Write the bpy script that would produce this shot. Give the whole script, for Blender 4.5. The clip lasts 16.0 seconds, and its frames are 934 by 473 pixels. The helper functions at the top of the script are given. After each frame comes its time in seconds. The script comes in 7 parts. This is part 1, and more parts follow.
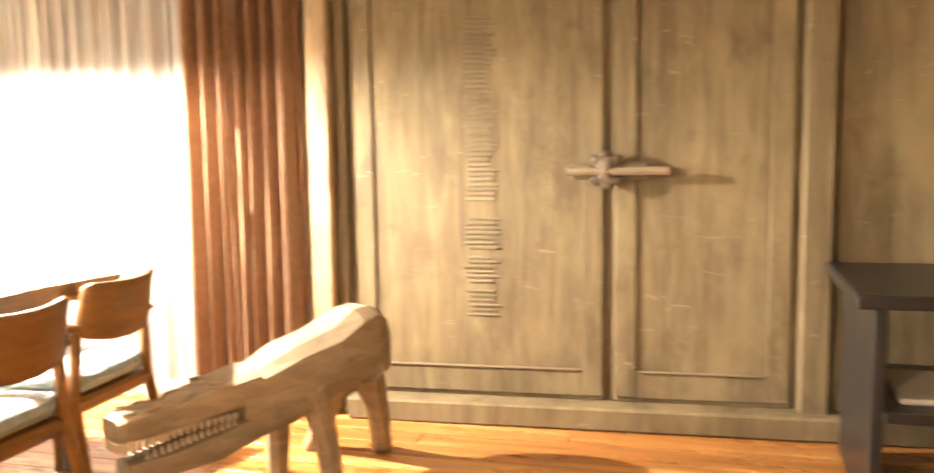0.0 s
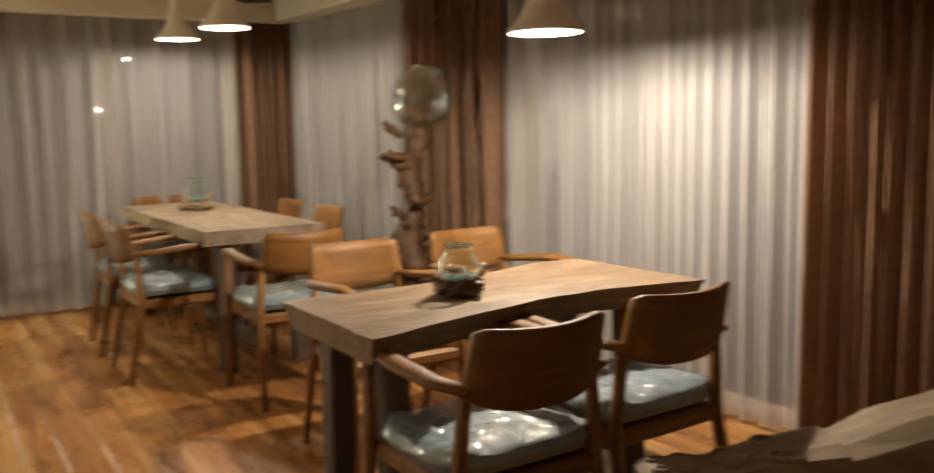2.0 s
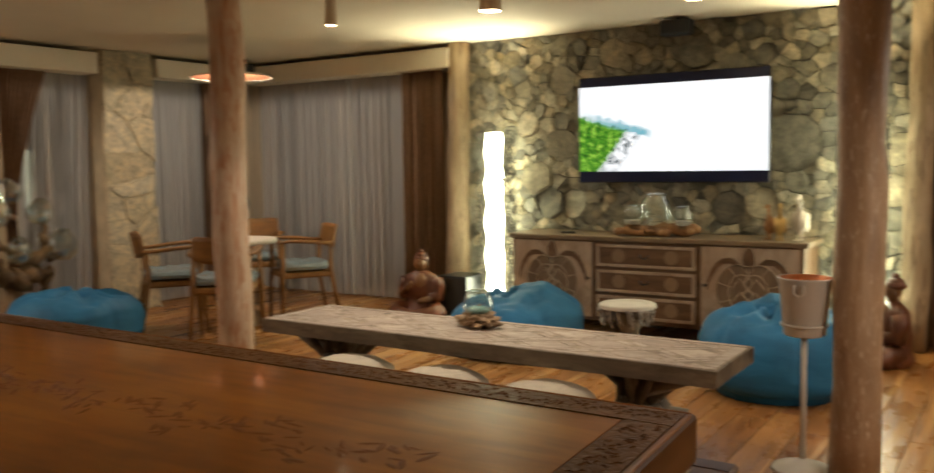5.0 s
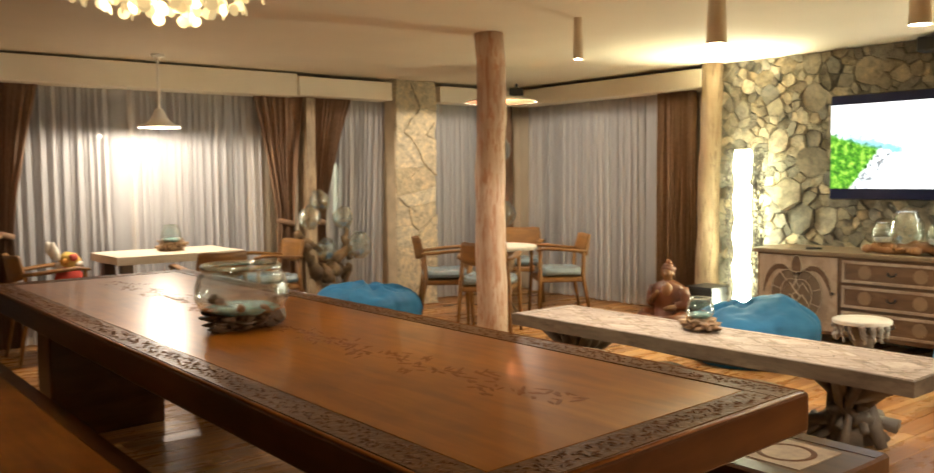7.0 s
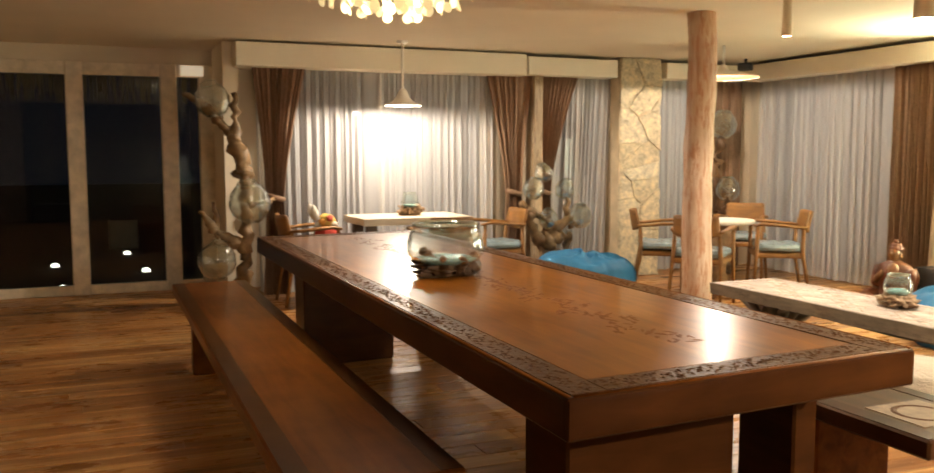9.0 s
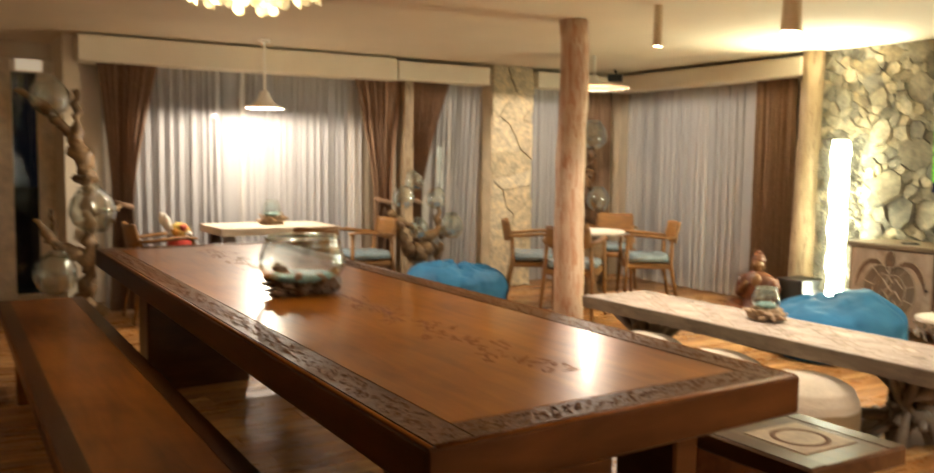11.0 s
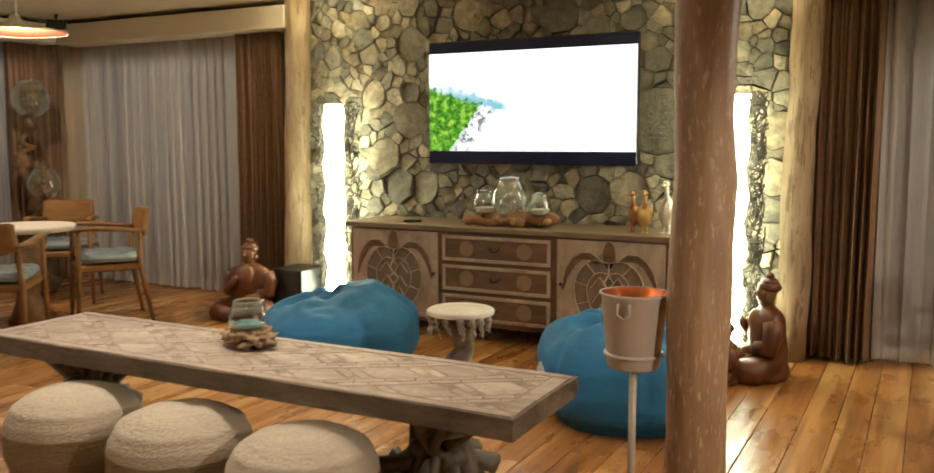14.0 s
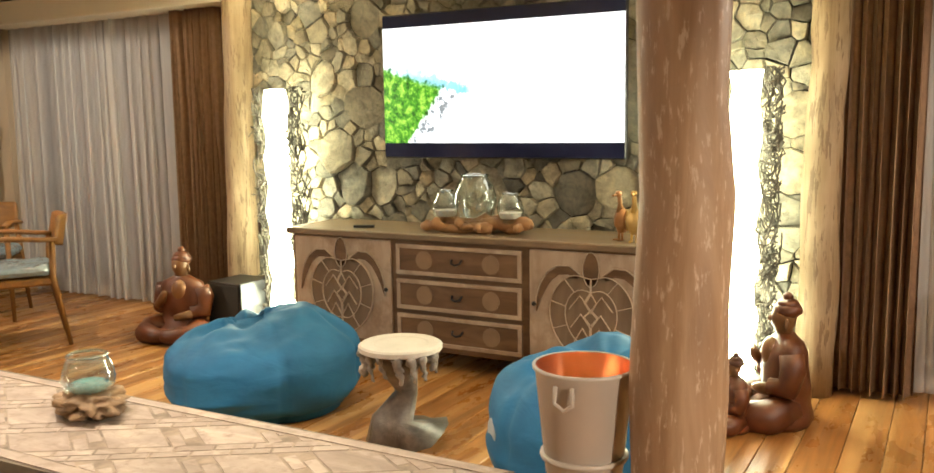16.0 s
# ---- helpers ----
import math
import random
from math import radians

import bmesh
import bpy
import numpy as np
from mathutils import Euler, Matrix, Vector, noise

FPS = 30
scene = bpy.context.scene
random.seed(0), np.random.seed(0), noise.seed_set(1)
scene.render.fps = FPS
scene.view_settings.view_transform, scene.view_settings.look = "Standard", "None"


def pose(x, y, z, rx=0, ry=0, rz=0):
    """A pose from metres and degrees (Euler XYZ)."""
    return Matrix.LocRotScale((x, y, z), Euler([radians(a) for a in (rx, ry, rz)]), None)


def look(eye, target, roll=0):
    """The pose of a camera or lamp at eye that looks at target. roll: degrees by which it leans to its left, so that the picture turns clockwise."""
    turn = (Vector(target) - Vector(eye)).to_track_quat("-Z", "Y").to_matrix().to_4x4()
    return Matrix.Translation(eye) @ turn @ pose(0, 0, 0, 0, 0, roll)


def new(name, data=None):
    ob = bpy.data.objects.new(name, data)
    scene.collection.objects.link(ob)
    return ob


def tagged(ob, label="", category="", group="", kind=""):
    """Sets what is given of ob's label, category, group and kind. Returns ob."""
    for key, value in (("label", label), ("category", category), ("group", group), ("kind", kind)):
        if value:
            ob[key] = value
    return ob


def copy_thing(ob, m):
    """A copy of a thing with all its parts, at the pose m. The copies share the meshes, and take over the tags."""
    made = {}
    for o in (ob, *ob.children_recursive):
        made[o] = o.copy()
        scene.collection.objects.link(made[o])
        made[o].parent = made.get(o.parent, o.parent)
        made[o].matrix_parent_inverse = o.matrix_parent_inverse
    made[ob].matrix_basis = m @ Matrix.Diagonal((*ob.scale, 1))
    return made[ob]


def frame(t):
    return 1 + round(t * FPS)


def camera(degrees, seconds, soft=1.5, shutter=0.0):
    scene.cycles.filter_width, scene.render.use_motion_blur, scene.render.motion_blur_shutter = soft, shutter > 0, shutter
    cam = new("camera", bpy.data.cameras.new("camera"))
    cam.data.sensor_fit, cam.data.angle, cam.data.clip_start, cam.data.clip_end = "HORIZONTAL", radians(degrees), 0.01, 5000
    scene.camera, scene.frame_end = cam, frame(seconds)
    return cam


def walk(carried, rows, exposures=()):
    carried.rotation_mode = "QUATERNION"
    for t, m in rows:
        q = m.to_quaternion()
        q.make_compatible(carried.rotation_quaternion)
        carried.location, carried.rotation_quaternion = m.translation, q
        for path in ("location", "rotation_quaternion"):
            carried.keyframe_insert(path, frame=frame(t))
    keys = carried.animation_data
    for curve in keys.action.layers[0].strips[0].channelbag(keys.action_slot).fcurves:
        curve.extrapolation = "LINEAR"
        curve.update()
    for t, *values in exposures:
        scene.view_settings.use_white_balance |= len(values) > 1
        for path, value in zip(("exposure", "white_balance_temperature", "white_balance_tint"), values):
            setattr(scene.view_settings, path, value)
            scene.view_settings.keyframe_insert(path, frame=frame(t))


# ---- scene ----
cam = camera(55.9, 16.0, shutter=0.5)
PATH = [
    (0, (-0.299, 1.085, 1.233), (-0.829, 3.002, 1.015), -0.91),
    (0.5, (-0.319, 1.275, 1.233), (-1.212, 3.054, 1.031), -1.66),
    (1, (-0.393, 1.480, 1.244), (-1.608, 3.050, 0.998), -1.28),
    (1.5, (-0.467, 1.669, 1.242), (-1.875, 3.073, 1.024), -0.61),
    (2, (-0.520, 1.846, 1.232), (-2.202, 2.902, 0.994), -1.08),
    (2.5, (-0.554, 1.949, 1.250), (-2.431, 2.586, 0.983), -1.47),
    (3, (-0.644, 2.038, 1.257), (-2.619, 2.282, 1.060), -0.92),
    (3.5, (-0.704, 2.132, 1.270), (-2.697, 2.062, 1.117), -0.82),
    (4, (-0.750, 2.262, 1.280), (-2.701, 1.867, 1.089), -0.88),
    (4.5, (-0.738, 2.362, 1.312), (-2.564, 1.575, 1.103), -1.07),
    (5, (-0.647, 2.434, 1.303), (-2.318, 1.348, 1.134), -0.92),
    (5.2, (-0.616, 2.494, 1.311), (-2.222, 1.314, 1.147), -0.92),
    (7.3, (-0.311, 3.146, 1.334), (-1.470, 1.522, 1.218), -0.57),
    (7.5, (-0.309, 3.217, 1.310), (-1.396, 1.542, 1.201), -0.47),
    (8, (-0.251, 3.365, 1.315), (-1.259, 1.645, 1.152), 0.08),
    (8.5, (-0.280, 3.480, 1.308), (-1.207, 1.719, 1.110), -0.00),
    (8.7, (-0.290, 3.549, 1.317), (-1.144, 1.752, 1.114), -0.10),
    (9.7, (-0.325, 3.665, 1.330), (-1.019, 1.800, 1.165), 0.25),
    (10.8, (-0.436, 3.417, 1.346), (-1.391, 1.663, 1.221), 0.62),
    (11, (-0.470, 3.367, 1.326), (-1.493, 1.657, 1.156), 0.72),
    (11.5, (-0.614, 3.206, 1.302), (-1.754, 1.582, 1.053), 0.51),
    (12, (-0.841, 3.057, 1.302), (-2.127, 1.547, 1.046), 0.44),
    (12.5, (-1.056, 2.871, 1.287), (-2.534, 1.548, 1.029), 0.67),
    (13, (-1.248, 2.692, 1.282), (-2.892, 1.584, 1.019), 0.77),
    (13.5, (-1.469, 2.566, 1.286), (-3.176, 1.553, 1.037), 0.36),
    (14, (-1.735, 2.455, 1.288), (-3.493, 1.527, 1.069), -0.06),
    (14.5, (-1.964, 2.352, 1.296), (-3.751, 1.477, 1.087), -0.26),
    (15, (-2.203, 2.289, 1.301), (-4.000, 1.433, 1.110), -0.49),
    (15.5, (-2.459, 2.307, 1.307), (-4.221, 1.381, 1.107), -0.79),
    (16, (-2.697, 2.308, 1.319), (-4.433, 1.348, 1.064), -0.84),
]
EXPOSURES = [(0, 2.72), (0.5, 2.25), (0.8, 1.55), (1.0, 0.95), (1.3, 0.25), (1.5, -0.15), (2.0, -0.70), (2.5, -0.25), (3.0, 0.05), (3.5, 0.0), (4.0, -0.8), (4.5, -0.45), (5.0, -0.98), (7.5, 0.3), (8.5, 0.45), (11.0, 0.25), (12.0, 0.28), (12.5, 0.1), (13.0, -0.5), (13.5, -0.9), (14.0, -0.63), (14.5, -0.2), (15.0, 0.0), (16.0, 0.0)]
walk(cam, [(t, look(eye, target, roll)) for t, eye, target, roll in PATH], EXPOSURES)

# ---- light ----
world = bpy.data.worlds.new("night")
scene.world = world
world.use_nodes = True
world.node_tree.nodes["Background"].inputs[0].default_value = (0.010, 0.012, 0.018, 1)
world.node_tree.nodes["Background"].inputs[1].default_value = 0.3

WARM = (1.0, 0.86, 0.69)


def bulb(name, at, watts, colour=WARM, radius=0.04):
    d = bpy.data.lights.new(name, "POINT")
    d.energy, d.color, d.shadow_soft_size = watts, colour, radius
    ob = new(name, d)
    ob.location = at
    return ob


def spot_bulb(name, at, watts, degrees, colour=WARM, blend=0.6, radius=0.03):
    d = bpy.data.lights.new(name, "SPOT")
    d.energy, d.color, d.shadow_soft_size, d.spot_size, d.spot_blend = watts, colour, radius, radians(degrees), blend
    ob = new(name, d)
    ob.location = at
    return ob


# ---- materials ----
def mat(name):
    m = bpy.data.materials.new(name)
    m.use_nodes = True
    nt = m.node_tree
    return m, nt, nt.nodes["Principled BSDF"]


def node(nt, kind, **props):
    n = nt.nodes.new(kind)
    for k, v in props.items():
        setattr(n, k, v)
    return n


def ramp(nt, fac, stops):
    r = node(nt, "ShaderNodeValToRGB")
    while len(r.color_ramp.elements) < len(stops):
        r.color_ramp.elements.new(0.5)
    for e, (p, c) in zip(r.color_ramp.elements, stops):
        e.position, e.color = p, (*c, 1)
    nt.links.new(fac, r.inputs[0])
    return r.outputs[0]


def coords(nt, scale=(1, 1, 1), kind="Object", shift=None):
    tc = node(nt, "ShaderNodeTexCoord")
    mp = node(nt, "ShaderNodeMapping")
    mp.inputs["Scale"].default_value = scale
    nt.links.new(tc.outputs[kind], mp.inputs[0])
    if shift:
        oi = node(nt, "ShaderNodeObjectInfo")
        mul = node(nt, "ShaderNodeVectorMath", operation="SCALE")
        comb = node(nt, "ShaderNodeCombineXYZ")
        for i in range(3):
            nt.links.new(oi.outputs["Random"], comb.inputs[i])
        nt.links.new(comb.outputs[0], mul.inputs[0])
        mul.inputs["Scale"].default_value = shift
        nt.links.new(mul.outputs[0], mp.inputs["Location"])
    return mp.outputs[0]


def noise_tex(nt, vec, scale, detail=4.0, rough=0.55, distortion=0.0):
    n = node(nt, "ShaderNodeTexNoise")
    n.inputs["Scale"].default_value, n.inputs["Detail"].default_value = scale, detail
    n.inputs["Roughness"].default_value, n.inputs["Distortion"].default_value = rough, distortion
    nt.links.new(vec, n.inputs["Vector"])
    return n.outputs[0]


def bump(nt, bsdf, height, strength, distance=0.01):
    b = node(nt, "ShaderNodeBump")
    b.inputs["Strength"].default_value, b.inputs["Distance"].default_value = strength, distance
    nt.links.new(height, b.inputs["Height"])
    nt.links.new(b.outputs[0], bsdf.inputs["Normal"])


def mixc(nt, fac, a, b, mode="MIX"):
    m = node(nt, "ShaderNodeMix", data_type="RGBA", blend_type=mode)
    for sock, v in ((m.inputs[0], fac), (m.inputs[6], a), (m.inputs[7], b)):
        if isinstance(v, (int, float)):
            sock.default_value = v
        elif isinstance(v, tuple):
            sock.default_value = (*v, 1)
        else:
            nt.links.new(v, sock)
    return m.outputs[2]


def wood(name, dark, mid, light, grain=(2, 26, 26), rough=0.45, strength=0.25, per_object=0.0, stain=None, flake=(1, 1, 1), streak=None, crisp=(0.5, 0.66, 0.7)):
    """Grain along local x (first scale small); random shift and tone per object."""
    m, nt, b = mat(name)
    v = coords(nt, grain, shift=7.0)
    g = noise_tex(nt, v, 1.0, 6, 0.6, 0.8)
    c = ramp(nt, g, [(0.28, dark), (0.5, mid), (0.72, light)])
    big = noise_tex(nt, coords(nt, (1, 1, 1), shift=11.0), 2.2, 3)
    c = mixc(nt, 0.35, c, ramp(nt, big, [(0.3, dark), (0.7, light)]))
    if stain:
        patch = noise_tex(nt, coords(nt, flake, shift=5.0), 6.0, 5, 0.7)
        c = mixc(nt, ramp(nt, patch, [(crisp[0], (0, 0, 0)), (crisp[1], (crisp[2],) * 3)]), c, stain)
    if streak:
        sap = noise_tex(nt, coords(nt, (0.35, 9, 9), shift=17.0), 1.0, 3, 0.5, 0.3)
        c = mixc(nt, ramp(nt, sap, [(0.50, (0, 0, 0)), (0.66, (0.75, 0.75, 0.75))]), c, streak)
    if per_object:
        oi = node(nt, "ShaderNodeObjectInfo")
        tone = ramp(nt, oi.outputs["Random"], [(0.0, (1 - per_object,) * 3), (1.0, (1.0, 1.0, 1.0))])
        c = mixc(nt, 1.0, c, tone, "MULTIPLY")
    nt.links.new(c, b.inputs["Base Color"])
    rr = ramp(nt, g, [(0.2, (rough * 0.8,) * 3), (0.8, (min(1, rough * 1.25),) * 3)])
    nt.links.new(rr, b.inputs["Roughness"])
    bump(nt, b, g, strength, 0.004)
    return m


def plain(name, colour, rough=0.5, metal=0.0, vary=0.12, scale=8.0, bumpy=0.0, coat=0.0, spec=0.5):
    m, nt, b = mat(name)
    n = noise_tex(nt, coords(nt, shift=3.0), scale, 5, 0.6)
    lo = tuple(c * (1 - vary) for c in colour)
    hi = tuple(min(1, c * (1 + vary)) for c in colour)
    nt.links.new(ramp(nt, n, [(0.3, lo), (0.7, hi)]), b.inputs["Base Color"])
    b.inputs["Roughness"].default_value, b.inputs["Metallic"].default_value = rough, metal
    b.inputs["Coat Weight"].default_value = coat
    b.inputs["Specular IOR Level"].default_value = spec
    if bumpy:
        bump(nt, b, noise_tex(nt, coords(nt), scale * 6, 4), bumpy, 0.004)
    return m


def glow(name, colour, strength, base=None):
    m, nt, b = mat(name)
    b.inputs["Base Color"].default_value = (*(base or colour), 1)
    b.inputs["Emission Color"].default_value = (*colour, 1)
    b.inputs["Emission Strength"].default_value = strength
    return m


def glass(name, tint=(0.95, 0.98, 0.97), rough=-0.014, rim=0.84, face=0.165, ripple=0.0):
    """Thin blown or flat glass: clear, with a glossy skin that grows towards the rim."""
    m, nt, b = mat(name)
    nt.nodes.remove(b)
    see = node(nt, "ShaderNodeBsdfTransparent")
    see.inputs[0].default_value = (*tint, 1)
    shine = node(nt, "ShaderNodeBsdfGlossy")
    shine.inputs[0].default_value, shine.inputs["Roughness"].default_value = (0.9, 0.95, 0.95, 1), 0.02 + rough
    if ripple:
        wave = noise_tex(nt, coords(nt, (1, 1, 1), shift=3.0), 11.0, 2, 0.5)
        bp = node(nt, "ShaderNodeBump")
        bp.inputs["Strength"].default_value, bp.inputs["Distance"].default_value = ripple, 0.03
        nt.links.new(wave, bp.inputs["Height"])
        nt.links.new(bp.outputs[0], shine.inputs["Normal"])
    lw = node(nt, "ShaderNodeLayerWeight")
    power = node(nt, "ShaderNodeMath", operation="POWER")
    nt.links.new(lw.outputs["Facing"], power.inputs[0])
    power.inputs[1].default_value = 2.0
    fr = node(nt, "ShaderNodeMath", operation="MULTIPLY_ADD")
    nt.links.new(power.outputs[0], fr.inputs[0])
    fr.inputs[1].default_value, fr.inputs[2].default_value = rim, face
    mx = node(nt, "ShaderNodeMixShader")
    nt.links.new(fr.outputs[0], mx.inputs[0])
    nt.links.new(see.outputs[0], mx.inputs[1])
    nt.links.new(shine.outputs[0], mx.inputs[2])
    nt.links.new(mx.outputs[0], nt.nodes["Material Output"].inputs[0])
    return m


def plank_wood():
    """Oiled teak: every board has its own tone, with dark heartwood, pale sapwood streaks, knots and scuffs."""
    m, nt, b = mat("oiled_plank")
    oi = node(nt, "ShaderNodeObjectInfo")
    tone = ramp(nt, oi.outputs["Random"], [(0.0, (0.24, 0.095, 0.026)), (0.25, (0.41, 0.185, 0.052)), (0.5, (0.31, 0.130, 0.035)), (0.75, (0.47, 0.225, 0.070)), (1.0, (0.36, 0.155, 0.042))])
    g = noise_tex(nt, coords(nt, (1.1, 17, 17), shift=7.0), 1.0, 7, 0.62, 0.9)
    c = mixc(nt, 1.0, tone, ramp(nt, g, [(0.28, (0.52, 0.45, 0.40)), (0.5, (0.98, 0.98, 0.98)), (0.74, (1.28, 1.32, 1.35))]), "MULTIPLY")
    heart = noise_tex(nt, coords(nt, (0.5, 6.5, 6.5), shift=23.0), 1.0, 4, 0.55, 0.6)
    c = mixc(nt, ramp(nt, heart, [(0.56, (0, 0, 0)), (0.70, (0.5, 0.5, 0.5))]), c, (0.15, 0.062, 0.018))
    sap = noise_tex(nt, coords(nt, (0.35, 9, 9), shift=17.0), 1.0, 3, 0.5, 0.3)
    c = mixc(nt, ramp(nt, sap, [(0.53, (0, 0, 0)), (0.65, (0.75, 0.75, 0.75))]), c, (0.60, 0.345, 0.13))
    scuff = noise_tex(nt, coords(nt, (2.0, 7, 7), shift=5.0), 3.0, 6, 0.72, 0.5)
    c = mixc(nt, ramp(nt, scuff, [(0.63, (0, 0, 0)), (0.70, (0.45, 0.45, 0.45))]), c, (0.58, 0.38, 0.19))
    nt.links.new(c, b.inputs["Base Color"])
    worn = noise_tex(nt, coords(nt, (1.2, 3, 3), shift=31.0), 2.4, 5, 0.65)
    nt.links.new(ramp(nt, worn, [(0.3, (0.20,) * 3), (0.7, (0.42,) * 3)]), b.inputs["Roughness"])
    b.inputs["Coat Weight"].default_value, b.inputs["Coat Roughness"].default_value = 0.08, 0.14
    b.inputs["Specular IOR Level"].default_value = 0.32
    lump = noise_tex(nt, coords(nt, (1.5, 9, 9), shift=3.0), 1.6, 5, 0.6)
    b1 = node(nt, "ShaderNodeBump")
    b1.inputs["Strength"].default_value, b1.inputs["Distance"].default_value = 0.45, 0.012
    nt.links.new(lump, b1.inputs["Height"])
    b2 = node(nt, "ShaderNodeBump")
    b2.inputs["Strength"].default_value, b2.inputs["Distance"].default_value = 0.35, 0.003
    nt.links.new(g, b2.inputs["Height"])
    nt.links.new(b1.outputs[0], b2.inputs["Normal"])
    nt.links.new(b2.outputs[0], b.inputs["Normal"])
    nt.links.new(b2.outputs[0], b.inputs["Coat Normal"])
    return m


M_FLOOR = plank_wood()
M_GAP = plain("floor_gap", (0.26, 0.16, 0.08), 0.8, vary=0.5, scale=3)
M_CEIL = plain("ceiling_paint", (0.70, 0.60, 0.45), 0.8, vary=0.03, scale=2)
M_WALL = plain("wall_paint", (0.66, 0.56, 0.42), 0.85, vary=0.05, scale=3, bumpy=0.1)
M_VAL = plain("valance_paint", (0.74, 0.66, 0.52), 0.6, vary=0.04, scale=3)
M_TEAK = wood("teak", (0.105, 0.042, 0.008), (0.200, 0.084, 0.014), (0.290, 0.132, 0.024), (18, 3, 18), 0.55, 0.2)
M_OLD = wood("weathered_slab", (0.13, 0.09, 0.055), (0.31, 0.23, 0.15), (0.50, 0.40, 0.28), (3, 22, 22), 0.6, 0.8, stain=(0.13, 0.085, 0.05), flake=(0.7, 3, 3))
M_OLD_Y = wood("weathered_slab_across", (0.13, 0.09, 0.055), (0.31, 0.23, 0.15), (0.50, 0.40, 0.28), (22, 3, 22), 0.6, 0.8, stain=(0.13, 0.085, 0.05), flake=(3, 0.7, 3))
M_GREYLEG = wood("greyed_leg", (0.055, 0.037, 0.024), (0.11, 0.078, 0.055), (0.18, 0.135, 0.10), (18, 18, 2), 0.7, 0.4)
def door_wood():
    """Sun-bleached old timber with dark blotches, worn grain and pale scars."""
    m, nt, b = mat("aged_door")
    g = noise_tex(nt, coords(nt, (16, 16, 1.8), shift=7.0), 1.0, 7, 0.62, 0.8)
    c = ramp(nt, g, [(0.26, (0.084, 0.061, 0.033)), (0.5, (0.148, 0.110, 0.057)), (0.74, (0.215, 0.165, 0.090))])
    blot = noise_tex(nt, coords(nt, (1, 1, 0.8), shift=5.0), 4.2, 6, 0.68, 0.5)
    c = mixc(nt, ramp(nt, blot, [(0.52, (0, 0, 0)), (0.70, (0.75,) * 3)]), c, (0.078, 0.050, 0.025))
    pale = noise_tex(nt, coords(nt, (1, 1, 0.5), shift=9.0), 2.6, 5, 0.6)
    c = mixc(nt, ramp(nt, pale, [(0.50, (0, 0, 0)), (0.68, (0.75,) * 3)]), c, (0.235, 0.183, 0.10))
    scar = noise_tex(nt, coords(nt, (7, 7, 38), shift=2.0), 1.0, 3, 0.5, 1.2)
    c = mixc(nt, ramp(nt, scar, [(0.675, (0, 0, 0)), (0.73, (0.6,) * 3)]), c, (0.26, 0.21, 0.14))
    nt.links.new(c, b.inputs["Base Color"])
    b.inputs["Roughness"].default_value = 0.75
    b1 = node(nt, "ShaderNodeBump")
    b1.inputs["Strength"].default_value, b1.inputs["Distance"].default_value = 0.8, 0.012
    nt.links.new(blot, b1.inputs["Height"])
    b2 = node(nt, "ShaderNodeBump")
    b2.inputs["Strength"].default_value, b2.inputs["Distance"].default_value = 0.6, 0.004
    nt.links.new(g, b2.inputs["Height"])
    nt.links.new(b1.outputs[0], b2.inputs["Normal"])
    nt.links.new(b2.outputs[0], b.inputs["Normal"])
    return m


M_DOOR = door_wood()
M_POST = wood("bare_trunk", (0.17, 0.086, 0.040), (0.365, 0.220, 0.120), (0.52, 0.36, 0.22), (14, 14, 1.6), 0.5, 1.0, stain=(0.60, 0.46, 0.33), flake=(13, 13, 2.8), crisp=(0.565, 0.62, 0.7))
M_FLAKYPOST = wood("flaky_pale_trunk", (0.30, 0.15, 0.075), (0.54, 0.37, 0.24), (0.70, 0.55, 0.41), (14, 14, 1.4), 0.6, 1.0, stain=(0.40, 0.17, 0.075), flake=(8, 8, 1.2), crisp=(0.52, 0.57, 0.8))
M_PALEPOST = wood("pale_trunk", (0.17, 0.105, 0.052), (0.34, 0.24, 0.135), (0.52, 0.40, 0.26), (16, 16, 1.4), 0.6, 1.0, stain=(0.16, 0.10, 0.055), flake=(6, 6, 0.8), crisp=(0.53, 0.58, 0.75))
M_BROWNCLOTH = plain("brown_drape", (0.215, 0.122, 0.067), 0.7, vary=0.15, scale=30, bumpy=0.1)


def sheer():
    m, nt, b = mat("sheer_drape")
    n = noise_tex(nt, coords(nt, (60, 60, 3)), 1.0, 3)
    c = ramp(nt, n, [(0.3, (0.71, 0.69, 0.685)), (0.7, (0.81, 0.79, 0.785))])
    nt.links.new(c, b.inputs["Base Color"])
    b.inputs["Roughness"].default_value = 0.75
    tr = node(nt, "ShaderNodeBsdfTranslucent")
    tr.inputs[0].default_value = (0.6, 0.57, 0.52, 1)
    mx = node(nt, "ShaderNodeMixShader")
    mx.inputs[0].default_value = 0.25
    nt.links.new(b.outputs[0], mx.inputs[1])
    nt.links.new(tr.outputs[0], mx.inputs[2])
    see = node(nt, "ShaderNodeBsdfTransparent")
    thin = node(nt, "ShaderNodeMixShader")
    thin.inputs[0].default_value = 0.50
    nt.links.new(mx.outputs[0], thin.inputs[1])
    nt.links.new(see.outputs[0], thin.inputs[2])
    nt.links.new(thin.outputs[0], nt.nodes["Material Output"].inputs[0])
    return m


M_SHEER = sheer()


# ---- mesh helpers ----
def thing(name, label, category, at=(0, 0, 0), rz=0, group="", kind=""):
    ob = new(name)
    ob.empty_display_size = 0.05
    ob.matrix_basis = pose(*at, 0, 0, rz)
    return tagged(ob, label, category, group, kind)


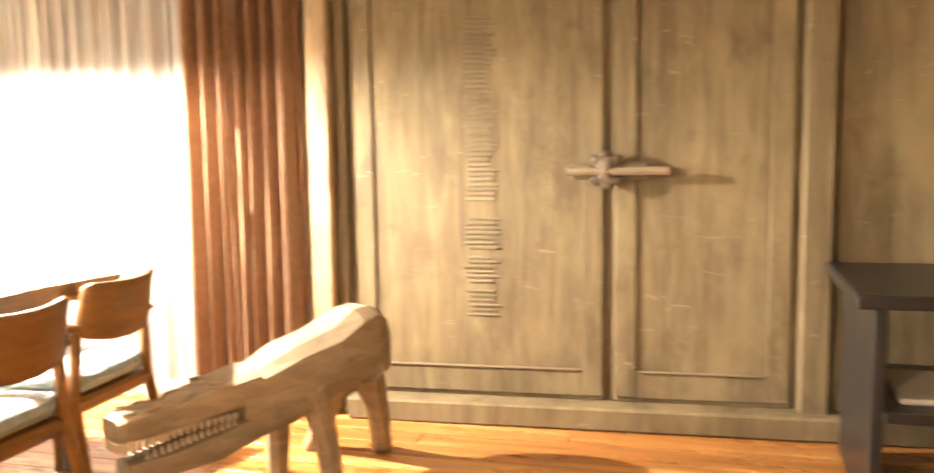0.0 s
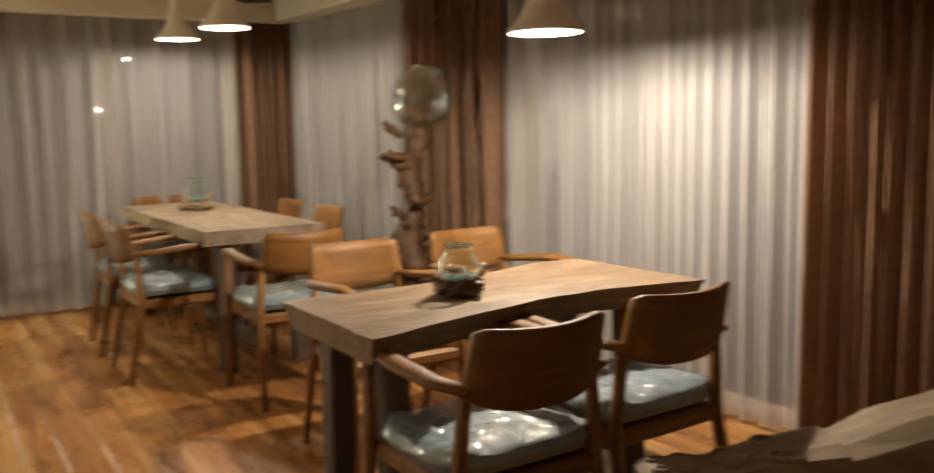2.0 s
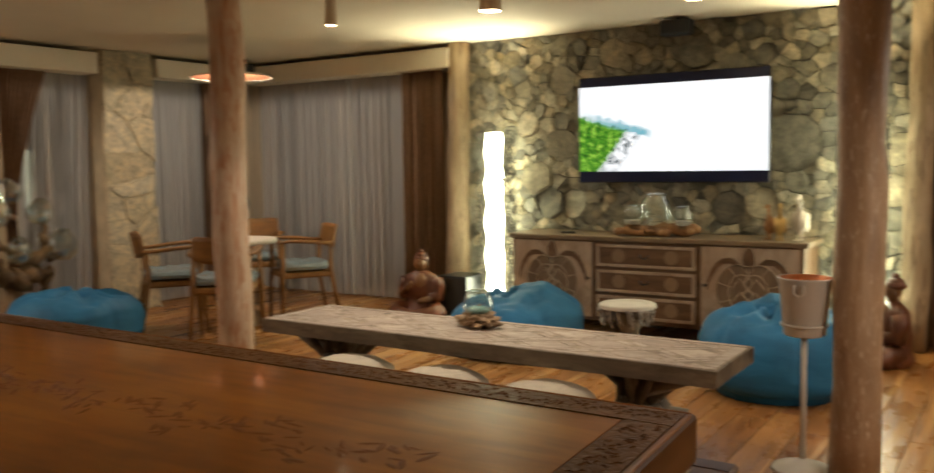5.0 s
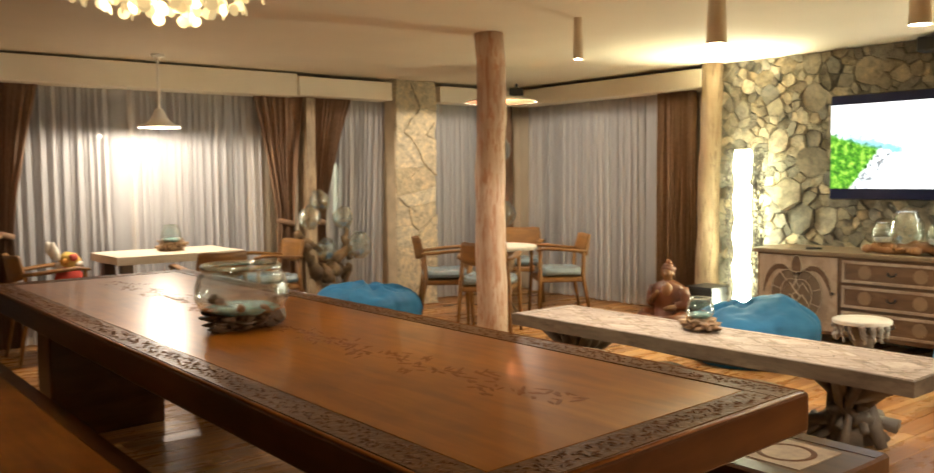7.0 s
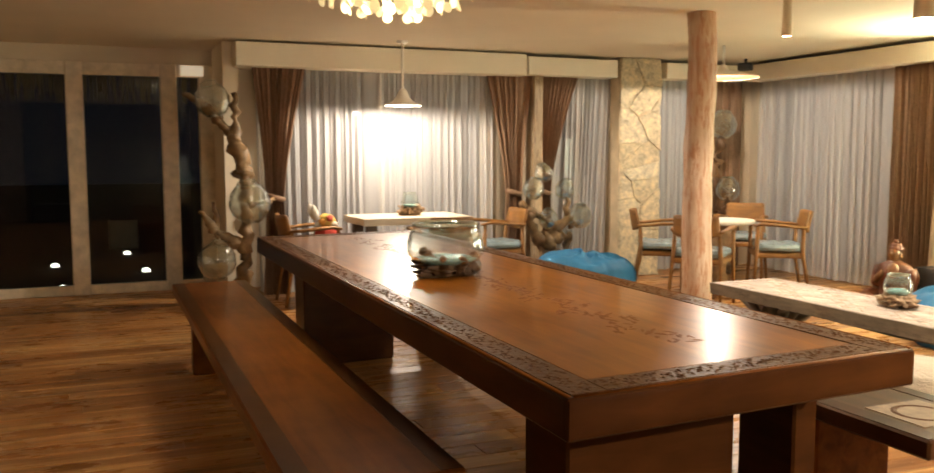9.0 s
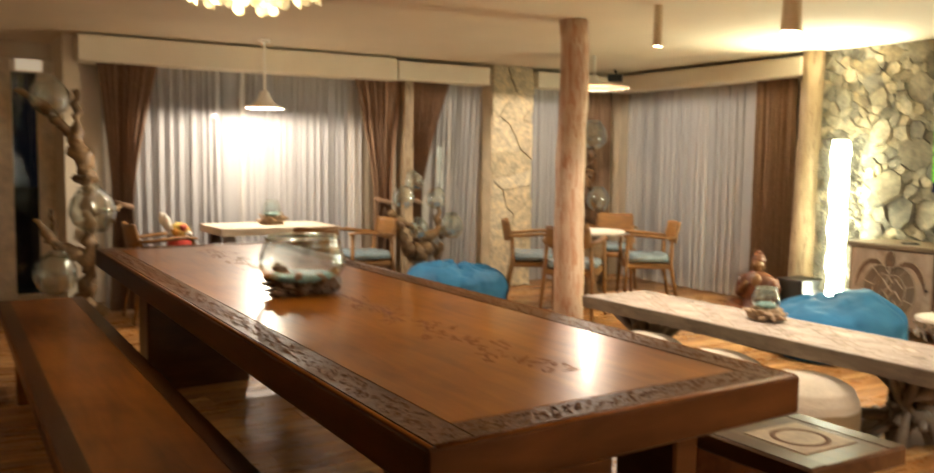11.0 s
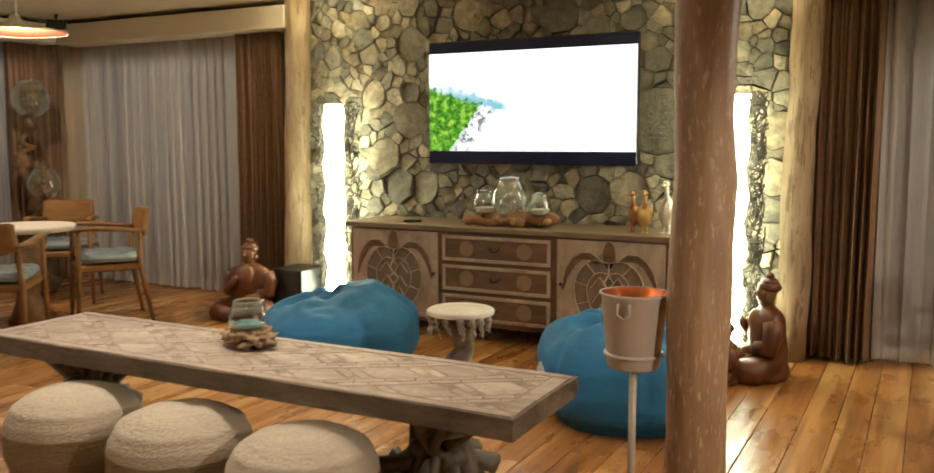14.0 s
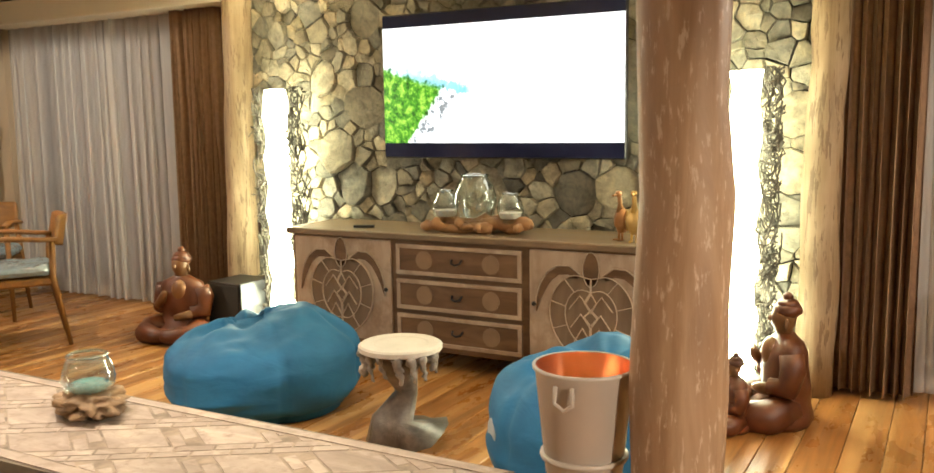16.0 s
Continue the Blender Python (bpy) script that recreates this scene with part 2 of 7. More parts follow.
def mesh_of(bm, name, material, smooth=False):
    me = bpy.data.meshes.new(name)
    bmesh.ops.recalc_face_normals(bm, faces=bm.faces)
    bm.to_mesh(me)
    bm.free()
    if smooth:
        for p in me.polygons:
            p.use_smooth = True
    me.materials.append(material)
    return me


def part(name, bm, material, parent, label="", smooth=False):
    ob = new(name, mesh_of(bm, name, material, smooth))
    ob.parent = parent
    if label:
        tagged(ob, label)
    return ob


def solo(name, bm, material, label, category, group="", kind="", smooth=False):
    return tagged(new(name, mesh_of(bm, name, material, smooth)), label, category, group, kind)


def box(x0, x1, y0, y1, z0, z1, bevel=0.0, bm=None, turn=None, segs=1):
    b = bmesh.new()
    bmesh.ops.create_cube(b, size=1.0)
    for v in b.verts:
        v.co = ((x0 + x1) / 2 + v.co.x * (x1 - x0), (y0 + y1) / 2 + v.co.y * (y1 - y0), (z0 + z1) / 2 + v.co.z * (z1 - z0))
    if bevel:
        bmesh.ops.bevel(b, geom=b.edges[:], offset=bevel, segments=segs, affect="EDGES", profile=0.7)
    if turn:
        bmesh.ops.transform(b, matrix=turn, verts=b.verts)
    return join(bm, b)


def join(bm, b):
    if bm is None:
        return b
    me = bpy.data.meshes.new("joined")
    b.to_mesh(me)
    b.free()
    bm.from_mesh(me)
    bpy.data.meshes.remove(me)
    return bm


def tube(points, radii, seg=8, bm=None, cap=True, wob=0.0, flat=1.0):
    """A skin along points; radii a number or one for each point. flat squeezes it along the second axis."""
    bm = bm or bmesh.new()
    pts = [Vector(p) for p in points]
    if isinstance(radii, (int, float)):
        radii = [radii] * len(pts)
    rings = []
    up = None
    for i, p in enumerate(pts):
        d = (pts[min(i + 1, len(pts) - 1)] - pts[max(i - 1, 0)]).normalized()
        if up is None:
            up = d.orthogonal().normalized() if abs(d.z) > 0.9 else Vector((0, 0, 1))
        side = d.cross(up)
        side = side.normalized() if side.length > 1e-4 else d.orthogonal().normalized()
        up2 = side.cross(d).normalized()
        up = up2
        ring = []
        for k in range(seg):
            a = 2 * math.pi * k / seg
            off = side * math.cos(a) * radii[i] + up2 * math.sin(a) * radii[i] * flat
            q = p + off
            if wob:
                q += off * (noise.noise(q * 9) * wob)
            ring.append(bm.verts.new(q))
        rings.append(ring)
    for a, b in zip(rings, rings[1:]):
        for k in range(seg):
            bm.faces.new((a[k], a[(k + 1) % seg], b[(k + 1) % seg], b[k]))
    if cap:
        bm.faces.new(rings[0][::-1])
        bm.faces.new(rings[-1])
    return bm


def lathe(profile, seg=24, bm=None, at=(0, 0, 0), closed=False):
    bm = bm or bmesh.new()
    rings = []
    for r, z in profile:
        if r < 1e-5:
            rings.append([bm.verts.new((at[0], at[1], at[2] + z))])
        else:
            rings.append([bm.verts.new((at[0] + r * math.cos(2 * math.pi * k / seg), at[1] + r * math.sin(2 * math.pi * k / seg), at[2] + z)) for k in range(seg)])
    pairs = list(zip(rings, rings[1:]))
    if closed:
        pairs.append((rings[-1], rings[0]))
    for a, b in pairs:
        for k in range(seg):
            j = (k + 1) % seg
            f = []
            for v in (a[k % len(a)], a[j % len(a)], b[j % len(b)], b[k % len(b)]):
                if v not in f:
                    f.append(v)
            if len(f) > 2:
                bm.faces.new(f)
    return bm


def blob(rx, ry, rz, at=(0, 0, 0), rough=0.2, freq=3.0, sub=3, seed=0.0, floor=None):
    bm = bmesh.new()
    bmesh.ops.create_icosphere(bm, subdivisions=sub, radius=1.0)
    for v in bm.verts:
        n = v.co.normalized()
        k = 1 + rough * noise.noise(n * freq + Vector((seed, seed * 0.7, 1.3 * seed)))
        v.co = Vector((at[0] + n.x * rx * k, at[1] + n.y * ry * k, at[2] + n.z * rz * k))
        if floor is not None and v.co.z < floor:
            v.co.z = floor
    return bm


# ---- structure ----
CEIL = 2.33
NORTH = pose(-7.25, 4.45, 0, 0, 0, 3.43)  # the dining side's curtain line; local x runs along it

floor = solo("floor", box(-7.6, 2.7, -5.6, 5.3, -0.12, -0.012), M_GAP, "wide oiled teak plank floor, warm orange brown", "floor", kind="structure")
ceiling = solo("ceiling", box(-7.6, 2.7, -5.6, 5.3, CEIL, CEIL + 0.12), M_CEIL, "flat cream painted ceiling", "ceiling", kind="structure")
solo("wall_west", box(-7.62, -7.45, -5.0, 4.6, -0.1, CEIL), M_WALL, "plain beige wall behind the curtains", "wall", kind="structure")
solo("wall_north", box(-0.2, 9.9, 0.16, 0.32, -0.1, CEIL, turn=NORTH), M_WALL, "plain beige wall behind the curtains", "wall", kind="structure")
solo("wall_south", box(-7.45, -1.5, -4.95, -4.78, -0.1, CEIL), M_WALL, "plain beige wall behind the curtains", "wall", kind="structure")
solo("wall_return", box(-1.5, -1.36, -5.55, -4.62, -0.1, CEIL), M_WALL, "short beige return wall beside the glass doors", "wall", kind="structure")
solo("wall_east", box(2.4, 2.55, -5.6, 5.3, -0.1, CEIL), M_WALL, "plain beige end wall", "wall", kind="structure")
solo("wall_over_door", box(-1.36, 2.4, -5.5, -5.38, 2.18, CEIL), M_WALL, "beige wall strip over the glass doors", "wall", kind="structure")


def valance(box_bm, label):
    return solo("valance", box_bm, M_VAL, label, "valance", "curtain valances", "structure")


valance(box(-7.44, -7.02, -4.42, -1.88, 2.12, 2.29, 0.006), "cream painted box valance over the curtains")
valance(box(-7.44, -7.10, 1.82, 4.40, 2.08, 2.285, 0.006), "cream painted box valance over the curtains")
valance(box(0.2, 5.2, -0.20, 0.155, 2.08, 2.285, 0.006, turn=NORTH), "cream painted box valance over the dining curtains")
valance(box(-4.30, -1.45, -4.77, -4.38, 2.10, 2.31, 0.006), "cream painted box valance over the tied curtains")
valance(box(-5.36, -4.315, -4.77, -4.38, 2.11, 2.29, 0.006), "shorter cream painted box valance beside the pilaster")
valance(box(-7.0, -5.97, -4.77, -4.38, 2.12, 2.29, 0.006), "cream painted box valance in the corner")


def fold_phase(u, folds, seed):
    """Uneven folds: wide and narrow ones follow each other."""
    return 2 * math.pi * folds * (u + 1.7 / folds * noise.noise(Vector((u * folds * 0.37, seed, 0))))


def curtain(name, p0, p1, z0, z1, folds, amp, material, label, tie=None, slant=0.0, overlap=1.5):
    """A hanging cloth from p0 to p1 with standing folds that lap over. tie: (height, place along 0..1, bunch width 0..1)."""
    a, b = Vector((*p0, 0)), Vector((*p1, 0))
    run = b - a
    side = Vector((-run.y, run.x, 0)).normalized()
    seed = (p0[0] * 3.1 + p0[1]) % 10
    nu, nv = max(32, int(folds * 14)), 10 if tie else 7
    bm = bmesh.new()
    rows = []
    for j in range(nv + 1):
        v = j / nv
        z = z1 + (z0 - z1) * v
        row = []
        for i in range(nu + 1):
            u = i / nu
            drift = 0.35 * v * noise.noise(Vector((u * folds * 0.3, seed, 20))) / folds
            ph = fold_phase(u + drift, folds, seed)
            big = 0.45 + 1.1 * abs(noise.noise(Vector((u * folds * 0.37, seed, 7 + v * 0.25))))
            k = amp * big * (0.7 + 0.3 * v)
            s = u + overlap * big / (4 * math.pi * folds) * math.sin(2 * ph) * (0.6 + 0.4 * v)
            if tie:
                h = (z - tie[0]) / ((z1 - tie[0]) if z > tie[0] else (tie[0] - z0))
                w = min(1.0, abs(h)) ** 1.3
                width = tie[2] + (1 - tie[2]) * (w if z > tie[0] else 0.25 * w)
                mid = tie[1] + (0.5 - tie[1]) * (w if z > tie[0] else 0)
                s = mid + (s - 0.5) * width
            else:
                s += slant * v
            q = a + run * s + side * (k * math.sin(ph) + 0.25 * amp * math.sin(3 * ph + seed))
            row.append(bm.verts.new((q.x, q.y, z)))
        rows.append(row)
    for r, q in zip(rows, rows[1:]):
        for i in range(nu):
            bm.faces.new((r[i], r[i + 1], q[i + 1], q[i]))
    ob = solo(name, bm, material, label, "curtain", smooth=True)
    if tie:
        c, w = a + run * tie[1], run.length * tie[2] * 0.5 - 0.008
        ring = [c + run.normalized() * w * math.cos(k * math.pi / 10) + side * (amp + 0.03) * math.sin(k * math.pi / 10) + Vector((0, 0, tie[0] + 0.02 * math.cos(k * math.pi / 10))) for k in range(21)]
        part("tie_back", tube(ring, 0.016, 8, flat=1.6), material, ob, "brown cloth tie-back", smooth=True)
    return ob


def along(s, d=0.0):
    p = NORTH @ Vector((s, d, 0))
    return (p.x, p.y)


M_NIGHT = plain("night_glass", (0.010, 0.011, 0.014), 0.03, vary=0.0)


def night_window(n, w, turn):
    """A dark window behind a sheer: local x along the wall, local y into the room."""
    ob = thing("window_%d" % n, "tall dark night window behind the sheer curtain", "window", kind="structure")
    ob.matrix_basis = turn
    part("pane", box(0.04, w / 2 - 0.02, 0.0, 0.008, 0.06, 2.06), M_NIGHT, ob)
    part("pane", box(w / 2 + 0.02, w - 0.04, 0.0, 0.008, 0.06, 2.06), M_NIGHT, ob)
    for a in (0.0, w / 2 - 0.02, w - 0.04):
        part("window_frame", box(a, a + 0.04, 0.0, 0.03, 0.0, 2.10, 0.003), M_VAL, ob)
    part("window_sill", box(0.04, w - 0.04, 0.0, 0.03, 0.0, 0.06, 0.003), M_VAL, ob)


night_window(2, 1.9, pose(-7.448, -2.50, 0, 0, 0, -90))
night_window(3, 1.76, pose(-7.448, 3.98, 0, 0, 0, -90))
night_window(4, 1.80, NORTH @ pose(1.88, 0.158, 0, 0, 0, 180))
night_window(5, 1.90, NORTH @ pose(4.68, 0.158, 0, 0, 0, 180))
night_window(6, 2.2, pose(-3.98, -4.778, 0))
night_window(7, 0.62, pose(-5.40, -4.778, 0))
night_window(8, 1.1, pose(-7.10, -4.778, 0))

WHITE_L = "full-length white sheer curtain in loose folds"
BROWN_L = "full-length chocolate brown curtain in deep folds"
for y0, y1, f in ((-4.42, -2.42, 15), (2.16, 4.02, 11)):
    curtain("sheer_curtain", (-7.27, y0), (-7.27, y1), 0.02, 2.2, f, 0.055, M_SHEER, WHITE_L, overlap=3.0)
for y0, y1, f in ((-2.48, -2.06, 8), (1.82, 2.20, 7), (3.98, 4.42, 8)):
    curtain("brown_curtain", (-7.19, y0), (-7.19, y1), 0.02, 2.2, f, 0.075, M_BROWNCLOTH, BROWN_L, overlap=2.6)
for s0, s1, f in ((0.02, 1.92, 20), (2.74, 4.70, 22)):
    curtain("sheer_curtain", along(s0), along(s1), 0.02, 2.2, f, 0.055, M_SHEER, WHITE_L, overlap=3.0)
for s0, s1, f in ((1.86, 2.80, 13), (4.62, 5.20, 8)):
    curtain("brown_curtain", along(s0, -0.07), along(s1, -0.07), 0.02, 2.2, f, 0.105, M_BROWNCLOTH, BROWN_L, overlap=2.6)
curtain("sheer_curtain", (-4.02, -4.62), (-1.66, -4.62), 0.02, 2.2, 25, 0.045, M_SHEER, WHITE_L, overlap=3.0)
curtain("sheer_curtain", (-5.44, -4.62), (-4.75, -4.62), 0.02, 2.2, 9, 0.045, M_SHEER, "white sheer curtain drawn aside at its foot", slant=0.12)
curtain("sheer_curtain", (-7.15, -4.62), (-5.95, -4.62), 0.02, 2.2, 12, 0.045, M_SHEER, WHITE_L, overlap=3.0)
curtain("brown_curtain", (-7.12, -4.55), (-6.62, -4.55), 0.02, 2.2, 8, 0.06, M_BROWNCLOTH, BROWN_L, overlap=2.6)
TIED = "chocolate brown curtain gathered by a tie-back"
curtain("tied_curtain", (-2.12, -4.54), (-1.60, -4.54), 0.02, 2.2, 7, 0.040, M_BROWNCLOTH, TIED, (0.92, 0.62, 0.30))
curtain("tied_curtain", (-4.46, -4.54), (-3.90, -4.54), 0.02, 2.2, 7, 0.040, M_BROWNCLOTH, TIED, (0.92, 0.42, 0.30))
curtain("tied_curtain", (-5.00, -4.54), (-4.47, -4.54), 0.02, 2.2, 7, 0.040, M_BROWNCLOTH, TIED, (0.92, 0.82, 0.28))


def trunk(name, x, y, r, z1, lean, label, group="", seed=0, m=M_POST):
    pts, rad = [], []
    for i in range(13):
        v = i / 12
        pts.append((x + lean[0] * (v - 0.3) + 0.012 * noise.noise(Vector((v * 3, seed, 0))), y + lean[1] * (v - 0.3) + 0.012 * noise.noise(Vector((v * 3, seed, 5))), v * z1))
        rad.append(r * (1.06 - 0.1 * v + 0.08 * noise.noise(Vector((v * 4, seed, 9)))))
    return solo(name, tube(pts, rad, 24, wob=0.16), m, label, "post", group, smooth=True)


POST_L = "debarked tree trunk post with worn pale patches, floor to ceiling"
trunk("trunk_post", -4.396, 1.848, 0.092, CEIL, (0.0, 0.0), POST_L, "trunk posts", 1)
trunk("trunk_post", -4.352, -1.683, 0.105, CEIL, (0.0, 0.0), "pale debarked tree trunk post with flaking orange patches", "trunk posts", 2, M_FLAKYPOST)
trunk("trunk_post", -7.12, -1.86, 0.098, CEIL, (0.0, 0.05), "pale tree trunk post against the stone wall", "trunk posts", 3, M_PALEPOST)
trunk("trunk_post", -7.12, 1.77, 0.085, CEIL, (0.0, 0.04), "pale tree trunk post against the stone wall", "trunk posts", 4, M_PALEPOST)
solo("wall_post", box(-4.52, -4.42, -4.66, -4.46, 0, 2.11, 0.008), M_PALEPOST, "pale timber mullion between tied curtains", "post", kind="structure")

# ---- camera side of the north wall: old carved double door ----
door = thing("door_1", "old carved wooden double door, greyed and patched", "door", kind="structure")
door.matrix_basis = NORTH.copy()


M_RUNG = wood("worn_rung", (0.085, 0.062, 0.036), (0.155, 0.118, 0.068), (0.235, 0.185, 0.115), (3, 16, 16), 0.7, 0.5)


def dpart(name, bm, label="", m=None, parent=None):
    return part(name, bm, m or M_DOOR, parent or door, label)


dpart("door_post", box(5.24, 5.345, -0.10, 0.155, 0, CEIL, 0.03, segs=3), "pale rounded door post", M_PALEPOST)
dpart("door_jamb", box(5.348, 5.40, -0.045, 0.155, 0, CEIL, 0.008))
for s0, s1 in ((5.42, 6.54), (6.57, 7.30)):
    leaf = dpart("door_leaf", box(s0, s1, -0.02, 0.06, 0.10, CEIL, 0.006))
    dpart("door_stile", box(s0 + 0.01, s0 + 0.10, -0.031, -0.021, 0.12, CEIL, 0.006), parent=leaf)
    dpart("door_stile", box(s1 - 0.10, s1 - 0.01, -0.031, -0.021, 0.12, CEIL, 0.006), parent=leaf)
    dpart("door_rail", box(s0 + 0.10, s1 - 0.10, -0.029, -0.021, 0.12, 0.24, 0.003), parent=leaf)
dpart("door_jamb", box(7.32, 7.44, -0.08, 0.155, 0, CEIL, 0.012))
dpart("door_leaf", box(7.46, 8.3, -0.02, 0.06, 0.10, CEIL, 0.006))
for s0, s1 in ((5.401, 5.419), (6.541, 6.569), (7.301, 7.319), (7.441, 7.459)):
    dpart("meeting_strip", box(s0, s1, -0.004, 0.055, 0.10, CEIL))
dpart("threshold", box(5.40, 8.3, -0.14, 0.155, 0.0, 0.10, 0.01), "worn timber threshold")
rng = random.Random(77)
for k in range(62):
    if 20 < k < 24 or rng.random() < 0.08:
        continue
    z = 0.46 + k * 0.0212
    a, b = 5.935 + rng.uniform(-0.012, 0.018), 6.075 - rng.uniform(-0.012, 0.035)
    dpart("rung", box(a, b, -0.0245 - rng.uniform(0, 0.003), -0.0205, z, z + rng.uniform(0.011, 0.015), 0.003), "worn carved rung" if k == 0 else "", M_RUNG)
for s0, s1 in ((5.53, 6.43), (6.68, 7.19)):
    dpart("rail_lip", box(s0, s1, -0.037, -0.0295, 0.230, 0.240, 0.003), "worn pale lip of the bottom rail", M_RUNG)
lock = dpart("lock_plate", box(6.40, 6.72, -0.075, -0.046, 1.06, 1.13, 0.012), "dark carved wooden lock", plain("lock_wood", (0.13, 0.095, 0.06), 0.6))
dpart("bolt", tube([NORTH.inverted() @ (NORTH @ Vector((6.38 + 0.07 * i, -0.085, 1.095))) for i in range(7)], 0.018, 8), "", plain("bolt_wood", (0.22, 0.17, 0.11), 0.6), lock)
for k in range(8):
    a = k * math.pi / 4
    dpart("petal", blob(0.030, 0.016, 0.022, (6.545 + 0.055 * math.cos(a), -0.078, 1.10 + 0.06 * math.sin(a)), 0.3, 4, 2, k), "", plain("petal_wood", (0.075, 0.052, 0.032), 0.6), lock)
dpart("boss", blob(0.05, 0.03, 0.07, (6.545, -0.075, 1.10), 0.25, 4, 2), "", plain("boss_wood", (0.10, 0.07, 0.045), 0.6), lock)

# ---- stone pilaster on the south wall ----
M_LIME = plain("pale_limestone", (0.62, 0.50, 0.33), 0.9, vary=0.18, scale=5, bumpy=0.6)
pil = thing("wall_pilaster", "pale yellow limestone clad pilaster between curtains", "pilaster", kind="structure")
part("core", box(-5.93, -5.42, -4.78, -4.44, 0, CEIL), M_LIME, pil)

# ---- glass doors to the night ----
M_METAL = plain("pale_brass", (0.62, 0.50, 0.34), 0.4, 0.4, vary=0.05)
M_FRAME = plain("whitewashed_frame", (0.68, 0.58, 0.44), 0.65, vary=0.2, scale=9, bumpy=0.2)
M_PANE = glass("door_glass", (0.75, 0.8, 0.8), -0.015, 0.4, 0.045)
gd = thing("window_1", "whitewashed timber framed glass doors onto the dark garden", "window", kind="structure")
for x in (-1.30, -0.95, -0.12, 0.72, 1.56, 2.32):
    part("window_frame", box(x - 0.075, x + 0.075, -5.46, -5.34, 0, 2.18, 0.008), M_FRAME, gd)
part("window_head", box(-1.36, 2.4, -5.45, -5.352, 2.06, 2.176), M_FRAME, gd)
for x0, x1 in ((-1.225, -1.025), (-0.875, -0.195), (-0.045, 0.645), (0.795, 1.485), (1.635, 2.245)):
    part("bottom_rail", box(x0, x1, -5.44, -5.36, 0, 0.09, 0.006), M_FRAME, gd)
    sheet = box(x0, x1, -5.405, -5.395, 0.09, 2.06)
    if x0 < -1.2:  # narrow side light, turned so the chandelier's reflection misses the camera
        bmesh.ops.rotate(sheet, cent=((x0 + x1) / 2, -5.40, 1), matrix=Matrix.Rotation(radians(5), 3, "Z"), verts=sheet.verts)
    p = part("pane", sheet, M_PANE, gd)
    p.visible_shadow = False
solo("ground", box(-30, 30, -40, -5.6, -0.3, -0.05), plain("night_ground", (0.03, 0.03, 0.02), 0.95), "dark garden ground outside the glass doors", "ground", kind="structure")

M_DECKLIGHT = glow("deck_light_glow", (1.0, 0.93, 0.80), 4.0)
for x, y in ((-0.62, -9.23), (-0.77, -7.22), (0.23, -8.11), (0.08, -6.10)):
    lamp = thing("deck_light", "small round dome light glowing on the dark deck", "deck light", (x, y, -0.05), group="deck lights")
    part("ring", lathe([(0.045, 0.0), (0.065, 0.0), (0.062, 0.012), (0.046, 0.012)], 20, closed=True), M_METAL, lamp)
    part("lens", lathe([(0.045, 0.0), (0.045, 0.03), (0.036, 0.046), (0.018, 0.054), (0, 0.056)], 20), M_DECKLIGHT, lamp, "glowing lens")
planter = thing("planter", "pale square planter standing on the dark deck", "planter", (-0.60, -10.2, -0.05))
part("pot", box(-0.2, 0.2, -0.2, 0.2, 0, 0.42, 0.02), plain("pale_planter", (0.45, 0.36, 0.24), 0.8), planter)
part("soil", box(-0.17, 0.17, -0.17, 0.17, 0.421, 0.43), plain("planter_soil", (0.03, 0.02, 0.015), 0.9), planter)
eave = bmesh.new()
rng = random.Random(31)
for k in range(420):
    x = rng.uniform(-1.3, 2.3)
    y = rng.uniform(-6.05, -5.85)
    tube([(x, y, 2.35), (x + rng.uniform(-0.04, 0.04), y - 0.02, rng.uniform(1.82, 2.06))], [0.016, 0.006], 4, eave)
solo("thatch_eave", eave, plain("dry_thatch", (0.24, 0.19, 0.08), 0.9, vary=0.4, scale=20), "ragged fringe of dry thatch hanging outside the glass doors", "eave", kind="structure")

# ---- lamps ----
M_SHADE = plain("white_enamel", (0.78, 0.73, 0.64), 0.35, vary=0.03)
M_BULB = glow("bulb_glow", (1.0, 0.80, 0.55), 110.0)


def pendant(x, y, z, r, watts, label="white trumpet-shaped pendant lamp on a white stem", flare=1.0):
    ob = thing("pendant_lamp", label, "pendant lamp", (x, y, z), group="pendant lamps")
    prof = [(r, 0.0), (r * 0.96, 0.015), (r * 0.72, 0.05 * flare), (r * 0.50, 0.10 * flare), (r * 0.36, 0.16 * flare), (r * 0.26, 0.24 * flare), (r * 0.16, 0.30 * flare)]
    part("shade", lathe(prof + [(a - 0.004, b - 0.002) for a, b in prof[::-1]], 32, closed=True), M_SHADE, ob, smooth=True)
    top = prof[-1][1]
    part("stem", tube([(0, 0, top - 0.01), (0, 0, CEIL - z - 0.02)], min(r * 0.13, 0.018 * flare + 0.002), 12), M_SHADE, ob)
    part("ceiling_rose", lathe([(0.0, 0.0), (0.05, 0.0), (0.05, -0.02), (0.03, -0.03), (0, -0.03)], 20, at=(0, 0, CEIL - z)), M_SHADE, ob)
    part("bulb", blob(0.026, 0.026, 0.03, (0, 0, 0.085), 0, sub=2), M_BULB, ob, "glowing warm bulb", smooth=True)
    bulb("pendant_light", (x, y, z + 0.012), watts, WARM, 0.022)
    return ob


